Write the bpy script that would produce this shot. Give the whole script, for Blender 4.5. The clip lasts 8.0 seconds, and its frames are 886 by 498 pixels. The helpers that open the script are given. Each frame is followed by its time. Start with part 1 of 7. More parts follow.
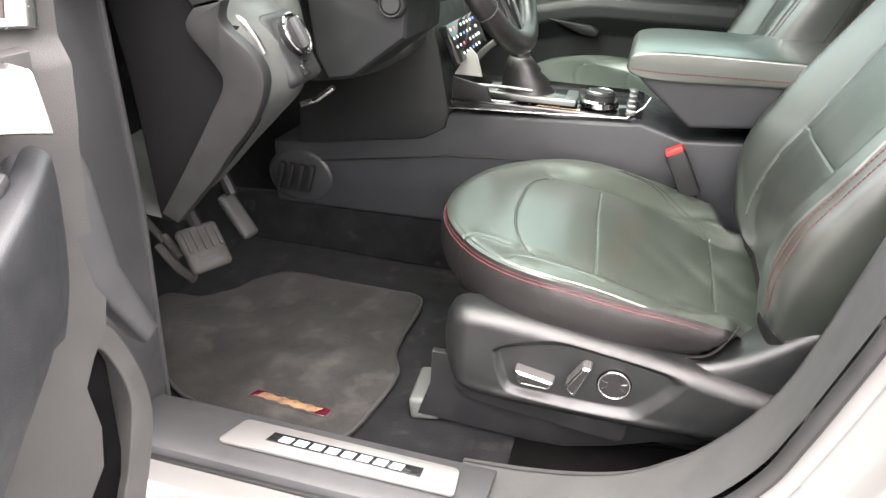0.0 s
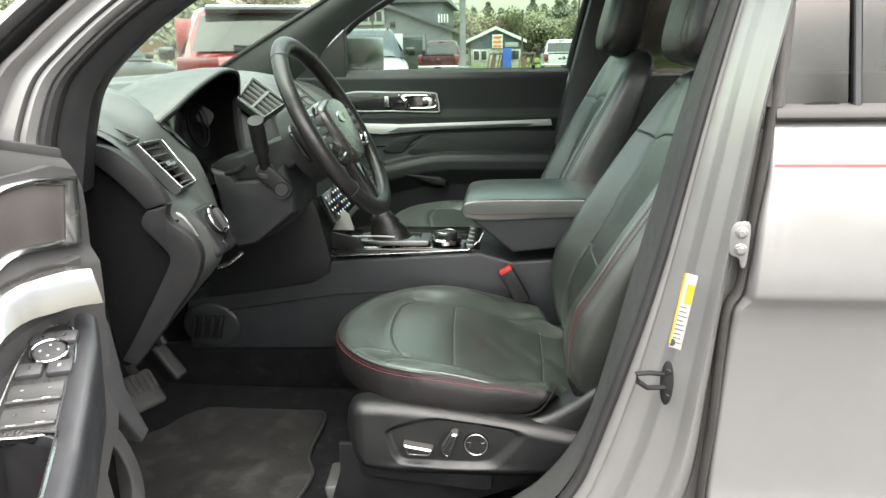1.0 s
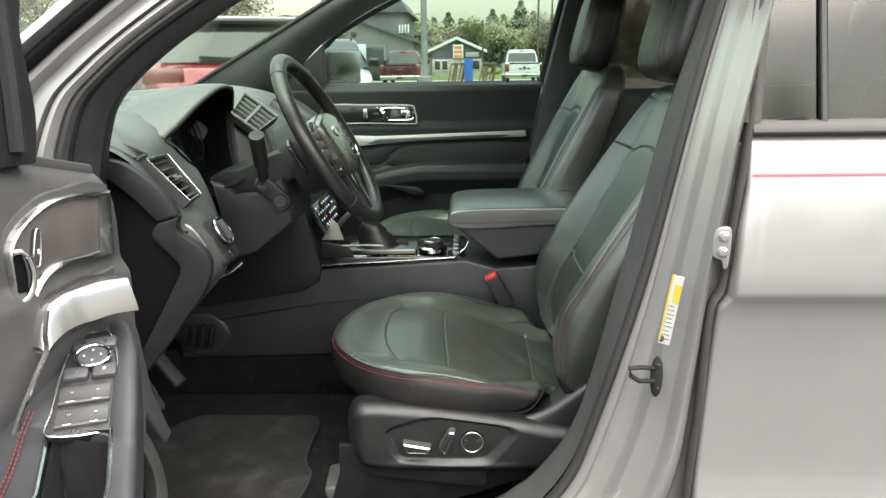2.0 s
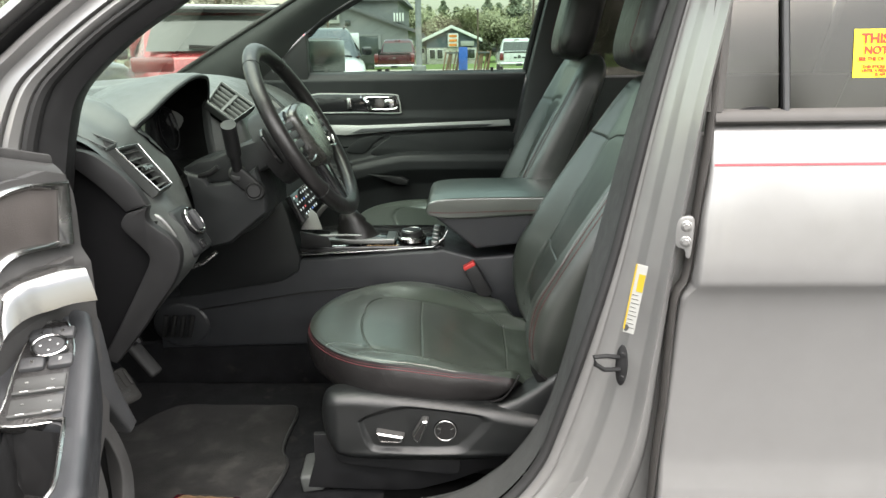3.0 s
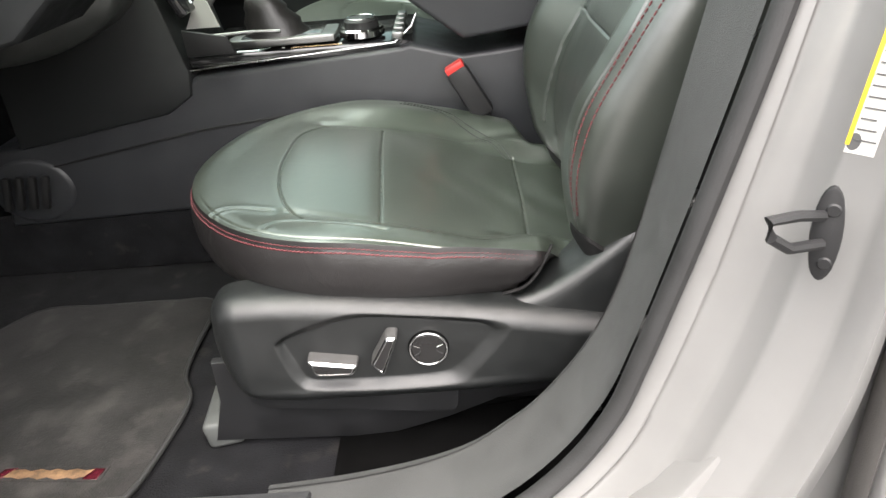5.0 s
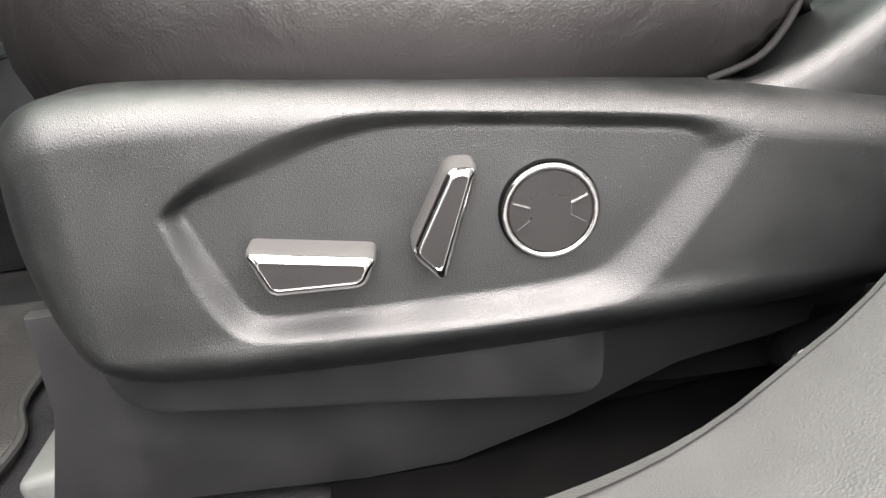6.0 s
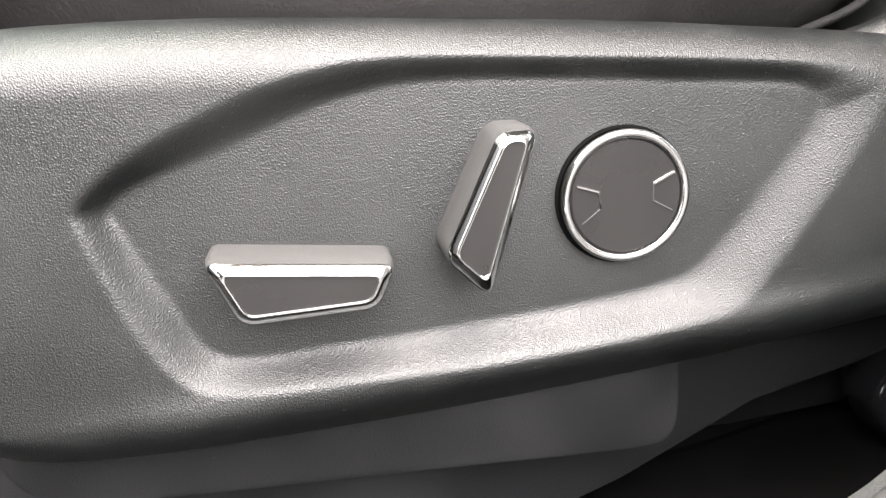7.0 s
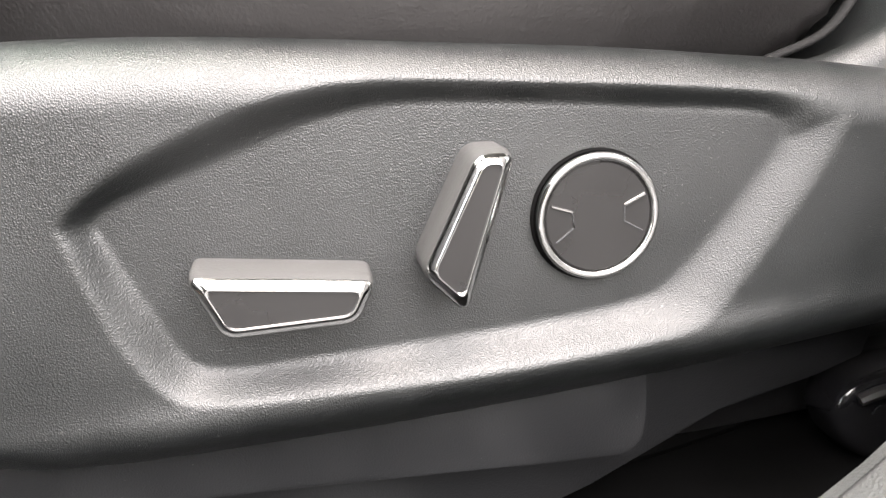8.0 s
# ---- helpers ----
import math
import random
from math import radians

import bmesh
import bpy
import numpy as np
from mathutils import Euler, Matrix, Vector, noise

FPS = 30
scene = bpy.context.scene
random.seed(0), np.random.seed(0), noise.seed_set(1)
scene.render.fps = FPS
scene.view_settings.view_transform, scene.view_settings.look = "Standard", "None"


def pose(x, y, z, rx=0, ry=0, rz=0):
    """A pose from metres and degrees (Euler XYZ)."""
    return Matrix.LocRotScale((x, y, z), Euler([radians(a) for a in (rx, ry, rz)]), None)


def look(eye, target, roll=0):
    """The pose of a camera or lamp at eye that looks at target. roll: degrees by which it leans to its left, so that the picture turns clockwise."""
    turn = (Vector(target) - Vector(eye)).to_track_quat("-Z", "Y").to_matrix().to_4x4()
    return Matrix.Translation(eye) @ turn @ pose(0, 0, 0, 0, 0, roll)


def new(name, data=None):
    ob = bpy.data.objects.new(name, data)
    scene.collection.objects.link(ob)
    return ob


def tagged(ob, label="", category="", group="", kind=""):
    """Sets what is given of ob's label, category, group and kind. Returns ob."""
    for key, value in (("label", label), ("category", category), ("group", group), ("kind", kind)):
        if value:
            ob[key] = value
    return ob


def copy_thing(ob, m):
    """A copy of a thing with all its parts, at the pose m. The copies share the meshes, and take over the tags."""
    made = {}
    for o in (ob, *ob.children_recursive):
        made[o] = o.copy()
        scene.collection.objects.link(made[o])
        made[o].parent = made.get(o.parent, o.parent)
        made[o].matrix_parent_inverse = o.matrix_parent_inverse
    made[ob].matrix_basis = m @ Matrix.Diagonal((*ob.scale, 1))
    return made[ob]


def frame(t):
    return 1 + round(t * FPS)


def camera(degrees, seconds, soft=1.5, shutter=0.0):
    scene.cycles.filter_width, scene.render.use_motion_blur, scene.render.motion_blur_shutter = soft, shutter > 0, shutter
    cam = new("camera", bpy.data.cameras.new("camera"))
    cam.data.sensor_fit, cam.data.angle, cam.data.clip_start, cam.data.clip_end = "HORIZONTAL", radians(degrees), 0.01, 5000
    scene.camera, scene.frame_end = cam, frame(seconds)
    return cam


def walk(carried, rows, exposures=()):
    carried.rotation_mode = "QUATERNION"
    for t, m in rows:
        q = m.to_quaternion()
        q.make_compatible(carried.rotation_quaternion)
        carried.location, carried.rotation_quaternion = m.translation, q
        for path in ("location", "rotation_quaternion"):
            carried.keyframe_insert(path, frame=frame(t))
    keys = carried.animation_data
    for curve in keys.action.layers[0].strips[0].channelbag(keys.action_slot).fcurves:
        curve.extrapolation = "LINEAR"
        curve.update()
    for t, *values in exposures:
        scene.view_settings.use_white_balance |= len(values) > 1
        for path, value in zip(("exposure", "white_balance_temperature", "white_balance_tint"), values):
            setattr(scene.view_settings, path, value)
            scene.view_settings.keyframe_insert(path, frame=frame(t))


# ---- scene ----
cam = camera(62.2, 8.0)
PATH = [
    (0, (0.221, -0.433, 1.14), (-0.223, 1.315, 0.275), 3.1),
    (0.5, (0.303, -0.646, 1.203), (0.036, 1.238, 0.59), 0.5),
    (1, (0.3, -0.765, 1.243), (0.125, 1.16, 0.73), -0.8),
    (1.5, (0.236, -0.831, 1.257), (0.135, 1.106, 0.769), -0.9),
    (3, (0.289, -0.832, 1.257), (0.226, 1.099, 0.739), -0.8),
    (3.5, (0.293, -0.828, 1.255), (0.226, 1.094, 0.704), -1.1),
    (4, (0.359, -0.778, 1.216), (0.29, 1.123, 0.598), -1.5),
    (4.2, (0.37, -0.712, 1.192), (0.306, 1.171, 0.52), -1.7),
    (5.3, (0.26, -0.103, 0.957), (0.198, 1.647, -0.008), -6.5),
    (5.5, (0.24, -0.023, 0.888), (0.191, 1.729, -0.075), -7.2),
    (6, (0.194, 0.069, 0.693), (0.259, 1.95, 0.017), -6.9),
    (6.5, (0.176, 0.122, 0.653), (0.38, 2.047, 0.149), -7.4),
    (7, (0.164, 0.148, 0.652), (0.422, 2.055, 0.11), -7.1),
    (7.5, (0.163, 0.149, 0.65), (0.433, 2.048, 0.084), -6.5),
    (8, (0.163, 0.143, 0.659), (0.486, 2.038, 0.107), -5.7),
]
EXPOSURES = [(t, e, 6500 + 22 * tint, tint) for t, e, tint in ((0, 3.38, 19), (0.5, 2.76, 16), (1, 2.3, 12), (1.5, 2.06, 12), (3, 2.02, 12), (3.5, 1.98, 13), (4.2, 2.06, 14), (5.3, 3.10, 15), (6, 3.42, 16), (7, 3.45, 16), (8, 3.49, 16))]
walk(cam, [(t, look(eye, target, roll)) for t, eye, target, roll in PATH], EXPOSURES)

# ---- daylight: a bright overcast sky ----
world = bpy.data.worlds.new("overcast_sky")
scene.world = world
world.use_nodes = True
sky = world.node_tree.nodes.new("ShaderNodeTexSky")
sky.sky_type, sky.sun_disc = "NISHITA", False
sky.sun_elevation, sky.sun_rotation = radians(74), radians(164)
sky.air_density, sky.dust_density, sky.ozone_density = 2.0, 2.5, 0.6
world.node_tree.nodes["Background"].inputs["Strength"].default_value = 0.135
pale = world.node_tree.nodes.new("ShaderNodeHueSaturation")  # thin high cloud pales the blue
pale.inputs["Saturation"].default_value = 0.45
world.node_tree.links.new(sky.outputs["Color"], pale.inputs["Color"])
world.node_tree.links.new(pale.outputs["Color"], world.node_tree.nodes["Background"].inputs["Color"])
sun_data = bpy.data.lights.new("sun", "SUN")
sun_data.energy, sun_data.angle, sun_data.color = 2.55, radians(110), (1.0, 0.965, 0.91)
sun = new("sun", sun_data)
sun.matrix_world = look((0.7, -2.4, 8.8), (0.0, 0.0, 0.0))


# ---- materials ----
def material(name, color, rough, metal=0.0, vary=0.15, vary_scale=6.0, grain=0.0, grain_scale=900.0, pattern="noise",
             coat=0.0, rough_vary=0.08, stain=None, stain_scale=5.0, stain_cut=(0.55, 0.75), spec=0.5, mottle=40.0, emit=None, emit_strength=0.0, sheen=0.0, coat_rough=0.06, crease=0.0):
    """A surface with large and small variation of colour and gloss, and a fine relief."""
    m = bpy.data.materials.new(name)
    m.use_nodes = True
    nt, b = m.node_tree, m.node_tree.nodes["Principled BSDF"]
    coord = nt.nodes.new("ShaderNodeTexCoord")

    def tex(kind, scale, detail=3.0):
        n = nt.nodes.new(kind)
        n.inputs["Scale"].default_value = scale
        if kind == "ShaderNodeTexNoise":
            n.inputs["Detail"].default_value = detail
        nt.links.new(coord.outputs["Object"], n.inputs["Vector"])
        return n

    def ramp(src, lo, hi, out_lo, out_hi):
        r = nt.nodes.new("ShaderNodeMapRange")
        for key, value in (("From Min", lo), ("From Max", hi), ("To Min", out_lo), ("To Max", out_hi)):
            r.inputs[key].default_value = value
        nt.links.new(src, r.inputs["Value"])
        return r.outputs["Result"]

    big, small = tex("ShaderNodeTexNoise", vary_scale), tex("ShaderNodeTexNoise", mottle, 5.0)
    add = nt.nodes.new("ShaderNodeMath")
    add.operation = "ADD"
    nt.links.new(ramp(big.outputs["Fac"], 0.3, 0.7, 1 - vary, 1 + vary), add.inputs[0])
    nt.links.new(ramp(small.outputs["Fac"], 0.3, 0.7, -vary / 2, vary / 2), add.inputs[1])
    mix = nt.nodes.new("ShaderNodeMix")
    mix.data_type, mix.blend_type = "RGBA", "MULTIPLY"
    mix.inputs["Factor"].default_value = 1.0
    mix.inputs["A"].default_value = (*color, 1)
    nt.links.new(add.outputs[0], mix.inputs["B"])
    col = mix.outputs["Result"]
    if stain:
        dirt = tex("ShaderNodeTexNoise", stain_scale, 6.0)
        over = nt.nodes.new("ShaderNodeMix")
        over.data_type = "RGBA"
        nt.links.new(ramp(dirt.outputs["Fac"], *stain_cut, 0.0, 1.0), over.inputs["Factor"])
        nt.links.new(col, over.inputs["A"])
        over.inputs["B"].default_value = (*stain, 1)
        col = over.outputs["Result"]
    nt.links.new(col, b.inputs["Base Color"])
    nt.links.new(ramp(small.outputs["Fac"], 0.3, 0.7, max(0.02, rough - rough_vary), min(1, rough + rough_vary)), b.inputs["Roughness"])
    b.inputs["Metallic"].default_value = metal
    b.inputs["Specular IOR Level"].default_value = spec
    b.inputs["Coat Weight"].default_value = coat
    b.inputs["Coat Roughness"].default_value = coat_rough
    b.inputs["Sheen Weight"].default_value = sheen
    if grain:
        g = tex("ShaderNodeTexVoronoi" if pattern == "cells" else "ShaderNodeTexNoise", grain_scale, 2.0)
        bump = nt.nodes.new("ShaderNodeBump")
        bump.inputs["Strength"].default_value = grain
        bump.inputs["Distance"].default_value = 0.5 / grain_scale
        nt.links.new(g.outputs["Distance" if pattern == "cells" else "Fac"], bump.inputs["Height"])
        nt.links.new(bump.outputs["Normal"], b.inputs["Normal"])
        if crease:
            # soft folds of stretched hide under the grain
            fold, under = tex("ShaderNodeTexNoise", 34.0, 4.0), nt.nodes.new("ShaderNodeBump")
            fold.inputs["Distortion"].default_value = 1.6
            under.inputs["Strength"].default_value = crease
            under.inputs["Distance"].default_value = 0.004
            nt.links.new(fold.outputs["Fac"], under.inputs["Height"])
            nt.links.new(under.outputs["Normal"], bump.inputs["Normal"])
    if emit:
        b.inputs["Emission Color"].default_value = (*emit, 1)
        b.inputs["Emission Strength"].default_value = emit_strength
    return m


def glass_material(name, tint, gloss=1.0, rough=0.02):
    """A thin pane: tinted see-through with a mirror-like sheen by angle."""
    m = bpy.data.materials.new(name)
    m.use_nodes = True
    nt = m.node_tree
    nt.nodes.remove(nt.nodes["Principled BSDF"])
    clear, shine = nt.nodes.new("ShaderNodeBsdfTransparent"), nt.nodes.new("ShaderNodeBsdfGlossy")
    mix, facing, power, scale = (nt.nodes.new(k) for k in ("ShaderNodeMixShader", "ShaderNodeLayerWeight", "ShaderNodeMath", "ShaderNodeMath"))
    clear.inputs["Color"].default_value = (*tint, 1)
    shine.inputs["Roughness"].default_value = rough
    shine.inputs["Color"].default_value = (1.0, 0.95, 0.88, 1)
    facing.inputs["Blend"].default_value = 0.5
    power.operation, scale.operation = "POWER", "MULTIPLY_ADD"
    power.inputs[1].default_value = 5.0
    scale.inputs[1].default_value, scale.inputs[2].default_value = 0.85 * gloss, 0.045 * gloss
    nt.links.new(facing.outputs["Facing"], power.inputs[0])
    nt.links.new(power.outputs[0], scale.inputs[0])
    nt.links.new(scale.outputs[0], mix.inputs[0])
    nt.links.new(clear.outputs[0], mix.inputs[1])
    nt.links.new(shine.outputs[0], mix.inputs[2])
    nt.links.new(mix.outputs[0], nt.nodes["Material Output"].inputs["Surface"])
    return m


M = dict(
    shield=material("grained_black_plastic", (0.0070, 0.0080, 0.0081), 0.39, vary=0.10, vary_scale=14, grain=0.66, grain_scale=2100, pattern="cells", stain=(0.16, 0.158, 0.15), stain_scale=1300, stain_cut=(0.695, 0.735), spec=0.74),
    trackplastic=material("dusty_black_cover_plastic", (0.014, 0.0143, 0.0152), 0.48, vary=0.12, vary_scale=20, grain=0.3, grain_scale=1500, pattern="cells", stain=(0.16, 0.158, 0.15), stain_scale=1200, stain_cut=(0.745, 0.77), spec=0.45),
    dash=material("soft_black_dash_plastic", (0.050, 0.053, 0.051), 0.42, grain=0.3, grain_scale=1100, pattern="cells", spec=0.8),
    doorblack=material("black_door_plastic", (0.018, 0.0192, 0.0198), 0.46, grain=0.3, grain_scale=1100, pattern="cells", spec=0.3),
    palesatin=material("pale_satin_silver", (0.50, 0.50, 0.49), 0.42, metal=0.35, vary=0.04),
    trim=material("charcoal_trim_plastic", (0.037, 0.038, 0.040), 0.46, grain=0.35, grain_scale=1000, pattern="cells"),
    gloss=material("piano_black_plastic", (0.012, 0.012, 0.013), 0.12, coat=0.5),
    consoleplastic=material("charcoal_console_plastic", (0.026, 0.0274, 0.030), 0.42, grain=0.3, grain_scale=1000, pattern="cells"),
    slatplastic=material("satin_black_slat_plastic", (0.062, 0.064, 0.062), 0.36, grain=0.2, grain_scale=1200),
    endblack=material("dead_black_plastic", (0.0045, 0.0045, 0.005), 0.75, spec=0.1, grain=0.2),
    hubleather=material("polished_airbag_skin", (0.030, 0.030, 0.026), 0.24, spec=0.7, grain=0.25, grain_scale=900, coat=0.5, coat_rough=0.2),
    matt=material("matt_black_plastic", (0.013, 0.013, 0.0135), 0.52, spec=0.35, grain=0.2),
    grey=material("grey_door_plastic", (0.047, 0.046, 0.0455), 0.42, grain=0.35, grain_scale=1100, pattern="cells"),
    panelweave=material("black_woven_panel", (0.017, 0.0165, 0.0165), 0.35, grain=0.6, grain_scale=500, pattern="cells"),
    rocker=material("grey_switch_plastic", (0.045, 0.046, 0.045), 0.4, grain=0.2),
    capgrey=material("pale_grey_cap_plastic", (0.078, 0.083, 0.080), 0.5, grain=0.3),
    mesh=material("brown_grey_speaker_weave", (0.075, 0.066, 0.062), 0.55, grain=0.6, grain_scale=700),
    # green window light is put into both bases, with more sheen in leather's
    leather=material("green_lit_black_leather", (0.038, 0.0465, 0.037), 0.30, vary=0.12, vary_scale=7, grain=0.22, grain_scale=1100, rough_vary=0.02, spec=1.0, mottle=25, coat=1.0, coat_rough=0.30, crease=0.10),
    backleather=material("green_lit_matt_black_leather", (0.024, 0.0285, 0.0235), 0.35, vary=0.14, vary_scale=6, grain=0.24, grain_scale=1000, rough_vary=0.03, spec=1.0, mottle=25, coat=0.75, coat_rough=0.38, crease=0.10),
    redthread=material("red_thread", (0.092, 0.018, 0.021), 0.7, vary=0.3),
    darkthread=material("dark_red_thread", (0.10, 0.022, 0.022), 0.7, vary=0.3),
    silver=material("silver_metallic_paint", (0.265, 0.262, 0.258), 0.34, metal=0.5, vary=0.03, rough_vary=0.03, coat=0.7, grain=0.05, grain_scale=1500),
    innersilver=material("unpolished_silver_paint", (0.30, 0.297, 0.290), 0.33, metal=0.5, vary=0.04, coat=0.5, rough_vary=0.02),
    chrome=material("chrome", (0.66, 0.66, 0.655), 0.10, metal=1.0, vary=0.03, rough_vary=0.03),
    satin=material("satin_aluminium", (0.50, 0.50, 0.49), 0.24, metal=1.0, vary=0.05),
    polished=material("polished_metal", (0.25, 0.248, 0.243), 0.20, metal=0.9, vary=0.03, rough_vary=0.03),
    steel=material("zinc_steel", (0.22, 0.22, 0.215), 0.38, metal=1.0, vary=0.15),
    lumbarface=material("dark_satin_plastic", (0.014, 0.0135, 0.0135), 0.30, vary=0.08),
    plate=material("brushed_scuff_metal", (0.33, 0.325, 0.32), 0.42, metal=0.75, vary=0.08, mottle=200),
    # near black without gloss: stands in for deep shade in gaps and hollows
    shadeblack=material("shade_black", (0.005, 0.005, 0.005), 1.0, vary=0.3, spec=0.0),
    pedalrubber=material("dusty_pedal_rubber", (0.045, 0.043, 0.041), 0.75, vary=0.3, vary_scale=20, stain=(0.10, 0.094, 0.087), stain_scale=30),
    skirtcloth=material("black_skirt_cloth", (0.008, 0.008, 0.008), 0.8, spec=0.2, grain=0.5, grain_scale=900),
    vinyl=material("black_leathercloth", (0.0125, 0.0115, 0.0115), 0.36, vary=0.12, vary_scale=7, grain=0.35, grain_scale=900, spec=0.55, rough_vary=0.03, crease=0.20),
    switchgrey=material("satin_grey_switch_plastic", (0.060, 0.059, 0.058), 0.36, vary=0.08, grain=0.3, grain_scale=1500),
    rubber=material("black_rubber", (0.020, 0.020, 0.020), 0.62, grain=0.3, grain_scale=600),
    pillarplastic=material("grained_grey_pillar_plastic", (0.050, 0.051, 0.0505), 0.56, spec=0.5, grain=0.4, grain_scale=900, pattern="cells"),
    greyrubber=material("grey_weather_strip", (0.050, 0.047, 0.044), 0.6, grain=0.3, grain_scale=700),
    carpet=material("black_carpet", (0.009, 0.0092, 0.0102), 0.95, spec=0.1, vary=0.35, vary_scale=18, grain=1.0, grain_scale=450, stain=(0.030, 0.028, 0.026), stain_scale=26, stain_cut=(0.6, 0.8), sheen=0.03),
    mat=material("dusty_black_floor_mat", (0.022, 0.0213, 0.0205), 0.9, spec=0.1, vary=0.30, vary_scale=14, grain=1.0, grain_scale=420, stain=(0.065, 0.062, 0.058), stain_scale=17, stain_cut=(0.54, 0.88), sheen=0.05, mottle=160),
    red=material("red_plastic", (0.55, 0.035, 0.03), 0.4),
    redpaint=material("red_car_paint", (0.26, 0.02, 0.026), 0.25, metal=0.2, coat=1.0),
    maroon=material("maroon_car_paint", (0.085, 0.010, 0.018), 0.25, metal=0.3, coat=1.0),
    whitepaint=material("white_car_paint", (0.66, 0.66, 0.655), 0.3, coat=1.0),
    darkpaint=material("dark_grey_car_paint", (0.06, 0.065, 0.07), 0.3, metal=0.3, coat=1.0),
    pinstripe=material("red_pinstripe", (0.30, 0.035, 0.045), 0.4),
    white=material("white_print", (0.7, 0.7, 0.7), 0.5),
    paleblue=material("lit_pale_blue_letters", (0.30, 0.38, 0.42), 0.4, emit=(0.65, 0.85, 0.95), emit_strength=0.02),
    badgeink=material("worn_gold_print", (0.15, 0.088, 0.045), 0.7, vary=0.5, vary_scale=60, mottle=400),
    orange=material("orange_print", (0.75, 0.25, 0.05), 0.6, vary=0.3, mottle=300),
    labelyellow=material("yellow_label_print", (0.42, 0.30, 0.02), 0.5, vary=0.1),
    yellow=material("yellow_sticker", (0.85, 0.75, 0.02), 0.5, vary=0.03),
    stickerink=material("red_sticker_ink", (0.50, 0.03, 0.008), 0.5),
    paper=material("white_label_paper", (0.36, 0.36, 0.34), 0.5, vary=0.04),
    ink=material("dark_label_ink", (0.05, 0.05, 0.05), 0.6),
    headliner=material("grey_headlining", (0.30, 0.295, 0.28), 0.9, grain=0.4, grain_scale=500),
    led=material("lit_climate_symbols", (0.7, 0.75, 0.8), 0.4, emit=(0.7, 0.8, 0.9), emit_strength=0.05),
    ledred=material("lit_red_symbol", (0.7, 0.1, 0.1), 0.4, emit=(0.9, 0.12, 0.15), emit_strength=0.08),
    ledblue=material("lit_blue_symbol", (0.1, 0.2, 0.7), 0.4, emit=(0.15, 0.35, 0.95), emit_strength=0.08),
    # amber and teal reflections on the console are put into these two colours
    amber=material("warm_glint_metal", (0.70, 0.50, 0.28), 0.25, metal=1.0),
    brushed=material("teal_reflecting_inlay", (0.45, 0.55, 0.52), 0.22, metal=1.0),
    lamp=material("red_tail_lamp", (0.15, 0.012, 0.014), 0.15, coat=1.0),
    darkglass=material("dark_privacy_glass", (0.03, 0.036, 0.033), 0.10, coat=0.35, vary=0.0, spec=0.6),
    mirror=material("mirror_glass", (0.62, 0.63, 0.61), 0.25, metal=1.0, vary=0.0, rough_vary=0.0),
    asphalt=material("asphalt", (0.062, 0.061, 0.060), 0.9, vary=0.2, vary_scale=0.4, mottle=30, grain=0.8, grain_scale=80),
    grass=material("spring_grass", (0.11, 0.17, 0.035), 0.95, vary=0.3, vary_scale=0.5, mottle=8, grain=1.0, grain_scale=30),
    gravel=material("pale_gravel_road", (0.36, 0.33, 0.28), 0.95, vary=0.15, vary_scale=0.3, mottle=12, grain=0.6, grain_scale=40),
    siding=material("grey_siding", (0.20, 0.20, 0.205), 0.7, vary=0.06, vary_scale=0.3),
    darkroof=material("dark_shingle_roof", (0.12, 0.12, 0.125), 0.85, vary=0.15, vary_scale=1.0, grain=0.7, grain_scale=12),
    bluewall=material("dark_blue_siding", (0.10, 0.12, 0.145), 0.7, vary=0.08, vary_scale=0.5),
    stonewall=material("pale_stone_wall", (0.42, 0.40, 0.36), 0.85, vary=0.25, vary_scale=3.0, mottle=6),
    whitetrim=material("white_wood_trim", (0.7, 0.7, 0.68), 0.6),
    bark=material("brown_bark", (0.10, 0.075, 0.055), 0.9, vary=0.25, grain=0.8, grain_scale=30),
    # distant haze is put into both leaf colours as a paler base
    pine=material("haze_paled_pine_needles", (0.20, 0.22, 0.15), 0.8, vary=0.35, vary_scale=0.5, mottle=3),
    budding=material("haze_paled_budding_leaves", (0.28, 0.28, 0.17), 0.8, vary=0.35, vary_scale=0.5, mottle=3),
    twig=material("bare_grey_brown_twigs", (0.17, 0.15, 0.125), 0.9, vary=0.3, mottle=3),
    bluebox=material("blue_painted_steel", (0.02, 0.10, 0.42), 0.5),
    plank=material("weathered_brown_planks", (0.20, 0.12, 0.075), 0.8, vary=0.3, vary_scale=2.0, mottle=10),
    concrete=material("grey_steel_pole", (0.24, 0.24, 0.24), 0.6),
)
M["windscreen"] = glass_material("green_tinted_windscreen", (0.74, 0.87, 0.77), 1.0)
M["sideglass"] = glass_material("green_tinted_side_glass", (0.325, 0.44, 0.385))
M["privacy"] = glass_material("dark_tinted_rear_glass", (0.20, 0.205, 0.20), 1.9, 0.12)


# ---- shaping helpers; a shape is (points, faces) ----
def join(*shapes):
    points, faces = [], []
    for v, f in shapes:
        k = len(points)
        points += [tuple(p) for p in v]
        faces += [tuple(i + k for i in face) for face in f]
    return points, faces


def from_bm(bm):
    bm.verts.index_update()
    shape = [tuple(v.co) for v in bm.verts], [tuple(v.index for v in f.verts) for f in bm.faces]
    bm.free()
    return shape


def moved(shape, m):
    return [tuple(m @ Vector(p)) for p in shape[0]], shape[1]


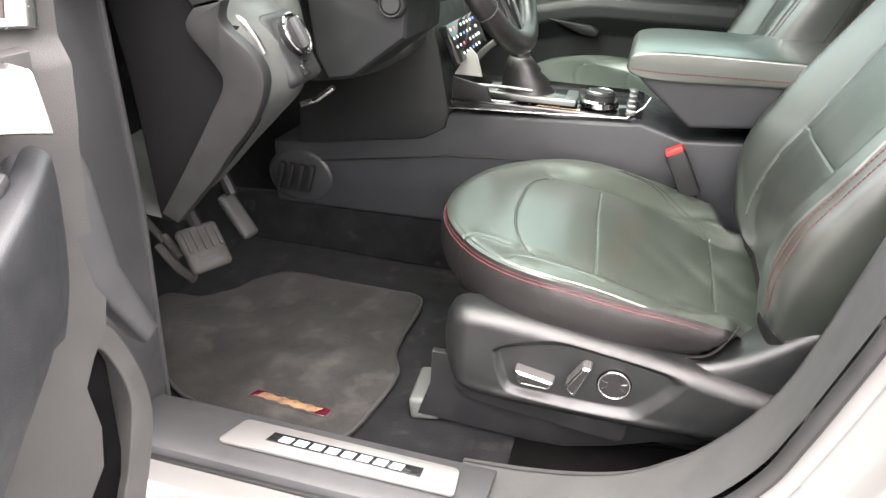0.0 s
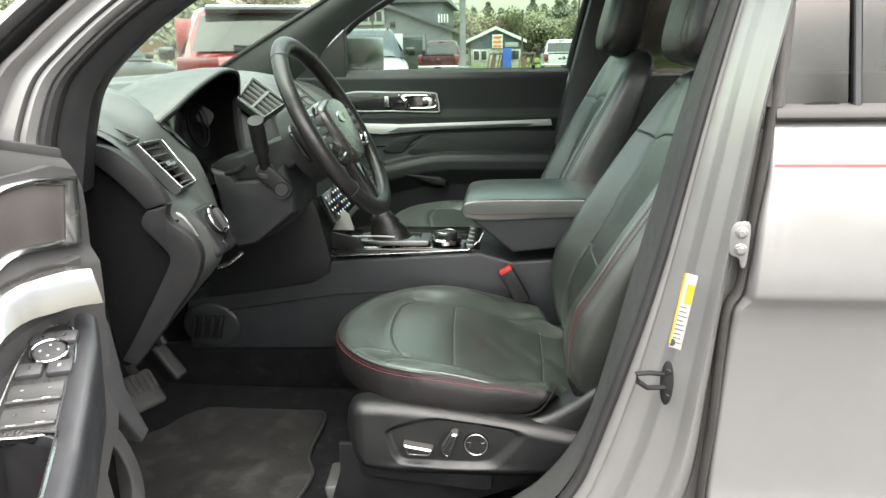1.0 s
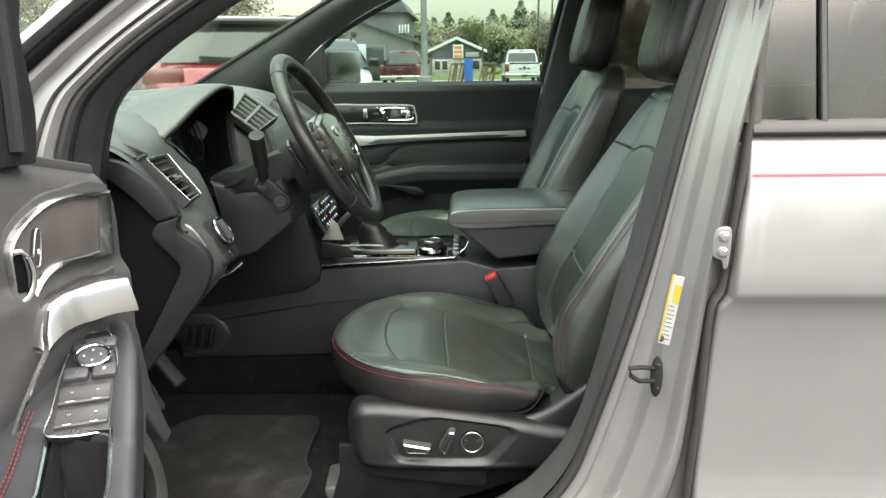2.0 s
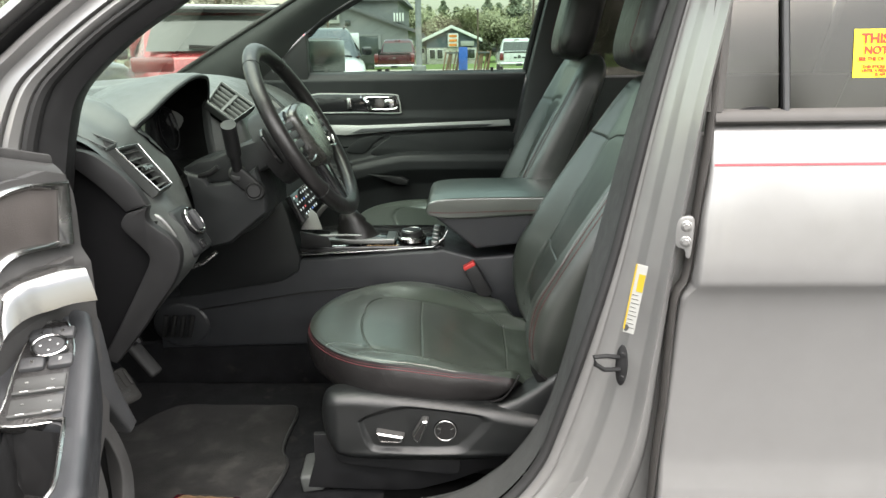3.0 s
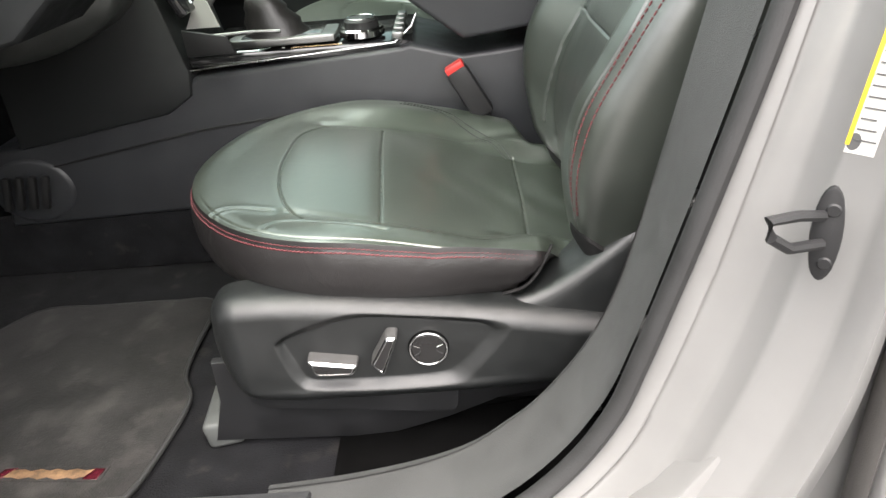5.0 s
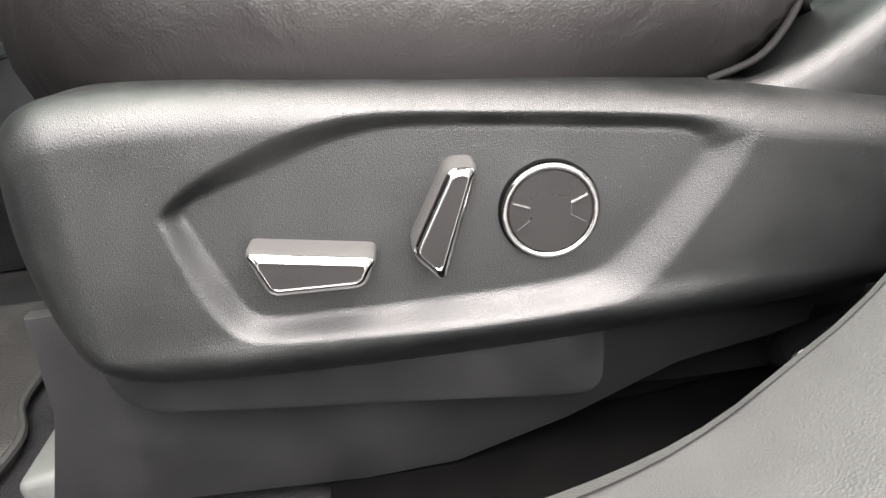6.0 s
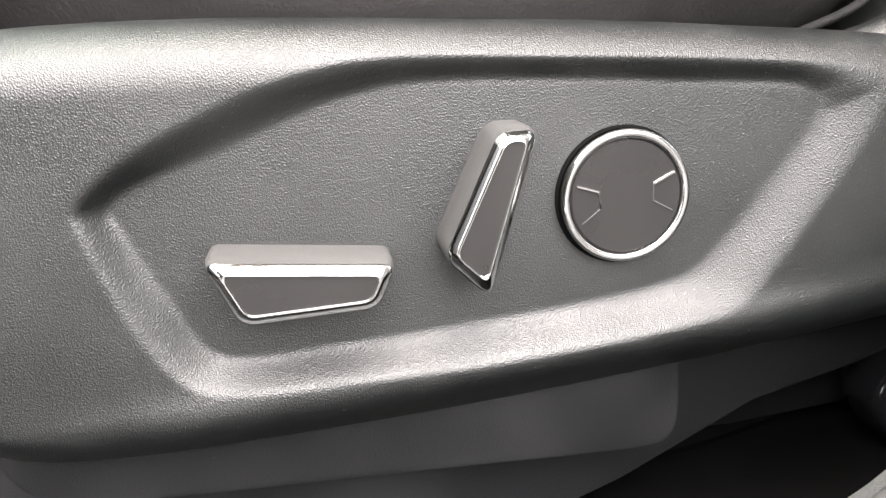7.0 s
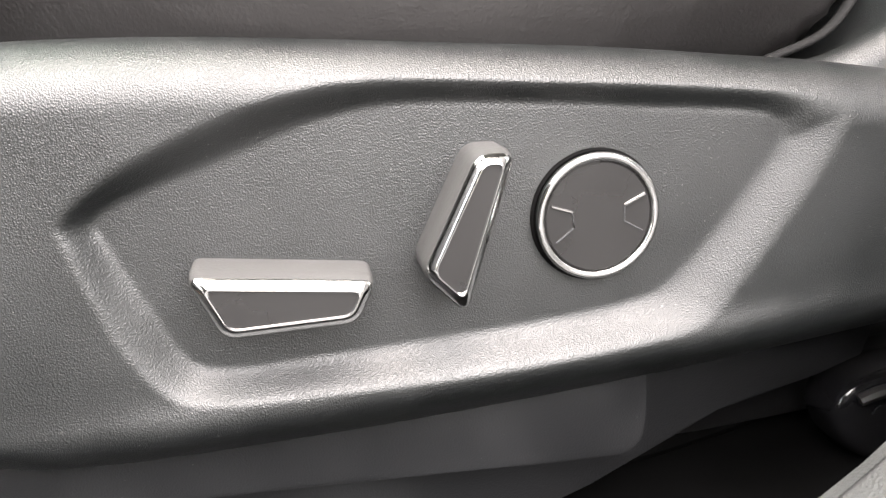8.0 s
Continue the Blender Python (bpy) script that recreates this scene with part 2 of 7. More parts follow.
def rbox(x0, x1, y0, y1, z0, z1, r=0.004, seg=2):
    """A block with rounded edges."""
    bm = bmesh.new()
    bmesh.ops.create_cube(bm, size=1.0)
    for v in bm.verts:
        v.co = ((x0 + x1) / 2 + v.co.x * (x1 - x0), (y0 + y1) / 2 + v.co.y * (y1 - y0), (z0 + z1) / 2 + v.co.z * (z1 - z0))
    if r > 0:
        r = min(r, 0.49 * min(abs(x1 - x0), abs(y1 - y0), abs(z1 - z0)))
        bmesh.ops.bevel(bm, geom=bm.edges[:], offset=r, segments=seg, profile=0.5, affect="EDGES")
    return from_bm(bm)


def prism(outline, axis, a, b, r=0.003, seg=2):
    """A flat outline of two coordinates, given thickness from a to b along the axis, with rounded rims."""
    def lift(p, c):
        return (c, p[0], p[1]) if axis == "x" else (p[0], c, p[1]) if axis == "y" else (p[0], p[1], c)
    bm = bmesh.new()
    low, high = [bm.verts.new(lift(p, a)) for p in outline], [bm.verts.new(lift(p, b)) for p in outline]
    n = len(outline)
    caps = [bm.faces.new(low[::-1]), bm.faces.new(high)]
    for i in range(n):
        bm.faces.new((low[i], low[(i + 1) % n], high[(i + 1) % n], high[i]))
    bmesh.ops.recalc_face_normals(bm, faces=bm.faces[:])
    if r > 0:
        rim = list({e for f in caps for e in f.edges})
        bmesh.ops.bevel(bm, geom=rim, offset=r, segments=seg, profile=0.5, affect="EDGES", clamp_overlap=True)
    return from_bm(bm)


def curve(points, n=8, closed=False):
    """A smooth line through the points."""
    p = [np.array(q, float) for q in points]
    k = len(p)
    out = []
    for i in range(k if closed else k - 1):
        if closed:
            a, b, c, d = p[(i - 1) % k], p[i], p[(i + 1) % k], p[(i + 2) % k]
        else:
            a, b, c, d = p[max(i - 1, 0)], p[i], p[i + 1], p[min(i + 2, k - 1)]
        for s in np.linspace(0, 1, n, endpoint=False):
            out.append(0.5 * (2 * b + (c - a) * s + (2 * a - 5 * b + 4 * c - d) * s**2 + (3 * b - a - 3 * c + d) * s**3))
    if not closed:
        out.append(p[-1])
    return out


def grid(p, around=False, caps=False):
    """A sheet of rows of points; around: each row closes on itself."""
    rows, cols = len(p), len(p[0])
    points = [tuple(map(float, q)) for row in p for q in row]
    faces = []
    for i in range(rows - 1):
        for j in range(cols if around else cols - 1):
            faces.append((i * cols + j, i * cols + (j + 1) % cols, (i + 1) * cols + (j + 1) % cols, (i + 1) * cols + j))
    if caps:
        faces += [tuple(range(cols))[::-1], tuple((rows - 1) * cols + j for j in range(cols))]
    return points, faces


def sweep(path, profile, side=None, closed=False):
    """A closed profile (across, up) drawn along a path; side: the fixed direction that 'across' leans to."""
    path = [Vector(p) for p in path]
    rows = []
    for i, p in enumerate(path):
        before, after = (path[i - 1], path[(i + 1) % len(path)]) if closed else (path[max(i - 1, 0)], path[min(i + 1, len(path) - 1)])
        t = (after - before).normalized()
        ref = Vector(side) if side else (Vector((0, 0, 1)) if abs(t.z) < 0.9 else Vector((1, 0, 0)))
        u = (ref - t * ref.dot(t)).normalized()
        w = t.cross(u)
        rows.append([p + u * a + w * b for a, b in profile])
    if closed:
        rows.append(rows[0])
    return grid(rows, around=True, caps=not closed)


def tube(path, r, n=8, closed=False, flat=1.0):
    return sweep(path, [(r * math.cos(2 * math.pi * k / n), flat * r * math.sin(2 * math.pi * k / n)) for k in range(n)], closed=closed)


def disc(center, normal, r, depth, n=32, bevel=0.0015):
    """A round button or plug, its face towards the normal."""
    c, axis = Vector(center), Vector(normal).normalized()
    u = axis.orthogonal().normalized()
    w = axis.cross(u)
    rows = []
    for rad, h in ((r, -depth), (r, -bevel), (r - bevel, 0)):
        rows.append([c + axis * h + (u * math.cos(2 * math.pi * k / n) + w * math.sin(2 * math.pi * k / n)) * rad for k in range(n)])
    return grid(rows, around=True, caps=True)


def ring(center, normal, r, thick, n=40, m=8):
    c, axis = Vector(center), Vector(normal).normalized()
    u = axis.orthogonal().normalized()
    w = axis.cross(u)
    return sweep([c + (u * math.cos(2 * math.pi * k / n) + w * math.sin(2 * math.pi * k / n)) * r for k in range(n)], [(thick * math.cos(2 * math.pi * k / m), thick * math.sin(2 * math.pi * k / m)) for k in range(m)], side=tuple(axis), closed=True)


def dashes(path, length, gap, r, twist=0.0):
    """Short stitches along a path."""
    pts = [Vector(p) for p in path]
    along = [0.0]
    for a, b in zip(pts, pts[1:]):
        along.append(along[-1] + (b - a).length)
    shapes, s, k = [], 0.0, 0
    while s + length < along[-1]:
        ends = []
        for d in (s, s + length):
            while k < len(along) - 2 and along[k + 1] < d:
                k += 1
            f = (d - along[k]) / max(along[k + 1] - along[k], 1e-9)
            ends.append(pts[k].lerp(pts[k + 1], f))
        k = max(k - 2, 0)
        a, b = ends
        b = b + Vector((0, 0, twist))
        shapes.append(tube([a, a.lerp(b, 0.5), b], r, 5))
        s += length + gap
    return join(*shapes)


ORIGIN = {}


def thing(name, at, label, category, group="", kind=""):
    ob = new(name)
    ob.location = at
    ob.empty_display_size = 0.05
    ORIGIN[ob] = Vector(at)
    return tagged(ob, label, category, group, kind)


def mesh_of(name, shape, mat, origin, sharp=38):
    me = bpy.data.meshes.new(name)
    o = Vector(origin)
    me.from_pydata([tuple(Vector(p) - o) for p in shape[0]], [], shape[1])
    bm = bmesh.new()
    bm.from_mesh(me)
    bmesh.ops.recalc_face_normals(bm, faces=bm.faces[:])
    for f in bm.faces:
        f.smooth = True
    for e in bm.edges:
        if len(e.link_faces) == 2 and e.calc_face_angle(0) > radians(sharp):
            e.smooth = False
    bm.to_mesh(me)
    bm.free()
    me.materials.append(mat)
    return me


def part(name, shape, mat, parent, label="", sharp=38):
    """One mesh under a thing or under a part, its points given in the world."""
    ob = new(name, mesh_of(name, shape, M[mat], ORIGIN[parent], sharp))
    ob.parent = parent
    ORIGIN[ob] = ORIGIN[parent]
    return tagged(ob, label)


def solid(name, shape, mat, label, category="", kind="", group="", sharp=38):
    """A thing or a piece of the setting that is one mesh."""
    v = np.array(shape[0])
    at = (v[:, 0].mean(), v[:, 1].mean(), v[:, 2].min())
    ob = new(name, mesh_of(name, shape, M[mat], at, sharp))
    ob.location = at
    ORIGIN[ob] = Vector(at)
    return tagged(ob, label, category, group, kind)


def lettering(name, text, size, m, mat, parent, label="", weight=0.0):
    """Flat words, a hair thick, at the pose m."""
    data = bpy.data.curves.new(name, "FONT")
    data.body, data.size, data.extrude, data.offset = text, size, 0.0003, weight
    tmp = bpy.data.objects.new(name, data)
    me = bpy.data.meshes.new_from_object(tmp)
    bpy.data.objects.remove(tmp)
    me.transform(Matrix.Translation(-ORIGIN[parent]) @ m)
    me.materials.clear()
    me.materials.append(M[mat])
    ob = new(name, me)
    ob.parent = parent
    return tagged(ob, label)


def smooth(a, b, x):
    t = np.clip((np.asarray(x, float) - a) / (b - a), 0, 1)
    return t * t * (3 - 2 * t)


def polydist(px, pz, poly):
    """Signed distance of points to a closed outline, positive inside."""
    poly = np.array(poly, float)
    best, inside = np.full(px.shape, 9.0), np.zeros(px.shape, bool)
    for (ax, az), (bx, bz) in zip(poly, np.roll(poly, -1, 0)):
        dx, dz = bx - ax, bz - az
        t = np.clip(((px - ax) * dx + (pz - az) * dz) / (dx * dx + dz * dz + 1e-12), 0, 1)
        best = np.minimum(best, np.hypot(px - ax - t * dx, pz - az - t * dz))
        cross = (az > pz) != (bz > pz)
        with np.errstate(divide="ignore", invalid="ignore"):
            inside ^= cross & (px < ax + (pz - az) * dx / (dz if dz else 1e-12))
    return np.where(inside, best, -best)


def linedist(x, y, pts):
    best = np.full(np.shape(x), 9.0)
    for (ax, ay), (bx, by) in zip(pts, pts[1:]):
        dx, dy = bx - ax, by - ay
        t = np.clip(((x - ax) * dx + (y - ay) * dy) / (dx * dx + dy * dy + 1e-12), 0, 1)
        best = np.minimum(best, np.hypot(x - ax - t * dx, y - ay - t * dy))
    return best


# ---- front seats ----
def seam_grooves(d, depth=0.003, width=0.0022):
    return -depth * np.exp(-((d / width) ** 2)) + 0.14 * depth * np.exp(-(((d - 0.012) / 0.009) ** 2))


def glide(x, xs, ys):
    """A smooth curve through the given heights."""
    xs, ys = np.array(xs, float), np.array(ys, float)
    m = np.gradient(ys, xs)
    x = np.clip(x, xs[0], xs[-1])
    i = np.clip(np.searchsorted(xs, x, side="right") - 1, 0, len(xs) - 2)
    h = xs[i + 1] - xs[i]
    f = (x - xs[i]) / h
    return ys[i] * (1 + 2 * f) * (1 - f) ** 2 + h * m[i] * f * (1 - f) ** 2 + ys[i + 1] * f * f * (3 - 2 * f) + h * m[i + 1] * f * f * (f - 1)


def front_seat(at, label, outer, shift, fine, raised=0.0):
    """A leather car seat; outer: -1 where its door side is towards -y; shift moves it from the driver's place."""
    seat = thing("front_seat", at, label, "car seat", "front seats")
    mv = Matrix.Translation(shift)
    mc = Matrix.Translation((0, 0, raised)) @ mv
    cy, hw = 0.615, 0.243

    # cushion: a crowned top with seams, and a padded wall round it
    def front_x(q):
        return -0.035 + 0.20 * (1 - (1 - np.abs(q) ** 1.9) ** (1 / 1.9))

    def top_z(x, y):
        q = np.abs(y - cy) / hw
        z = glide(x, [-0.06, -0.02, 0.05, 0.12, 0.2, 0.3, 0.38, 0.47], [0.716, 0.722, 0.723, 0.715, 0.7, 0.672, 0.648, 0.63])
        z = z + 0.022 * smooth(0.60, 0.86, q) * smooth(0.03, 0.24, x)
        z = z + 0.011 * smooth(0.20, 0.38, x) * smooth(0.70, 0.98, q)
        z = z - 0.004 * (1 - smooth(0, 0.5, q)) * smooth(0.1, 0.3, x) + 0.022 * smooth(0.30, 0.38, x) * smooth(0.50, 0.66, q) * (1 - smooth(0.70, 0.95, q))
        r = (y - cy) / 0.155
        arc = [tuple(p) for p in curve([(0.124, -0.172), (0.112, -0.153), (0.098, -0.131), (0.083, -0.088), (0.073, -0.03), (0.071, 0.02), (0.074, 0.09), (0.092, 0.128), (0.118, 0.145)], 4)]
        left, right = [(0.10, -0.150), (0.25, -0.163), (0.39, -0.17)], [(0.10, 0.150), (0.25, 0.163), (0.39, 0.17)]
        seams = (arc, [(0.206, -0.185), (0.201, -0.10), (0.190, 0.05), (0.187, 0.145)], [(0.366, -0.17), (0.372, 0.0), (0.371, 0.13)])
        z = z + seam_grooves(np.min([linedist(x, y - cy, line) for line in seams], 0), 0.0026 if fine else 0.0034, 0.0013 if fine else 0.0022)
        # soft valleys beside the bolsters
        z = z - 0.0022 * np.exp(-((np.min([linedist(x, y - cy, line) for line in (left, right)], 0) / 0.008) ** 2))
        if fine:
            # tucks that run in from the stitched edge
            for tuck in ([(0.092, -0.208), (0.095, -0.198), (0.102, -0.187), (0.120, -0.183), (0.150, -0.190), (0.215, -0.212)], [(0.024, -0.172), (0.030, -0.158), (0.050, -0.146), (0.085, -0.150)]):
                d = linedist(x, y - cy, [tuple(p) for p in curve(tuck, 4)])
                z = z - 0.0010 * np.exp(-((d / 0.0022) ** 2)) + 0.0005 * np.exp(-(((d - 0.007) / 0.004) ** 2))
            z = z + 0.0005 * np.sin(260 * x + 60 * y + 3 * np.sin(70 * x)) * np.exp(-(((x - 0.26) / 0.06) ** 2)) * np.exp(-(((y - cy + 0.19) / 0.02) ** 2))
        # soft creases of worn leather
        z = z + 0.0009 * np.sin(90 * x + 25 * (y - cy) + 2 * np.sin(31 * y)) * smooth(0.2, 0.3, x) * (np.abs(r) < 1)
        return z

    nu, nq = (480, 421) if fine else (110, 121)
    us, qs = np.linspace(0, 1, nu) ** 1.15, np.sin(np.linspace(-1, 1, nq) * math.pi / 2)
    q2, u2 = np.meshgrid(qs, us)
    x2 = front_x(q2) + u2 * (0.46 - front_x(q2))
    y2 = cy + q2 * hw * (1 - 0.11 * smooth(0.20, 0.40, x2)) * (1 - 0.13 * smooth(0.366, 0.405, x2))
    # plan distance to the rim, for the rolled edge
    rim = [(float(front_x(q)), float(cy + q * hw)) for q in qs]
    rim = [(0.46, cy - hw)] + rim + [(0.46, cy + hw)]
    edge = linedist(x2, y2, rim)
    z2 = top_z(x2, y2) - 0.0013 * np.exp(-(((edge - 0.0065) / 0.0016) ** 2)) * smooth(-0.02, 0.06, x2) - 0.003 * np.clip(1 - edge / 0.02, 0, 1) ** 2 + 0.004 * (1 - smooth(0.0, 0.05, edge)) * (1 - smooth(0.1, 0.25, x2))
    z2 = z2 - 0.026 * smooth(0.368, 0.405, x2) * smooth(0.78, 1.0, np.abs(q2))
    sheet = np.stack([x2, y2, z2], -1)
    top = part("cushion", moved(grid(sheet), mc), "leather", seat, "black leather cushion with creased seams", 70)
    # wall
    border = [sheet[k, 0] for k in range(nu - 1, 0, -1)] + [sheet[0, j] for j in range(nq)] + [sheet[k, -1] for k in range(1, nu)]
    border = np.array(border)
    tangent = np.gradient(border[:, :2], axis=0)
    tangent /= np.linalg.norm(tangent, axis=1)[:, None] + 1e-9
    out = np.stack([-tangent[:, 1], tangent[:, 0]], 1)
    if (out[len(out) // 2] @ np.array([1, 0])) > 0:
        out = -out
    rear = smooth(0.20, 0.40, border[:, 0])
    rows = []
    for off, down in ((0, 0), (0.0010, -0.003), (0.0016, -0.006), (0.0032, -0.010), (0.0062, -0.019), (0.0075, -0.032), (0.006, -0.048), (0.0, -0.066), (-0.014, -0.082), (-0.03, -0.088)):
        row = border.copy()
        row[:, :2] += out * off
        row[:, 2] += down * (1 - 0.35 * rear)
        # the rear end of the band tucks in behind the wing, sooner lower down
        tuck = 0.03 * smooth(0.380 + 0.60 * down, 0.402 + 0.60 * down, border[:, 0]) * min(1.0, -down / 0.02)
        row[:, 1] += tuck * np.sign(cy - row[:, 1])
        rows.append(row)
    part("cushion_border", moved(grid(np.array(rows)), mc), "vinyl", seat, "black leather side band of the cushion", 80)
    for name, off, down, r in (("stitching", 0.0018, -0.0050, 0.0006), ("stitching", 0.0034, -0.0092, 0.0010)):
        line = border.copy()
        line[:, :2] += out * off
        line[:, 2] += down
        line = line[line[:, 0] < 0.371]
        part(name, moved(dashes(line, 0.0040, 0.0006, r, -0.0010), mc), "redthread", seat, "red thread along the cushion edge")
    if fine:
        flap = curve([(0.384, 0.408, 0.684), (0.377, 0.398, 0.675), (0.366, 0.391, 0.660), (0.352, 0.389, 0.647), (0.330, 0.390, 0.640)], 8)
        part("corner_flap", moved(sweep(flap, [(0.0026 * math.cos(a), 0.0016 * math.sin(a)) for a in np.linspace(0, 2 * math.pi, 10, endpoint=False)], side=(0, 1, 0)), mc), "skirtcloth", seat, "folded rear corner of the cushion band", 80)
    # backrest: stacked sections along a leaning spine
    lean = radians(27 if fine else 21.5)
    up, fwd = np.array([math.sin(lean), 0, math.cos(lean)]), np.array([-math.cos(lean), 0, math.sin(lean)])
    base, length, crest = np.array([0.396, cy, 0.695]), 0.648, 0.845

    def back_point(s, th):
        """s: 0 at the seat to 1 at the top; th: 0..pi across the front face, pi..2pi across the back."""
        w = glide(s, [0, 0.1, 0.3, 0.55, 0.70, 0.80, 0.9], [0.226, 0.245, 0.256, 0.255, 0.249, 0.238, 0.208])
        cap = np.sqrt(np.clip(1 - np.clip((s - crest) / 0.06, 0, 1) ** 2, 0, 1))
        foot = np.sqrt(np.clip(1 - np.clip((0.0 - s) / 0.035, 0, 1) ** 2 * 0.75, 0, 1))
        c, sn = np.cos(th), np.sin(th)
        y = -w * np.sign(c) * np.abs(c) ** 0.55 * (0.85 + 0.15 * cap)
        q = np.abs(y) / w
        hb = glide(s, [-0.035, 0, 0.045, 0.1, 0.18, 0.28, 0.39, 0.52, 0.61, 0.69, 0.78, 0.9, 1], [-0.026, -0.008, 0.016, 0.040, 0.058, 0.0575, 0.052, 0.042, 0.034, 0.026, 0.018, 0.006, 0.0])
        hollow = glide(s, [-0.035, 0, 0.06, 0.15, 0.3], [-0.052, -0.044, -0.020, -0.002, 0.0]) * (1 - smooth(0.45, 0.78, q))
        front = hollow + hb * smooth(0.50, 0.80, q) + 0.010 * np.exp(-(((s - 0.28) / 0.2) ** 2)) * (1 - smooth(0.2, 0.6, q))
        thick = glide(s, [0, 0.5, 1], [0.10, 0.085, 0.06])
        mid = front * 0.5 - thick * 0.5
        half = front * 0.5 + thick * 0.5
        d = mid + half * np.sign(sn) * np.abs(sn) ** 0.42 * cap * foot
        yy, ss = y / 0.25, s
        g = 0.0
        if np.any(sn > 0):
            sides = [(0.03, 0.56), (0.22, 0.57), (0.5, 0.56), (0.66, 0.50), (0.72, 0.44)]
            lines = [sides, [(0.30, -0.57), (0.30, 0.57)], [(0.72, -0.44), (0.745, -0.25), (0.755, 0), (0.745, 0.25), (0.72, 0.44)], [(0.72, 0.44), (0.725, 0.60), (0.715, 0.85)],
                     [(0.915, -0.7), (0.93, 0), (0.915, 0.7)], [(0.02, 0.84), (0.35, 0.9), (0.62, 0.86), (0.9, 0.7)]]
            near = [linedist(ss * length, yy * 0.25, [(a * 0.592, b * 0.25 * mirror) for a, b in line]) for line in lines for mirror in (1, -1)]
            g = seam_grooves(np.min(near, 0), 0.0026 if fine else 0.0032, 0.0013 if fine else 0.0022)
            g = g * (sn > 0.12)
        return base + np.asarray(s)[..., None] * length * up + np.asarray(d + g)[..., None] * fwd + np.asarray(y)[..., None] * np.array([0, 1, 0])

    ss = np.concatenate([np.linspace(-0.035, 0.02, 10)[:-1], np.linspace(0.02, crest - 0.01, 410 if fine else 116), crest + 0.06 * np.sin(np.linspace(0, 1, 12) * math.pi / 2)])
    th = np.concatenate([np.linspace(0, math.pi, 400 if fine else 110, endpoint=False), np.linspace(math.pi, 2 * math.pi, 40, endpoint=False)])
    t2, s2 = np.meshgrid(th, ss)
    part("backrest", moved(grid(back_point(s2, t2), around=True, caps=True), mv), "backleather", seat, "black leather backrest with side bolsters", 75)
    for sign in (-1, 1):
        for q0, thread in ((0.895, "darkthread"), (0.935, "darkthread")):
            path = []
            for s in np.linspace(0.045, 0.80, 90):
                w = float(glide(s, [0, 0.1, 0.3, 0.55, 0.70, 0.80, 0.9], [0.226, 0.245, 0.256, 0.255, 0.249, 0.238, 0.208]))
                want = q0
                c = want ** (1 / 0.55)
                a = math.acos(c) if sign < 0 else math.pi - math.acos(c)
                path.append(tuple(back_point(np.array(s), np.array(a)) + fwd * 0.0006))
            part("stitching", moved(dashes(path, 0.0045, 0.0018, 0.0008), mv), "redthread" if sign == outer else thread, seat, "red thread along the bolster")
    # gathered black skirt round the foot of the backrest, and the dark seam on the bolster's side
    def skirt_point(s, a):
        p = back_point(np.array(s), np.array(a))
        core = base + s * length * up - 0.03 * fwd
        d = p - core
        return p + d / np.linalg.norm(d) * (0.0045 + 0.0015 * math.sin(9 * a + 40 * s))
    turns = np.linspace(0, 2 * math.pi, 120, endpoint=False)
    rim_s = [(0.058 * float(smooth(0.50, 0.72, abs(math.cos(a)))) if math.sin(a) > 0 else 0.058) - 0.048 + 0.005 * math.sin(2.3 * a + 0.6) + 0.003 * math.sin(7 * a) for a in turns]
    skirt = [[skirt_point(-0.03 + f * max(r + 0.03, 0.004), a) for a, r in zip(turns, rim_s)] for f in (0.0, 0.2, 0.4, 0.6, 0.8, 0.93, 1.0)] + [[back_point(np.array(r + 0.004), np.array(a)) for a, r in zip(turns, rim_s)]]
    part("skirt", moved(grid(skirt, around=True), mv), "skirtcloth", seat, "gathered black cloth skirt", 70)
    for sign in (-1, 1):
        path = [tuple(back_point(np.array(s), np.array((2 * math.pi - 0.10) if sign < 0 else math.pi + 0.10)) + np.array([0, sign * 0.0006, 0])) for s in np.linspace(0.07, 0.76, 60)]
        part("seam_stitching", moved(dashes(path, 0.006, 0.002, 0.0009), mv), "matt", seat, "black thread along the bolster's side")
    # double seam that sweeps round the rear of the cushion
    if fine:
        sweepline = curve([(0.215, 0.842), (0.267, 0.832), (0.314, 0.800), (0.345, 0.775), (0.371, 0.740)], 8)
        for off in (0.0, 0.006):
            path = [(x - off, y - off, float(top_z(np.array(x - off), np.array(y - off))) + 0.0006) for x, y in sweepline]
            part("seam_stitching", moved(dashes(path, 0.004, 0.0012, 0.0007), mc), "matt", seat, "black thread along a double seam")
    # map pocket panel behind and hinge cover at the foot
    if not fine:
        part("hinge_cover", moved(prism(curve([(0.43, 0.63), (0.45, 0.70), (0.49, 0.735), (0.53, 0.73), (0.54, 0.66), (0.50, 0.61)], 4, True), "y", cy - outer * -0.235, cy + outer * 0.212, 0.004), mv), "matt", seat, "matt black recliner cover")

    # headrest
    c = np.array([0.648 if fine else 0.606, cy, 1.326])
    tl = radians(14)
    hu, hf = np.array([math.sin(tl), 0, math.cos(tl)]), np.array([-math.cos(tl), 0, math.sin(tl)])
    rows = []
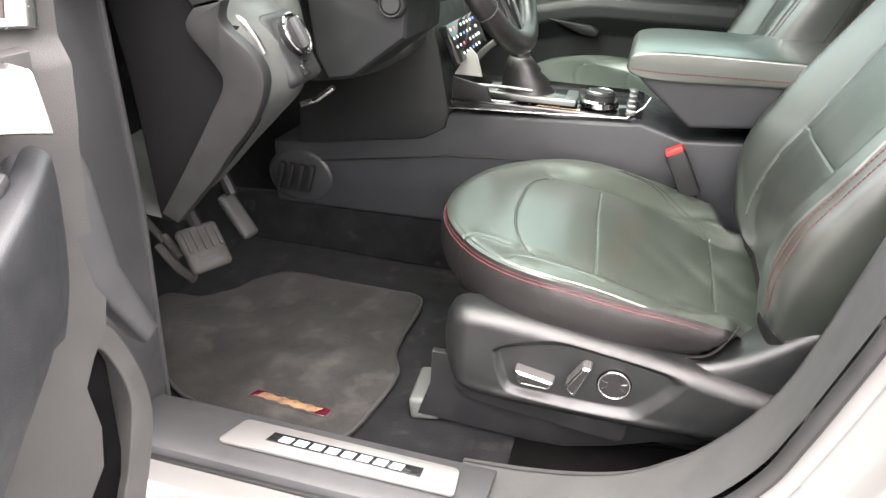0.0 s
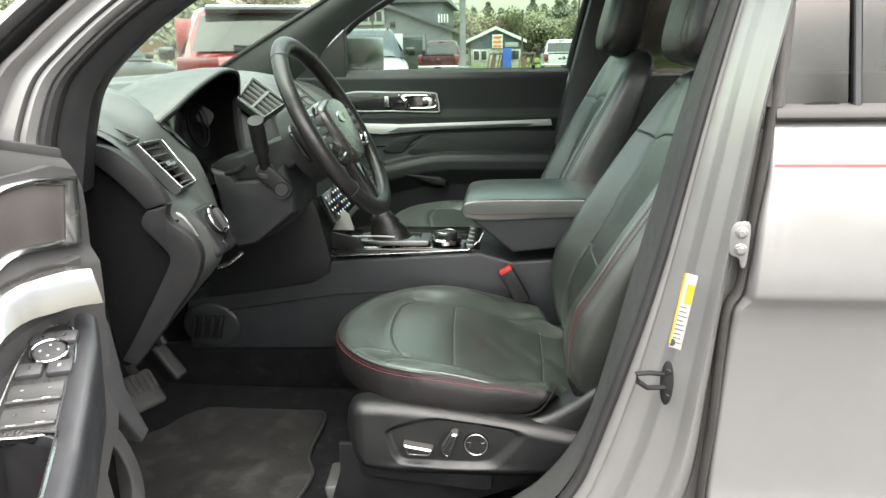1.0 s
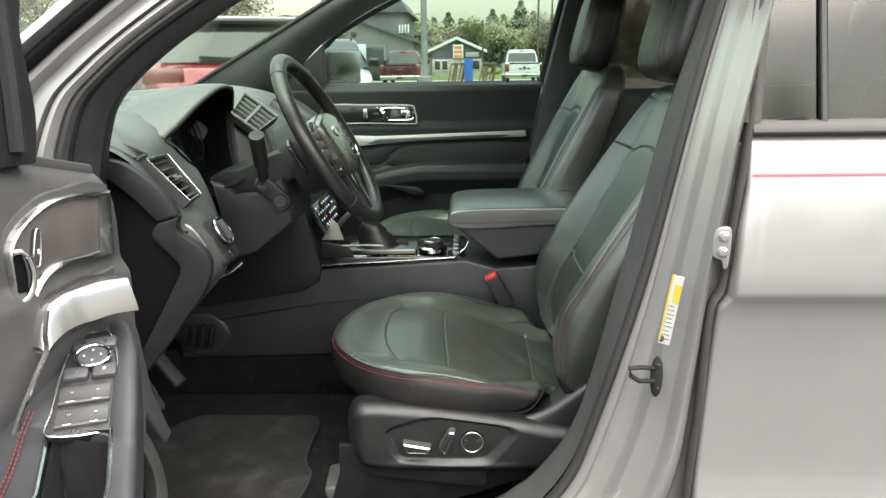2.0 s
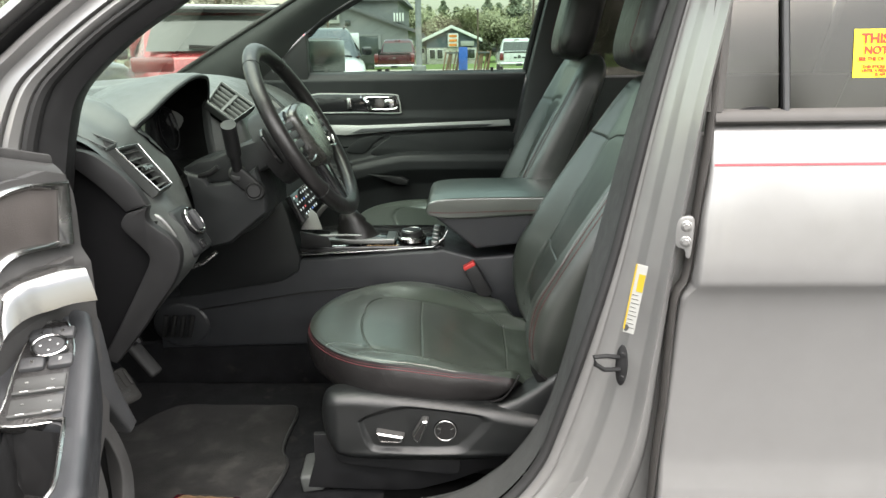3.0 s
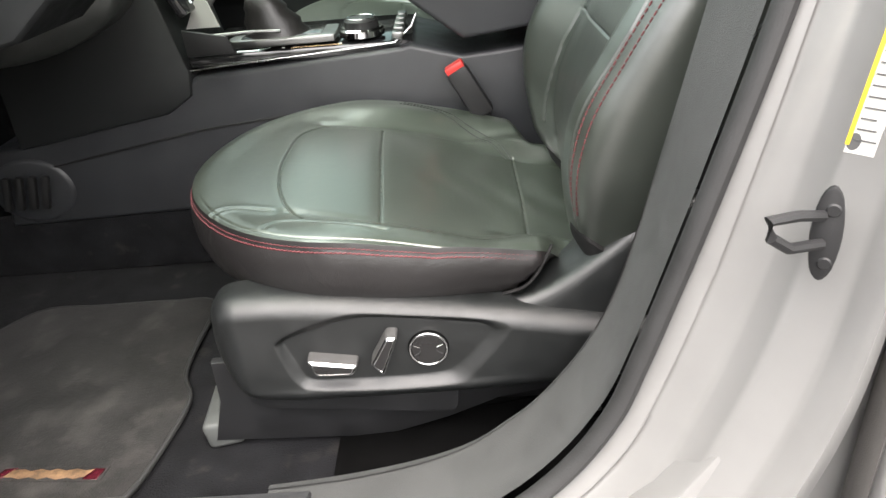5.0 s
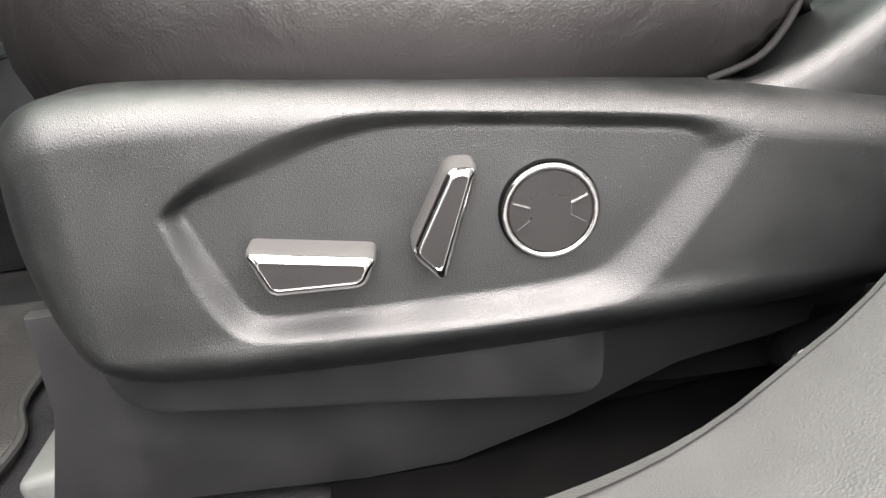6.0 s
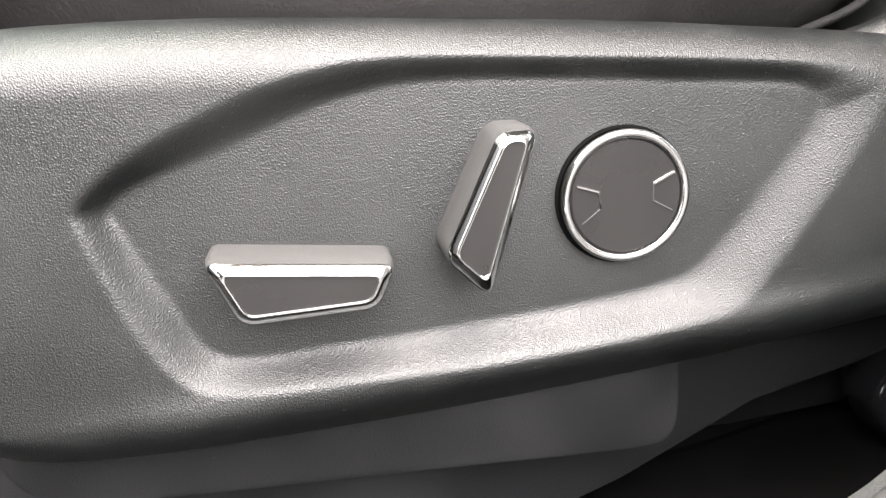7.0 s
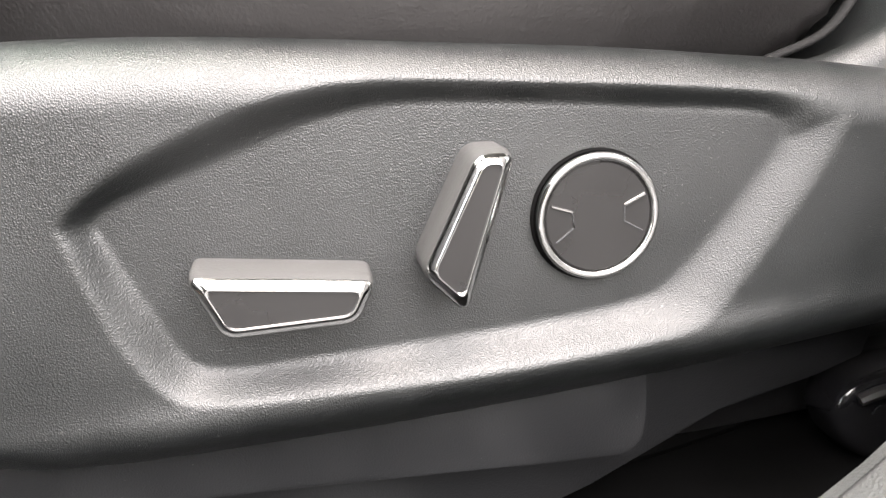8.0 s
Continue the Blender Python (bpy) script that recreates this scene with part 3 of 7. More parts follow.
    for a in np.linspace(-math.pi / 2, math.pi / 2, 31):
        row = []
        for b in np.linspace(0, 2 * math.pi, 64, endpoint=False):
            ca, sa, cb, sb = math.cos(a), math.sin(a), math.cos(b), math.sin(b)
            h = 0.112 * math.copysign(abs(sa) ** 0.55, sa)
            e = abs(ca) ** 0.42
            wy = 0.132 * (1 - 0.06 * sa) * e * math.copysign(abs(cb) ** 0.5, cb)
            d = 0.052 * e * math.copysign(abs(sb) ** 0.6, sb)
            if d > 0:
                d -= 0.003 * math.exp(-((abs(wy) - 0.095) / 0.003) ** 2)
            row.append(tuple(c + hu * h + hf * d + np.array([0, wy, 0])))
        rows.append(row)
    head = part("headrest", moved(grid(rows, around=True, caps=True), mv), "vinyl", seat, "black leather headrest", 75)
    part("stitching", moved(dashes([tuple(c + hu * h + hf * (0.0515 - 0.9 * max(0, abs(h) - 0.075)) + np.array([0, outer * 0.089, 0])) for h in np.linspace(-0.1, 0.1, 40)], 0.0045, 0.002, 0.0008), mv), "darkthread", head)
    for k in (-0.06, 0.06):
        lo, hi = np.array([c[0] + 0.022, cy + k, 1.17]), np.array([c[0] + 0.006, cy + k, 1.25])
        part("headrest_post", moved(tube([tuple(lo), tuple(hi)], 0.0045, 10), mv), "steel", seat)
        part("post_sleeve", moved(disc((c[0] + 0.018, cy + k, 1.212), (0, 0, 1), 0.014, 0.02, 16), mv), "matt", seat)
    part("seat_frame", moved(rbox(0.06, 0.45, 0.44, 0.79, 0.49, 0.60, 0.01), mv), "matt", seat)
    return seat, mv


driver_seat, _ = front_seat((0.2, 0.615, 0.45), "black leather driver's seat with red stitching and power switches", -1, (0, 0, 0), True)
passenger_seat, _ = front_seat((0.2, 1.335, 0.45), "black leather passenger seat with red stitching", 1, (0, 0.72, 0.015), False, 0.045)

# ---- the driver's seat side shield with its switches ----
SHIELD = curve([(0.024, 0.60), (0.024, 0.635), (0.029, 0.656), (0.046, 0.667), (0.078, 0.6695), (0.12, 0.6675), (0.165, 0.6635), (0.245, 0.6535), (0.305, 0.6445),
                (0.345, 0.638), (0.40, 0.627), (0.46, 0.614), (0.50, 0.606), (0.50, 0.55), (0.45, 0.541), (0.38, 0.535), (0.30, 0.530), (0.22, 0.528), (0.15, 0.529),
                (0.085, 0.533), (0.052, 0.543), (0.034, 0.565)], 6, True)
FLOOR = curve([(0.104, 0.621), (0.104, 0.610), (0.112, 0.590), (0.1185, 0.574), (0.130, 0.568), (0.157, 0.567), (0.23, 0.567), (0.262, 0.569), (0.276, 0.5745), (0.299, 0.598), (0.314, 0.623), (0.271, 0.632), (0.202, 0.641), (0.17, 0.6405), (0.136, 0.631)], 4, True)
RIM_LINE = curve([(0.096, 0.6225), (0.0955, 0.611), (0.1025, 0.583), (0.1135, 0.5645), (0.128, 0.560), (0.156, 0.558), (0.208, 0.555), (0.263, 0.556), (0.287, 0.561), (0.312, 0.587), (0.331, 0.612), (0.334, 0.626), (0.302, 0.6345), (0.233, 0.644), (0.17, 0.650), (0.123, 0.638)], 4, True)
SHIELD_Y = 0.352


def shield_depth(x, z):
    d = polydist(x, z, SHIELD)
    r = 0.020
    e = np.clip(d, 0, r)
    y = SHIELD_Y + (r - np.sqrt(np.maximum(r * r - (r - e) ** 2, 0))) * 1.25
    # the sunken switch field: a soft slope from the rim line down to its floor
    near, far = np.maximum(-polydist(x, z, FLOOR), 0), np.maximum(polydist(x, z, RIM_LINE), 0)
    share = far / (near + far + 1e-9)
    sink = 0.45 * share + 0.55 * smooth(0.0, 1.0, share)
    y = y + 0.0076 * (1 - 0.4 * smooth(0.26, 0.335, x)) * sink
    lip = np.exp(-(((z - 0.551) / 0.009) ** 2)) * smooth(0.06, 0.12, x) * (1 - smooth(0.29, 0.36, x))
    y = y - 0.003 * lip * (1 - sink)
    y = y + 0.012 * smooth(0.560, 0.528, z)
    return y + 0.03 * smooth(0.06, 0.02, x) * 0.4


def shield_mesh():
    n, m = 330, 130
    xs = np.linspace(0.024, 0.50, n)
    outline = np.array(SHIELD)
    rows = []
    for x in xs:
        lo, hi = [], []
        for (ax, az), (bx, bz) in zip(outline, np.roll(outline, -1, 0)):
            if (ax - x) * (bx - x) <= 0 and ax != bx:
                z = az + (x - ax) / (bx - ax) * (bz - az)
                (hi if z > 0.603 else lo).append(z)
        top, bot = max(hi or [0.605]), min(lo or [0.60])
        s = 0.5 - 0.5 * np.cos(np.linspace(0, math.pi, m))
        s = 0.5 * s + 0.5 * np.linspace(0, 1, m)
        rows.append(np.stack([np.full(m, x), np.zeros(m), top + (bot - top) * s], -1))
    p = np.array(rows)
    p[:, :, 1] = shield_depth(p[:, :, 0], p[:, :, 2])
    back_top, back_bot = p[:, :1].copy(), p[:, -1:].copy()
    back_top[:, :, 1] = 0.405
    back_bot[:, :, 1] = 0.40
    p = np.concatenate([back_top, p, back_bot], 1)
    front = p[:1].copy()
    front[:, :, 1] = 0.45
    front[:, :, 0] += 0.012
    return grid(np.concatenate([front, p], 0))


shield = part("side_shield", shield_mesh(), "shield", driver_seat, "grained black plastic side shield with a sunken switch field", 60)
wing = []
for x in np.linspace(0.300, 0.53, 60):
    # outer and inner edge of the broad upper face, then the plain side below it
    ez = float(glide(x, [0.300, 0.325, 0.346, 0.374, 0.404, 0.439, 0.463, 0.488, 0.53], [0.636, 0.6375, 0.6395, 0.649, 0.667, 0.694, 0.713, 0.728, 0.745]))
    iz = float(glide(x, [0.300, 0.325, 0.346, 0.360, 0.374, 0.404, 0.439, 0.463, 0.53], [0.615, 0.618, 0.623, 0.634, 0.649, 0.667, 0.688, 0.702, 0.73]))
    wing.append([(x, 0.46, iz - 0.012), (x, 0.43, iz - 0.002), (x, 0.42, iz), (x, 0.405, iz * 0.55 + ez * 0.45 - 0.001), (x, 0.392, iz * 0.2 + ez * 0.8 - 0.0005), (x, 0.385, ez), (x, 0.3805, ez - 0.0010), (x, 0.3765, ez - 0.0035), (x, 0.3740, ez - 0.0080), (x, 0.3728, ez - 0.0150), (x, 0.3725, ez * 0.5 + 0.30), (x, 0.374, 0.59)])
part("shield_wing", grid(wing), "shield", driver_seat, "rising black plastic rear wing of the shield", 50)
part("hinge_block", prism([(0.38, 0.60), (0.40, 0.63), (0.45, 0.665), (0.53, 0.69), (0.55, 0.67), (0.55, 0.60)], "y", 0.435, 0.47, 0.008, 3), "matt", driver_seat, "black recliner cover behind the wing")
part("lower_flange", prism(curve([(0.040, 0.56), (0.043, 0.538), (0.056, 0.521), (0.092, 0.515), (0.147, 0.509), (0.20, 0.5035), (0.258, 0.4975), (0.272, 0.5005), (0.276, 0.512), (0.277, 0.54)], 4), "y", 0.378, 0.392, 0.003), "trackplastic", driver_seat, "lower black plastic flange")
part("track_cover", prism([(0.000, 0.565), (-0.001, 0.51), (-0.018, 0.452), (0.15, 0.446), (0.20, 0.449), (0.262, 0.467), (0.322, 0.491), (0.37, 0.499), (0.392, 0.505), (0.402, 0.53), (0.42, 0.565)], "y", 0.405, 0.418, 0.003), "trackplastic", driver_seat, "grey-black plastic seat track cover")
# two black sheets put the shade under and beside the seat into colour
part("under_seat_shade", rbox(0.02, 0.56, 0.50, 0.51, 0.44, 0.60, 0.002), "shadeblack", driver_seat, "black sheet standing in for shade under the seat")
part("shade_sheet", rbox(0.13, 0.56, 0.272, 0.498, 0.4375, 0.446, 0.002), "shadeblack", driver_seat, "black sheet standing in for shade beside the seat track")
part("seat_track", rbox(0.0, 0.52, 0.45, 0.49, 0.452, 0.50, 0.004), "matt", driver_seat)
part("seat_track", rbox(0.0, 0.52, 0.74, 0.78, 0.452, 0.50, 0.004), "matt", driver_seat)
bracket = part("latch_bracket", join(prism(curve([(0.384, 0.470), (0.390, 0.487), (0.412, 0.492), (0.440, 0.490), (0.446, 0.462), (0.432, 0.450), (0.400, 0.448)], 4, True), "y", 0.408, 0.436, 0.006, 3), rbox(0.430, 0.50, 0.412, 0.432, 0.455, 0.482, 0.005)), "gloss", driver_seat, "glossy black bracket end")
part("pin", disc((0.407, 0.4075, 0.471), (0, -1, 0), 0.0085, 0.012, 24, 0.003), "gloss", bracket)
# highlight along the glossy bracket, modelled as a thin steel tube
part("clip", tube(curve([(0.393, 0.4065, 0.482), (0.408, 0.404, 0.486), (0.428, 0.406, 0.478), (0.438, 0.407, 0.464)], 5), 0.003, 8), "steel", bracket, "bright tube standing in for the bracket's highlight")
part("cable", tube(curve([(0.275, 0.47, 0.47), (0.28, 0.455, 0.455), (0.30, 0.45, 0.450), (0.36, 0.46, 0.450), (0.42, 0.47, 0.455)], 6), 0.006, 8), "shadeblack", driver_seat)


def rounded(corners, inset, radius, n=6):
    """A convex outline moved inwards, its corners rounded."""
    p = [np.array(c, float) for c in corners]
    mid, k, lines = np.mean(p, 0), len(corners), []
    for i in range(k):
        t = p[(i + 1) % k] - p[i]
        t /= np.linalg.norm(t)
        nrm = np.array([-t[1], t[0]])
        nrm = nrm if nrm @ (mid - p[i]) > 0 else -nrm
        lines.append((p[i] + nrm * inset, t))
    q = []
    for i in range(k):
        (a, u), (b, v) = lines[i - 1], lines[i]
        s = np.linalg.solve(np.array([u, -v]).T, b - a)[0]
        q.append(a + u * s)
    out = []
    for i in range(k):
        a, b = q[i - 1] - q[i], q[(i + 1) % k] - q[i]
        r = min(radius, 0.45 * np.linalg.norm(a), 0.45 * np.linalg.norm(b))
        a, b = q[i] + a / np.linalg.norm(a) * r, q[i] + b / np.linalg.norm(b) * r
        out += [(1 - f) ** 2 * a + 2 * f * (1 - f) * q[i] + f * f * b for f in np.linspace(0, 1, n)]
    return out


def seat_switch(name, corners, face, label, rim):
    """A protruding switch: dull body, bright bevelled rim, sunken dark face."""
    def lay(d, y, lift=0.0):
        return [(p[0], y, p[1] + lift) for p in rounded(corners, d, max(0.0042 - 0.55 * d, 0.0012))]
    body = part(name, grid([lay(-0.0008, 0.374, 0.0012), lay(-0.0008, face + 0.008, 0.0006), lay(-0.0006, face + 0.004), lay(-0.0001, face + 0.0024)], around=True), "switchgrey", driver_seat, label, 60)
    part("chrome_rim", grid([lay(-0.0001, face + 0.0025), lay(0.0002, face + 0.0019), lay(0.0019, face + 0.0005), lay(0.0024, face), lay(rim - 0.0003, face), lay(rim, face + 0.0007)], around=True), "chrome", body, "bright bevelled rim", 60)
    part("switch_face", grid([lay(rim - 0.0002, face + 0.0006), lay(rim + 0.0009, face + 0.0009)], around=True, caps=True), "lumbarface", body, "dull dark face", 12)
    return body


def nearer(points, k=0.97):
    return [(0.164 + (x - 0.164) * k, 0.652 + (z - 0.652) * k) for x, z in points]


seat_switch("seat_position_switch", nearer([(0.1245, 0.6012), (0.1772, 0.5922), (0.1705, 0.5802), (0.1318, 0.5815)]), 0.342, "long bright-rimmed seat position switch", 0.0031)
seat_switch("recline_switch", nearer([(0.2110, 0.6258), (0.2222, 0.6248), (0.2035, 0.5782), (0.1915, 0.5922)]), 0.341, "upright bright-rimmed recline switch", 0.0029)
lumbar = part("lumbar_switch", disc((0.250, 0.3558, 0.600), (0, -1, 0), 0.0182, 0.012, 56, 0.001), "lumbarface", driver_seat, "round dark lumbar switch")
part("chrome_ring", ring((0.250, 0.3562, 0.600), (0, -1, 0), 0.0192, 0.0014, 64, 10), "chrome", lumbar, "chrome ring")
# black ring painted in for the shade between switch and shield
part("dark_gap", ring((0.250, 0.3594, 0.600), (0, -1, 0), 0.0207, 0.0009, 56, 6), "shadeblack", lumbar)
for sgn in (-1, 1):
    cxm = 0.250
    part("pointer_mark", tube([(cxm + sgn * 0.0155, 0.3555, 0.6055), (cxm + sgn * 0.0088, 0.3555, 0.6028)], 0.0005, 6), "satin", lumbar)
    part("pad_outline", tube([(cxm + sgn * 0.0088, 0.3557, 0.6028), (cxm + sgn * 0.0084, 0.3557, 0.5975), (cxm + sgn * 0.0145, 0.3557, 0.5935)], 0.0003, 5), "trim", lumbar)

# buckle beside the cushion
buckle = thing("seat_belt_buckle", (0.30, 0.875, 0.66), "black seat belt buckle with a red release button", "seat belt buckle")
part("housing", moved(rbox(-0.017, 0.017, -0.013, 0.013, -0.055, 0.03, 0.006), pose(0.312, 0.845, 0.738, 0, -29, 0)), "matt", buckle)
part("release_button", moved(rbox(-0.015, 0.015, -0.011, 0.011, 0.0, 0.012, 0.003), pose(0.312, 0.845, 0.738, 0, -29, 0) @ Matrix.Translation((0, 0, 0.026))), "red", buckle, "red push button")
part("stalk", tube([(0.332, 0.847, 0.70), (0.352, 0.85, 0.65), (0.38, 0.85, 0.58)], 0.011, 8, flat=0.5), "matt", buckle)


# ---- body shell of the parked car ----
car_body = thing("car_body", (0.2, 1.0, 0.0), "silver car body with open front doorway", "car")
part("floor_pan", rbox(-0.85, 1.9, 0.16, 1.84, 0.40, 0.438, 0.004), "carpet", car_body, "black carpeted floor")
part("firewall", prism([(-0.85, 0.42), (-0.56, 0.44), (-0.70, 0.62), (-0.74, 1.10), (-0.85, 1.10)], "y", 0.2, 1.80, 0.003), "carpet", car_body)
part("underbody", rbox(-1.9, 2.6, 0.12, 1.88, 0.24, 0.39, 0.02), "matt", car_body)

# sill: painted rocker, black step trim and the bright scuff plate
part("rocker_panel", sweep([(-0.42, 0, 0), (2.0, 0, 0)], [(y, z) for y, z in [(0.095, 0.44), (0.10, 0.485), (0.118, 0.506), (0.15, 0.509), (0.165, 0.503), (0.165, 0.30), (0.10, 0.30)]], side=(0, 1, 0)), "silver", car_body, "silver painted sill")
sill = part("sill_trim", sweep([(-0.36, 0, 0), (0.128, 0, 0)], [(y, z) for y, z in [(0.152, 0.507), (0.158, 0.519), (0.168, 0.523), (0.20, 0.5225), (0.245, 0.517), (0.258, 0.512), (0.266, 0.49), (0.27, 0.44), (0.16, 0.44)]], side=(0, 1, 0)), "trim", car_body, "charcoal plastic step trim")
part("sill_gap", rbox(-0.36, 0.14, 0.147, 0.1535, 0.50, 0.5125, 0.001), "matt", car_body)
SP = pose(0, 0.2, 0.5255, -3.6, 0, 0)  # the plate lies on the sloping step
plate = part("scuff_plate", moved(prism(rounded([(-0.208, -0.017), (-0.194, 0.034), (0.088, 0.032), (0.093, -0.015)], 0.0, 0.009), "z", -0.002, 0.0025, 0.001), SP), "plate", car_body, "satin metal scuff plate")
part("nameplate", moved(prism([(-0.152, 0.0015), (-0.148, 0.0195), (0.047, 0.0175), (0.047, 0.0)], "z", 0.0, 0.0034, 0.0006), SP), "gloss", plate, "black inset of the plate")
for k in range(8):
    x = -0.136 + k * 0.0205
    part("letter_bar", moved(prism([(x, 0.0035), (x + 0.0025, 0.0145), (x + 0.0175, 0.0145), (x + 0.015, 0.0035)], "z", 0.003, 0.0042, 0.0003), SP), "paleblue", plate, "pale blue lit bar")

# doorway: inner trim band, rubber seal, painted pillar
INNER = [(-0.36, 0.27, 0.505), (0.0, 0.27, 0.505), (0.08, 0.275, 0.503), (0.16, 0.285, 0.502), (0.22, 0.295, 0.5035), (0.266, 0.30, 0.512), (0.297, 0.30, 0.526), (0.324, 0.30, 0.546), (0.352, 0.30, 0.569), (0.387, 0.30, 0.612), (0.411, 0.30, 0.652), (0.428, 0.30, 0.692), (0.443, 0.30, 0.745), (0.473, 0.30, 0.871), (0.508, 0.30, 1.027), (0.542, 0.30, 1.172), (0.588, 0.302, 1.33), (0.628, 0.31, 1.47), (0.668, 0.33, 1.60)]
OUTER = [(-0.36, 0.152, 0.516), (0.10, 0.152, 0.516), (0.17, 0.156, 0.516), (0.22, 0.167, 0.516), (0.262, 0.181, 0.519), (0.295, 0.192, 0.533), (0.334, 0.197, 0.558), (0.372, 0.198, 0.598), (0.402, 0.199, 0.645), (0.419, 0.20, 0.690), (0.436, 0.20, 0.744), (0.463, 0.20, 0.835), (0.500, 0.20, 0.975), (0.541, 0.20, 1.175), (0.577, 0.202, 1.33), (0.616, 0.21, 1.47), (0.66, 0.235, 1.60)]


def resample(points, n):
    p = np.array(curve(points, 10))
    d = np.r_[0, np.cumsum(np.linalg.norm(np.diff(p, axis=0), axis=1))]
    return np.stack([np.interp(np.linspace(0, d[-1], n), d, p[:, k]) for k in range(3)], 1)


def band(inner, outer, profile, n=120, keep=(0.0, 1.0)):
    """A strip from the inner to the outer line; profile: rows of (share, outward y)."""
    a, b = resample(inner, n), resample(outer, n)
    lo, hi = int(keep[0] * (n - 1)), int(keep[1] * (n - 1)) + 1
    a, b = a[lo:hi], b[lo:hi]
    return grid([[tuple(p + (q - p) * s + np.array([0, -y, 0])) for p, q in zip(a, b)] for s, y in profile])


part("pillar_trim", band(INNER, OUTER, [(0.25, -0.025), (0.03, -0.006), (0.0, -0.002), (0.02, 0.001), (0.30, 0.0022), (0.35, 0.0030), (0.42, 0.0036), (0.5, 0.0042), (0.68, 0.0060), (0.80, 0.006), (0.90, -0.002)], keep=(0.25, 1.0)), "pillarplastic", car_body, "charcoal grained door pillar trim")
seal_path = [tuple(p) for p in resample([(x + 0.002, y - 0.008, z - 0.002) for x, y, z in OUTER[2:]], 150)]
part("door_seal", sweep(seal_path, [(0.011 * math.cos(a), 0.0075 * math.sin(a)) for a in np.linspace(0, 2 * math.pi, 12, endpoint=False)], side=(0, 1, 0)), "rubber", car_body, "black rubber doorway seal")
PILLAR_REAR = [(0.20, 0.16, 0.40), (0.30, 0.16, 0.42), (0.40, 0.16, 0.46), (0.47, 0.16, 0.52), (0.515, 0.16, 0.60), (0.545, 0.16, 0.70), (0.556, 0.16, 0.83), (0.566, 0.16, 0.96), (0.581, 0.16, 1.09), (0.590, 0.16, 1.175), (0.617, 0.165, 1.33), (0.65, 0.18, 1.47), (0.69, 0.21, 1.60)]
PILLAR_FRONT = OUTER[2:]
part("door_pillar", band(PILLAR_FRONT, PILLAR_REAR, [(0.0, 0.0), (0.10, 0.012), (0.172, 0.0148), (0.182, 0.0110), (0.198, 0.0110), (0.208, 0.0162), (0.36, 0.022), (0.40, 0.026), (0.43, 0.045), (0.46, 0.052), (0.66, 0.056), (0.69, 0.061), (0.72, 0.076), (0.76, 0.080), (0.88, 0.068), (1.0, 0.040), (1.12, -0.05)], n=160), "innersilver", car_body, "silver painted door pillar with a stepped flange", 60)
part("pillar_foot", prism([(0.20, 0.32), (0.20, 0.50), (0.33, 0.50), (0.43, 0.60), (0.52, 0.74), (0.55, 0.95), (0.585, 1.15), (0.62, 1.15), (0.59, 0.95), (0.575, 0.7), (0.57, 0.32)], "y", 0.128, 0.165, 0.004), "innersilver", car_body)
EDGE = [(0.549, 0.104, 0.34), (0.550, 0.104, 0.55), (0.554, 0.104, 0.70), (0.560, 0.104, 0.79), (0.563, 0.104, 0.89), (0.567, 0.104, 0.943), (0.578, 0.104, 0.966), (0.584, 0.104, 1.03), (0.590, 0.104, 1.10), (0.596, 0.108, 1.165), (0.607, 0.125, 1.33), (0.628, 0.15, 1.46), (0.65, 0.18, 1.58)]
part("rear_door_seal", sweep(resample(EDGE, 120), [(0.012 * math.cos(a), 0.005 * math.sin(a)) for a in np.linspace(0, 2 * math.pi, 10, endpoint=False)], side=(0, 1, 0)), "greyrubber", car_body, "dark grey rubber seal at the rear door edge")

striker = part("striker", join(moved(prism(curve([(-0.006, -0.022), (0.0, -0.030), (0.006, -0.022), (0.0085, 0.0), (0.006, 0.022), (0.0, 0.030), (-0.006, 0.022), (-0.0085, 0.0)], 3, True), "y", 0, 0.005, 0.0015), pose(0.501, 0.108, 0.837, 0, 0, -25)),
               tube([(0.497, 0.108, 0.850), (0.478, 0.098, 0.856), (0.460, 0.092, 0.857), (0.463, 0.093, 0.846), (0.476, 0.098, 0.836), (0.499, 0.108, 0.832)], 0.0034, 8)), "matt", car_body, "dark steel striker loop on its plate")
for dz in (0.016, -0.018):
    part("screw", disc((0.502, 0.1065, 0.837 + dz), (-0.42, -0.9, 0), 0.0048, 0.006, 16), "matt", striker)


def hinge(cx, cz):
    h = part("hinge", moved(prism(curve([(-0.010, -0.016), (0.000, -0.020), (0.003, -0.030), (0.008, -0.030), (0.010, -0.014), (0.010, 0.020), (0.0, 0.024), (-0.010, 0.018), (-0.012, 0.0)], 3, True), "y", 0, 0.006, 0.002), pose(cx, 0.0855, cz, 0, 0, -20)), "innersilver", car_body, "painted steel hinge leaf")
    for dz in (0.011, -0.009):
        part("bolt", join(disc((cx + 0.001, 0.0835, cz + dz), (-0.3, -0.95, 0), 0.0078, 0.006, 24, 0.002), disc((cx + 0.0, 0.080, cz + dz), (-0.3, -0.95, 0), 0.0048, 0.006, 6, 0.001)), "innersilver", h)


hinge(0.568, 1.028)
hinge(0.545, 0.585)
label = part("tyre_label", moved(rbox(-0.011, 0.011, 0, 0.0012, -0.050, 0.050, 0.0004, 1), pose(0.513, 0.0995, 0.936, 0, 8, -24) @ Matrix.Diagonal((0.68, 1, 0.98, 1))), "paper", car_body, "white and yellow printed tyre label")
LM = pose(0.513, 0.0995, 0.936, 0, 8, -24) @ Matrix.Diagonal((0.68, 1, 0.98, 1))
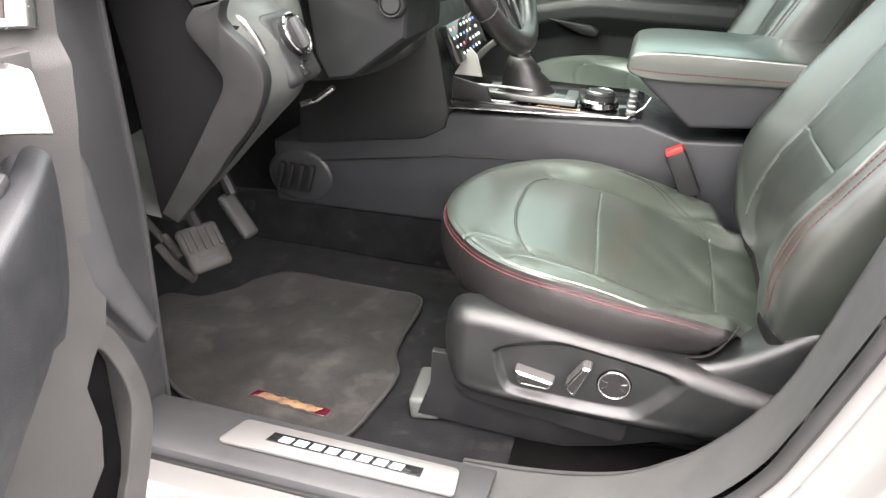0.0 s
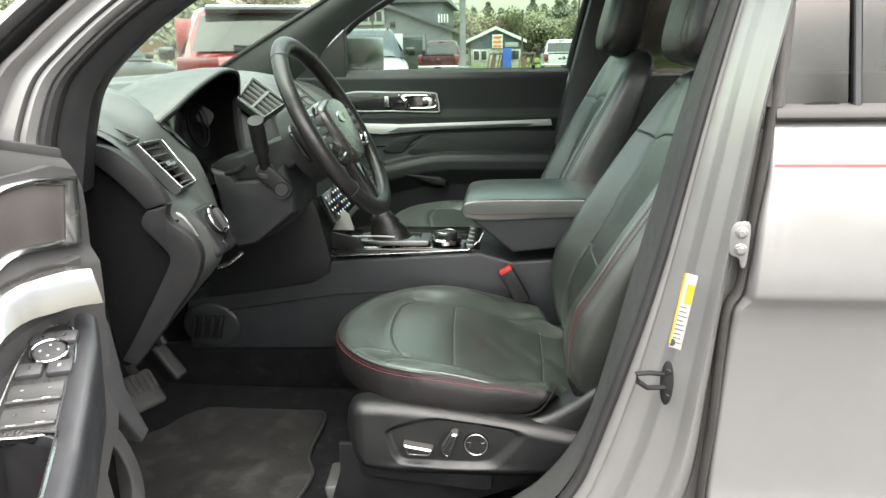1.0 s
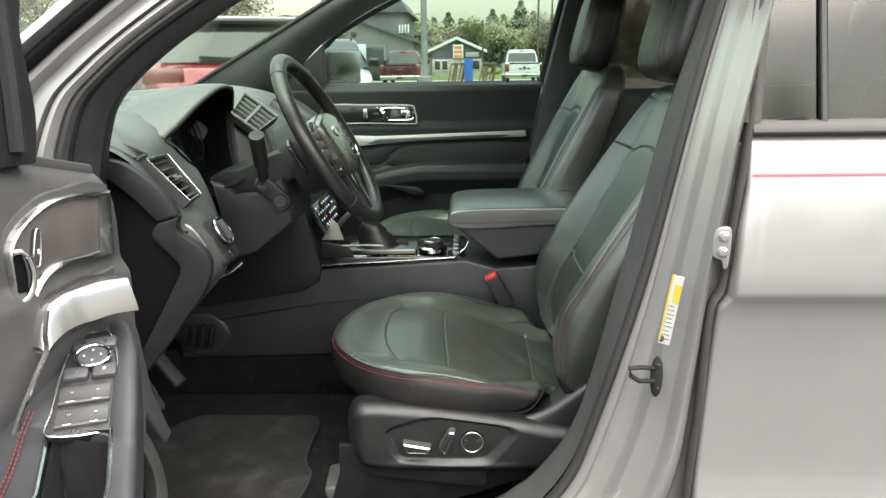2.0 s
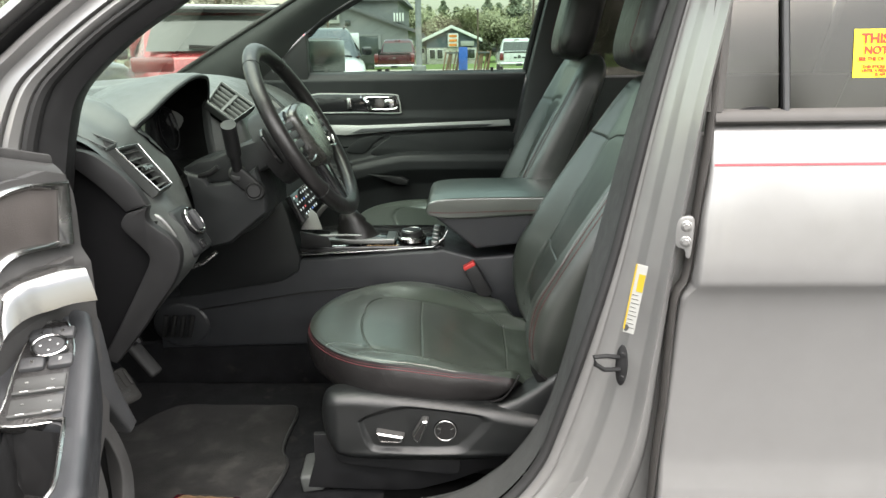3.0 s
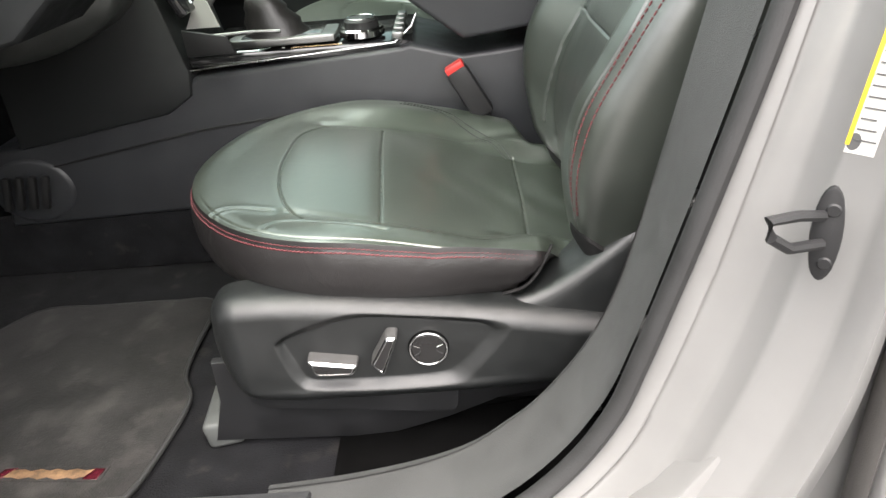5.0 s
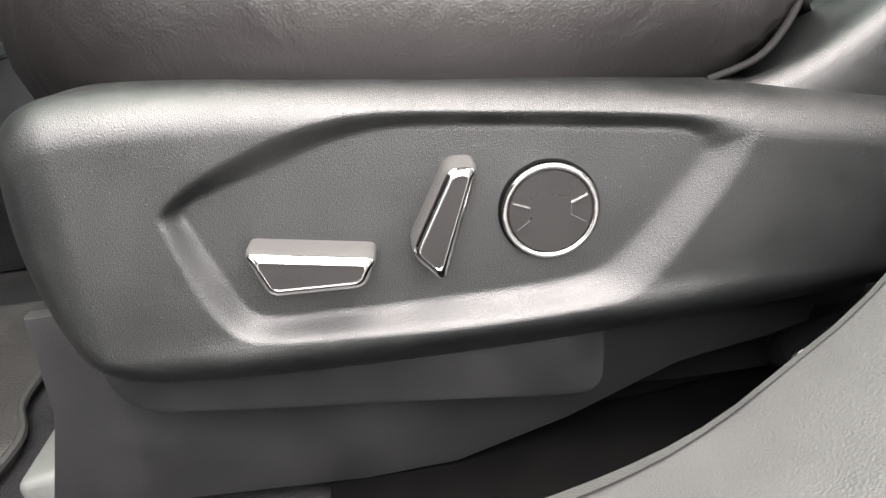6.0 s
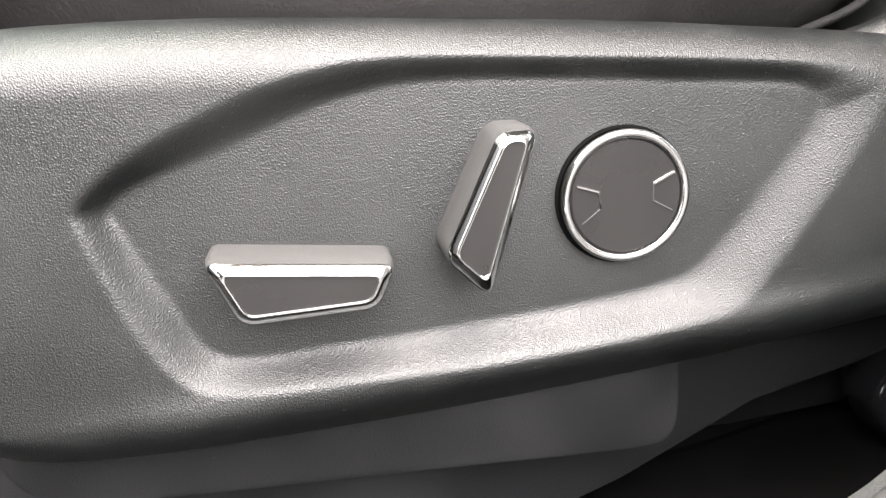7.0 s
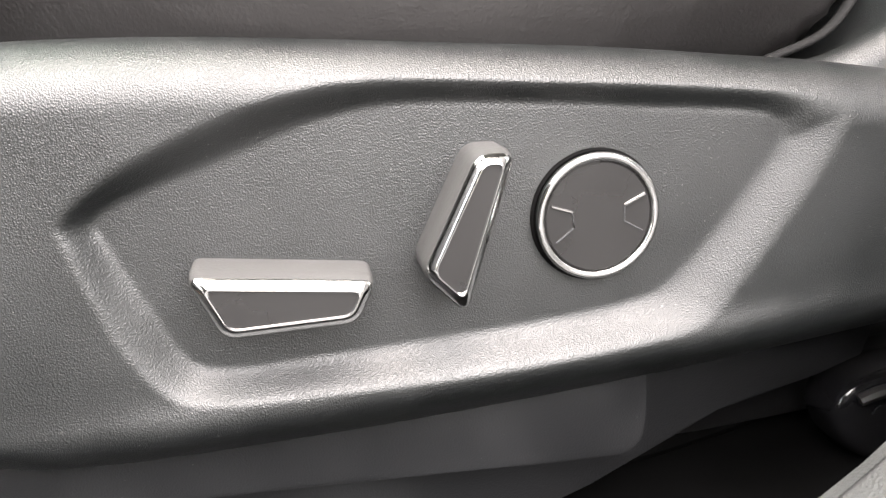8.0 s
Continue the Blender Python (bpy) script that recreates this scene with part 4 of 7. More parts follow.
part("yellow_field", moved(rbox(-0.002, 0.0105, -0.0006, 0.0004, 0.012, 0.037, 0), LM), "labelyellow", label)
part("yellow_edge", moved(rbox(-0.0118, -0.0085, -0.0006, 0.0004, -0.045, 0.05, 0), LM), "labelyellow", label)
for k in range(9):
    part("print_line", moved(rbox(-0.007, 0.004 + 0.005 * ((k * 7) % 3) / 2, -0.0006, 0.0004, 0.006 - k * 0.006, 0.0067 - k * 0.006, 0), LM), "ink", label)
part("tyre_symbol", moved(disc((-0.006, -0.0003, -0.043), (0, -1, 0), 0.005, 0.0004, 16, 0.0001), LM), "ink", label)

# windscreen pillar on the near side
A_IN = [(-0.300, 0.20, 1.06), (-0.286, 0.20, 1.12), (-0.279, 0.20, 1.15), (-0.262, 0.20, 1.198), (-0.229, 0.20, 1.236), (-0.17, 0.20, 1.283), (-0.098, 0.20, 1.327), (-0.03, 0.20, 1.366), (0.10, 0.205, 1.44), (0.25, 0.23, 1.52)]
A_OUT = [(-0.372, 0.20, 1.06), (-0.368, 0.20, 1.12), (-0.362, 0.20, 1.15), (-0.33, 0.20, 1.214), (-0.286, 0.20, 1.255), (-0.229, 0.20, 1.298), (-0.153, 0.20, 1.347), (-0.07, 0.20, 1.395), (0.06, 0.205, 1.47), (0.22, 0.23, 1.555)]
part("pillar_lining", band(A_IN, A_OUT, [(0.6, -0.07), (0.15, -0.06), (0.03, -0.03), (0.0, -0.01), (0.25, 0.0), (0.42, 0.002), (0.45, 0.0)]), "matt", car_body, "black plastic pillar lining")
part("door_seal", band(A_IN, A_OUT, [(0.42, -0.006), (0.46, 0.010), (0.55, 0.014), (0.66, 0.010), (0.7, -0.004)]), "rubber", car_body, "black rubber pillar seal")
part("pillar_flange", band(A_IN, A_OUT, [(0.68, -0.004), (0.72, 0.010), (0.85, 0.016), (0.98, 0.012), (1.02, -0.004)]), "innersilver", car_body, "silver inner flange of the pillar")
part("windscreen_pillar", band(A_IN, A_OUT, [(0.98, -0.004), (1.06, 0.016), (1.45, 0.006), (1.56, 0.014), (1.62, 0.018), (1.8, 0.010), (2.0, -0.008), (2.16, -0.028), (2.24, -0.04)]), "silver", car_body, "silver windscreen pillar")
part("pillar_gap", band(A_IN, A_OUT, [(2.16, -0.03), (2.28, -0.008), (2.38, -0.008), (2.42, -0.03)]), "rubber", car_body)
part("outer_pillar", band(A_IN, A_OUT, [(2.40, -0.02), (2.46, 0.020), (2.6, 0.018), (2.9, -0.006), (3.1, -0.03), (3.25, -0.06)]), "silver", car_body, "silver outer pillar panel")
# the pillar's shadow is put into its colour by dark trim
part("hinge_pillar", prism([(-0.45, 0.45), (-0.335, 0.45), (-0.335, 0.80), (-0.36, 1.12), (-0.45, 1.16)], "y", 0.14, 0.27, 0.01), "trim", car_body, "front door pillar darkened for its shadow")
part("hinge_seal", tube(curve([(-0.343, 0.134, 0.50), (-0.340, 0.134, 0.80), (-0.356, 0.134, 1.02), (-0.372, 0.134, 1.13)], 8), 0.010, 10), "greyrubber", car_body, "grey rubber seal down the front door pillar")
part("kick_panel", prism([(-0.50, 0.44), (-0.330, 0.44), (-0.330, 0.78), (-0.352, 1.10), (-0.50, 1.12)], "y", 0.2605, 0.2685, 0.003), "trim", car_body, "charcoal kick panel ahead of the doorway")
# skin kept dark for the same shadow
part("hinge_pillar_skin", rbox(-0.47, -0.38, 0.10, 0.15, 0.45, 1.13, 0.01), "matt", car_body)
part("front_wing", prism(curve([(-0.42, 0.42), (-0.42, 0.9), (-0.43, 1.10), (-0.6, 1.14), (-1.1, 1.10), (-1.6, 1.02), (-1.85, 0.85), (-1.9, 0.5), (-1.75, 0.42)], 4, True), "y", 0.075, 0.12, 0.012), "silver", car_body, "silver front wing")
part("bonnet", grid([[(x, y, z + 0.03 * (1 - ((y - 1) / 0.9) ** 2)) for y in np.linspace(0.1, 1.9, 20)] for x, z in [(-0.86, 1.08), (-1.1, 1.10), (-1.5, 1.06), (-1.8, 0.98), (-1.92, 0.8), (-1.95, 0.4)]]), "silver", car_body, "silver bonnet")

# roof, far side and rear of the shell
part("roof_panel", grid([[(x, y, z + 0.03 - 0.05 * abs((y - 1) / 0.8) ** 3) for y in np.linspace(0.22, 1.78, 16)] for x, z in [(0.10, 1.555), (0.25, 1.61), (0.6, 1.66), (1.2, 1.68), (1.9, 1.65), (2.4, 1.56)]]), "silver", car_body, "silver roof")
part("roof_lining", grid([[(x, y, z - 0.03 - 0.05 * abs((y - 1) / 0.8) ** 3) for y in np.linspace(0.22, 1.78, 16)] for x, z in [(0.10, 1.555), (0.25, 1.61), (0.6, 1.66), (1.2, 1.68), (1.9, 1.65), (2.4, 1.56)]]), "headliner", car_body, "light grey roof lining")
part("near_roof_rail", tube(curve([(0.20, 0.235, 1.545), (0.35, 0.25, 1.60), (0.7, 0.25, 1.635), (1.3, 0.25, 1.645), (2.2, 0.27, 1.58)], 6), 0.05, 10), "silver", car_body)
part("far_roof_rail", tube(curve([(0.10, 1.74, 1.515), (0.35, 1.76, 1.585), (0.7, 1.77, 1.62), (1.3, 1.77, 1.63), (2.2, 1.75, 1.57)], 6), 0.05, 10), "matt", car_body)
part("windscreen", grid([[(x, y, z) for y in np.linspace(0.18, 1.80, 12)] for x, z in [(-0.86, 1.10), (-0.60, 1.243), (-0.38, 1.366), (-0.19, 1.474), (0.10, 1.575)]]), "windscreen", car_body, "green-tinted windscreen")
part("windscreen_cowl", tube(curve([(-0.790, 0.20, 1.128), (-0.795, 0.60, 1.140), (-0.795, 1.20, 1.140), (-0.785, 1.70, 1.136)], 8), 0.013, 8), "matt", car_body, "black cowl edge below the windscreen")
part("windscreen_edge", tube([(-0.785, 1.715, 1.142), (-0.610, 1.695, 1.241), (-0.388, 1.695, 1.367), (-0.202, 1.695, 1.472), (0.08, 1.695, 1.560)], 0.007, 8), "rubber", car_body, "black rubber edge of the windscreen")
part("far_pillar_lining", grid([[tuple(np.array(a) + (np.array(b) - np.array(a)) * s + np.array([0, -0.03 * math.sin(math.pi * s), 0])) for s in np.linspace(0, 1, 8)]
     for a, b in zip(curve([(-0.78, 1.72, 1.14), (-0.606, 1.70, 1.239), (-0.384, 1.70, 1.364), (-0.198, 1.70, 1.469), (0.10, 1.70, 1.56)], 5), curve([(-0.50, 1.80, 1.12), (-0.36, 1.79, 1.23), (-0.262, 1.78, 1.325), (-0.06, 1.77, 1.45), (0.20, 1.76, 1.545)], 5))]), "dash", car_body, "dark far windscreen pillar lining")
part("far_corner_panel", prism([(-0.50, 1.10), (-0.262, 1.10), (-0.262, 1.325), (-0.36, 1.24), (-0.50, 1.15)], "y", 1.80, 1.84, 0.004), "matt", car_body)
part("far_side_panel", prism([(-1.8, 0.35), (2.5, 0.35), (2.5, 1.1), (1.7, 1.16), (-0.3, 1.16), (-1.8, 1.0)], "y", 1.90, 1.95, 0.01), "silver", car_body, "silver far side of the car")
part("far_pillar", prism([(0.50, 0.45), (0.46, 0.95), (0.505, 1.18), (0.575, 1.47), (0.60, 1.60), (0.72, 1.60), (0.70, 1.2), (0.72, 0.45)], "y", 1.76, 1.88, 0.012), "trim", car_body, "charcoal far door pillar")
part("far_rear_lining", rbox(0.70, 2.3, 1.78, 1.90, 0.45, 1.17, 0.02), "dash", car_body, "black far rear door lining")
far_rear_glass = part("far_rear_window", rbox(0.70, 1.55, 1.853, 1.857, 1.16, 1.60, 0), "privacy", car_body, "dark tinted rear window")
far_rear_glass.visible_shadow = False
part("far_rear_pillar", prism([(1.5, 1.15), (1.62, 1.6), (1.8, 1.6), (1.75, 1.15)], "y", 1.80, 1.88, 0.01), "trim", car_body)
part("tailgate_lining", rbox(2.25, 2.35, 0.2, 1.85, 0.4, 1.15, 0.02), "dash", car_body)
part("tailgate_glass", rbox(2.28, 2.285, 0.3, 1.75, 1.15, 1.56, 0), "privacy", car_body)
part("cargo_floor", rbox(1.75, 2.3, 0.2, 1.84, 0.44, 0.80, 0.02), "carpet", car_body)

# bench seat behind
bench = thing("rear_bench_seat", (1.3, 1.0, 0.44), "black leather rear bench seat", "car seat")
part("bench_cushion", rbox(0.95, 1.45, 0.30, 1.75, 0.50, 0.72, 0.05, 4), "leather", bench)
part("bench_back", moved(rbox(0, 0.14, 0.30, 1.75, 0, 0.58, 0.05, 4), pose(1.40, 0, 0.66, 0, 18, 0)), "leather", bench)
part("bench_base", rbox(1.0, 1.5, 0.35, 1.7, 0.44, 0.53, 0.01), "matt", bench)
for y in (0.60, 1.38):
    part("headrest", moved(rbox(-0.05, 0.05, -0.13, 0.13, -0.08, 0.09, 0.04, 4), pose(1.66, y, 1.29, 0, 12, 0)), "leather", bench)

# ---- near rear door, closed ----
rear_door = thing("rear_door", (1.1, 0.1, 0.4), "closed silver rear door with a red pinstripe", "car door")
PROFILE = [(1.166, 0.112), (1.150, 0.102), (1.115, 0.0925), (1.06, 0.080), (1.00, 0.0705), (0.975, 0.0685), (0.965, 0.0695), (0.957, 0.0745), (0.945, 0.081), (0.92, 0.087), (0.86, 0.0925), (0.78, 0.0945), (0.71, 0.0928), (0.685, 0.0895), (0.668, 0.0862), (0.655, 0.0835), (0.62, 0.0780), (0.56, 0.0745), (0.50, 0.075), (0.43, 0.085), (0.40, 0.11)]


def edge_x(z):
    return float(np.interp(z, [0.34, 0.62, 0.70, 0.80, 0.90, 0.943, 0.960, 1.0, 1.055, 1.10, 1.165], [0.556, 0.558, 0.561, 0.566, 0.570, 0.573, 0.584, 0.587, 0.591, 0.597, 0.598]))


prof = curve([(z, y) for z, y in PROFILE], 4)
part("door_skin", grid([[(edge_x(z) + (0.0 if k else 0), 0.125, z), (edge_x(z) - 0.0015, y + 0.006, z), (edge_x(z) + 0.001, y + 0.001, z), (edge_x(z) + 0.004, y, z)] + [(x, y, z) for x in np.linspace(edge_x(z) + 0.03, 1.75, 20)] for k, (z, y) in enumerate(prof)]), "silver", rear_door, "silver outer door skin", 50)
part("belt_moulding", sweep([(0.599, 0, 0), (1.75, 0, 0)], [(y, z) for y, z in [(0.112, 1.165), (0.099, 1.166), (0.0965, 1.169), (0.0975, 1.174), (0.104, 1.1815), (0.112, 1.1835)]], side=(0, 1, 0)), "greyrubber", rear_door, "dark satin window moulding")
part("pinstripe", grid([[(x, y, z) for x in (edge_x(z) + 0.003, 1.75)] for z, y in ((1.1175, 0.0924), (1.1168, 0.0919), (1.1152, 0.0915), (1.1145, 0.0913))]), "pinstripe", rear_door, "thin red pinstripe")
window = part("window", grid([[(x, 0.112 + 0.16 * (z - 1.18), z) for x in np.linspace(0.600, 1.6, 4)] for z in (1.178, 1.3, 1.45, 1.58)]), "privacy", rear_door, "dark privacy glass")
window.visible_shadow = False
part("window_divider", sweep([(0.688, 0.107, 1.18), (0.683, 0.128, 1.30), (0.675, 0.16, 1.50)], [(0.003 * math.cos(a) - 0.001, 0.0042 * math.sin(a)) for a in np.linspace(0, 2 * math.pi, 8, endpoint=False)], side=(0, 1, 0)), "trim", rear_door, "charcoal window divider bar")
for dx in (-0.0048, 0.0048):
    part("divider_seal", tube([(0.688 + dx, 0.1085, 1.18), (0.683 + dx, 0.1285, 1.30), (0.675 + dx, 0.1605, 1.50)], 0.0012, 6), "endblack", rear_door, "thin black seal beside the divider")
part("window_frame", sweep([(0.599, 0.105, 1.18), (0.605, 0.122, 1.29), (0.618, 0.15, 1.45)], [(0.004 * math.cos(a), 0.011 * math.sin(a)) for a in np.linspace(0, 2 * math.pi, 8, endpoint=False)], side=(0, 1, 0)), "greyrubber", rear_door, "grey window frame upright")
part("inner_lining", rbox(0.64, 1.6, 0.16, 0.20, 0.45, 1.15, 0.02), "dash", rear_door)
part("glass_corner", prism(curve([(0.628, 1.182), (0.64, 1.1855), (0.66, 1.1865), (0.672, 1.182)], 4), "y", 0.108, 0.1105, 0.0), "matt", rear_door)
sticker = thing("window_sticker", (0.82, 0.11, 1.22), "yellow paper notice with red capitals on the rear window", "sticker")


def on_window(z):
    return 0.112 + 0.16 * (z - 1.18) - 0.0012


SX, SZ = 0.769, 1.2195
part("sheet", grid([[(x, on_window(z), z) for x in (SX, SX + 0.105)] for z in (SZ, SZ + 0.058)]), "yellow", sticker)
for text, size, dx, dz in (("THIS", 0.0165, 0.009, 0.0415), ("NOT", 0.0132, 0.0125, 0.0285), ("SEE THE DE", 0.0062, 0.006, 0.0205), ("THIS STICKE", 0.005, 0.0115, 0.0115), ("UNTIL A FEDE", 0.005, 0.0105, 0.0068), ("IS AFF", 0.005, 0.027, 0.0020)):
    lettering("print", text, size, pose(SX + dx, on_window(SZ + dz) - 0.0008, SZ + dz, 81, 0, 0), "stickerink", sticker, "", size * 0.035)
for dx, w, dz, h in ((0.062, 0.034, 0.0415, 0.012), (0.055, 0.042, 0.0285, 0.0095), (0.052, 0.048, 0.0205, 0.0045), (0.05, 0.045, 0.0115, 0.0036), (0.052, 0.043, 0.0068, 0.0036), (0.048, 0.03, 0.0020, 0.0036)):
    part("print_bar", grid([[(x, on_window(z) - 0.0006, z) for x in (SX + dx, SX + dx + w)] for z in (SZ + dz, SZ + dz + h)]), "stickerink", sticker)

# road wheels under the shell
for wx in (-1.15, 1.72):
    for wy in (0.22, 1.78):
        out = -1 if wy < 1 else 1
        tyre = part("wheel", sweep([(wx + 0.29 * math.cos(a), wy, 0.375 + 0.29 * math.sin(a)) for a in np.linspace(0, 2 * math.pi, 40, endpoint=False)], [(0.11 * math.copysign(abs(math.cos(a)) ** 0.6, math.cos(a)), 0.085 * math.copysign(abs(math.sin(a)) ** 0.8, math.sin(a))) for a in np.linspace(0, 2 * math.pi, 16, endpoint=False)], side=(0, 1, 0), closed=True), "rubber", car_body, "black tyre")
        part("rim", disc((wx, wy + out * 0.08, 0.375), (0, out, 0), 0.235, 0.12, 32, 0.012), "satin", tyre, "alloy rim")


# ---- driver's door, swung open ----
front_door = thing("front_door", (-0.2, -0.05, 0.4), "open driver's door with grey plastic lining and armrest switches", "car door")
D = Matrix(((-0.20, 0.98, 0, -0.168), (-0.98, -0.20, 0, -0.012), (0, 0, 1, 0), (0, 0, 0, 1)))  # along the door, out of its lining, up


def on_door(shape):
    return moved(shape, D)


def door_front(z):
    return float(np.interp(z, [0.5, 0.62, 0.675, 0.703, 0.743, 0.787, 0.812, 0.835, 0.87, 0.93, 0.99, 1.05, 1.17], [0.10, 0.085, 0.05, 0.032, 0.028, 0.035, 0.024, 0.010, 0.004, 0.01, 0.008, -0.002, -0.012]))


def rest_top(a):
    return np.interp(a, [0, 0.05, 0.09, 0.13, 0.16, 0.19, 0.21, 0.28, 0.35, 0.8], [0.985, 0.980, 0.970, 0.958, 0.947, 0.936, 0.929, 0.917, 0.910, 0.905])


def rest_inner(a):
    return np.interp(a, [0.127, 0.158, 0.19, 0.206, 0.28, 0.36, 0.8], [0.030, 0.042, 0.055, 0.065, 0.115, 0.15, 0.15])


def rest_outer(a):
    return np.interp(a, [0.045, 0.09, 0.15, 0.192, 0.27, 0.36, 0.7, 0.8], [0.020, 0.060, 0.100, 0.127, 0.180, 0.20, 0.20, 0.05])


def lining(a, z):
    """How far the door lining stands out."""
    n = np.interp(z, [0.5, 0.75, 0.86, 0.95, 0.985, 1.03, 1.05, 1.10, 1.125, 1.14, 1.155, 1.165, 1.175], [0.01, 0.018, 0.02, 0.022, 0.022, 0.016, 0.004, 0.002, -0.001, -0.006, -0.014, -0.024, -0.045])
    return n


def belt(a):
    return np.interp(a, [-0.03, 0.0, 0.095, 0.17, 0.4, 1.0], [1.142, 1.149, 1.174, 1.187, 1.195, 1.195])


rows = []
for k in np.linspace(0, 1, 170):
    z0 = 0.50 + k * 0.675
    f = door_front(z0)
    a = f + (np.linspace(0, 1, 170) ** 1.6) * (1.0 - f)
    z = 0.50 + k * (belt(a) - 0.50)
    n = lining(a, np.where(z > 1.0, 1.0 + (z - 1.0) * 0.175 / (belt(a) - 1.0), z))
    n[0] -= 0.03
    rows.append(np.stack([a, n, z], -1))
part("door_lining", on_door(grid(rows)), "grey", front_door, "grey plastic door lining with moulded armrest", 60)
rows = []
for a in np.linspace(0.045, 0.80, 200):
    t, w = float(rest_top(a)), float(rest_outer(a)) + 0.024
    k = 0.070 * float(smooth(0.200, 0.210, a) * (1 - smooth(0.335, 0.35, a)))
    o = float(rest_outer(a)) - 0.005
    i = min(float(rest_inner(a)) + 0.006, o - 0.012)
    rows.append([(a, n, z) for n, z in [(0.0, t), (i - 0.003, t), (i, t - 0.002 - 0.3 * k), (i + 0.004, t - k), (o - 0.004, t - k), (o, t - 0.002 - 0.3 * k), (o + 0.003, t)]
                 + curve([(w - 0.014, t + 0.001), (w - 0.005, t - 0.001), (w, t - 0.010), (w - 0.001, t - 0.05), (w - 0.008, t - 0.10), (max(w - 0.045, 0.015), t - 0.16), (0.0, t - 0.19)], 4)])
part("armrest", on_door(grid(rows, around=True, caps=True)), "consoleplastic", front_door, "charcoal moulded armrest", 50)
cup = []
for a in np.linspace(0.2085, 0.336, 26):
    t, end = float(rest_top(a)), float(smooth(0.2085, 0.216, a) * (1 - smooth(0.326, 0.336, a)))
    o = float(rest_outer(a)) - 0.005
    i = min(float(rest_inner(a)) + 0.006, o - 0.012)
    cup.append([(a, n, t - 0.0015 - z * end) for n, z in ((i + 0.001, 0.0), (i + 0.0035, 0.01), (i + 0.007, 0.05), (i + 0.012, 0.060), (o - 0.012, 0.060), (o - 0.007, 0.05), (o - 0.0035, 0.01), (o - 0.001, 0.0))])
part("pull_cup", on_door(grid(cup)), "matt", front_door, "black pull cup in the armrest", 60)
part("front_flange", on_door(prism([(0.012, 0.985), (0.0, 0.95), (-0.012, 0.868), (-0.041, 0.797), (-0.026, 0.787), (0.016, 0.86), (0.035, 0.93), (0.035, 0.985)], "y", -0.01, 0.021, 0.006, 3)), "trim", front_door, "grey pointed front edge of the lining")
# no real hollow here: a black block carries the opening's shade
part("dark_well", on_door(rbox(0.0, 0.30, -0.03, 0.004, 0.42, 0.84, 0.01)), "shadeblack", front_door, "black panel standing in for the dark opening below the lining")
part("door_shell", on_door(prism([(0.05, 0.40), (1.06, 0.40), (1.10, 0.8), (1.08, 1.15), (0.0, 1.13), (0.0, 0.9)], "y", -0.16, -0.035, 0.02)), "silver", front_door, "silver outer door shell")
HEM_OUT = curve([(0.026, 0.8235), (0.016, 0.8265), (0.002, 0.819), (-0.015, 0.782), (-0.026, 0.738), (-0.025, 0.70), (-0.014, 0.656), (-0.003, 0.62), (0.015, 0.53)], 5)
HEM_IN = curve([(0.025, 0.813), (0.018, 0.806), (0.009, 0.794), (-0.002, 0.764), (-0.006, 0.737), (-0.002, 0.71), (0.008, 0.67), (0.020, 0.635), (0.045, 0.53)], 5)
part("door_hem", on_door(prism([tuple(p) for p in HEM_OUT] + [tuple(p) for p in HEM_IN[::-1]], "y", -0.02, 0.013, 0.004, 3)), "grey", front_door, "arched grey lower edge of the door")
part("door_pocket", on_door(rbox(0.16, 0.75, 0.0, 0.045, 0.52, 0.70, 0.02, 3)), "matt", front_door, "black door pocket")
part("mirror_sail", on_door(prism(curve([(0.098, 1.165), (0.089, 1.216), (0.094, 1.29), (0.088, 1.33), (0.10, 1.42), (0.16, 1.52), (0.32, 1.60), (0.32, 1.165)], 4), "y", -0.05, 0.002, 0.006)), "matt", front_door, "black triangular mirror cover")
part("sail_frame", on_door(tube(curve([(0.125, 0.004, 1.18), (0.122, 0.004, 1.28), (0.13, 0.004, 1.40), (0.17, 0.004, 1.50)], 6), 0.009, 8)), "matt", front_door)
part("window_frame", on_door(tube(curve([(0.12, -0.03, 1.44), (0.2, -0.03, 1.54), (0.4, -0.03, 1.60), (0.8, -0.03, 1.60), (1.0, -0.03, 1.45), (1.06, -0.03, 1.17)], 6), 0.022, 8)), "matt", front_door)
part("beltline_pad", on_door(tube([(-0.01, -0.03, 1.140), (0.095, -0.03, 1.166), (0.17, -0.03, 1.179), (0.4, -0.03, 1.188), (1.0, -0.03, 1.188)], 0.009, 10, flat=0.6)), "grey", front_door)
# handle field with a bright frame
OUTER = [(0.008, 1.1225), (0.065, 1.1285), (0.0985, 1.127), (0.1245, 1.1185), (0.1447, 1.107), (0.157, 1.0935), (0.1605, 1.081), (0.1605, 1.060), (0.161, 1.030), (0.1615, 1.006), (0.1545, 1.0125), (0.139, 1.0325), (0.1195, 1.050), (0.0955, 1.0565), (0.058, 1.0535), (0.014, 1.049)]
INNER = [(0.0245, 1.1155), (0.064, 1.122), (0.095, 1.1205), (0.119, 1.1133), (0.1385, 1.103), (0.1505, 1.091), (0.1545, 1.080), (0.1560, 1.060), (0.1565, 1.032), (0.157, 1.018), (0.1545, 1.0205), (0.1425, 1.0370), (0.1225, 1.0560), (0.0965, 1.0635), (0.058, 1.0610), (0.034, 1.0575)]
OUTER, INNER = ([line[0]] + [tuple(p) for p in curve(line[1:-1], 4)] + [line[-1]] for line in (OUTER, INNER))
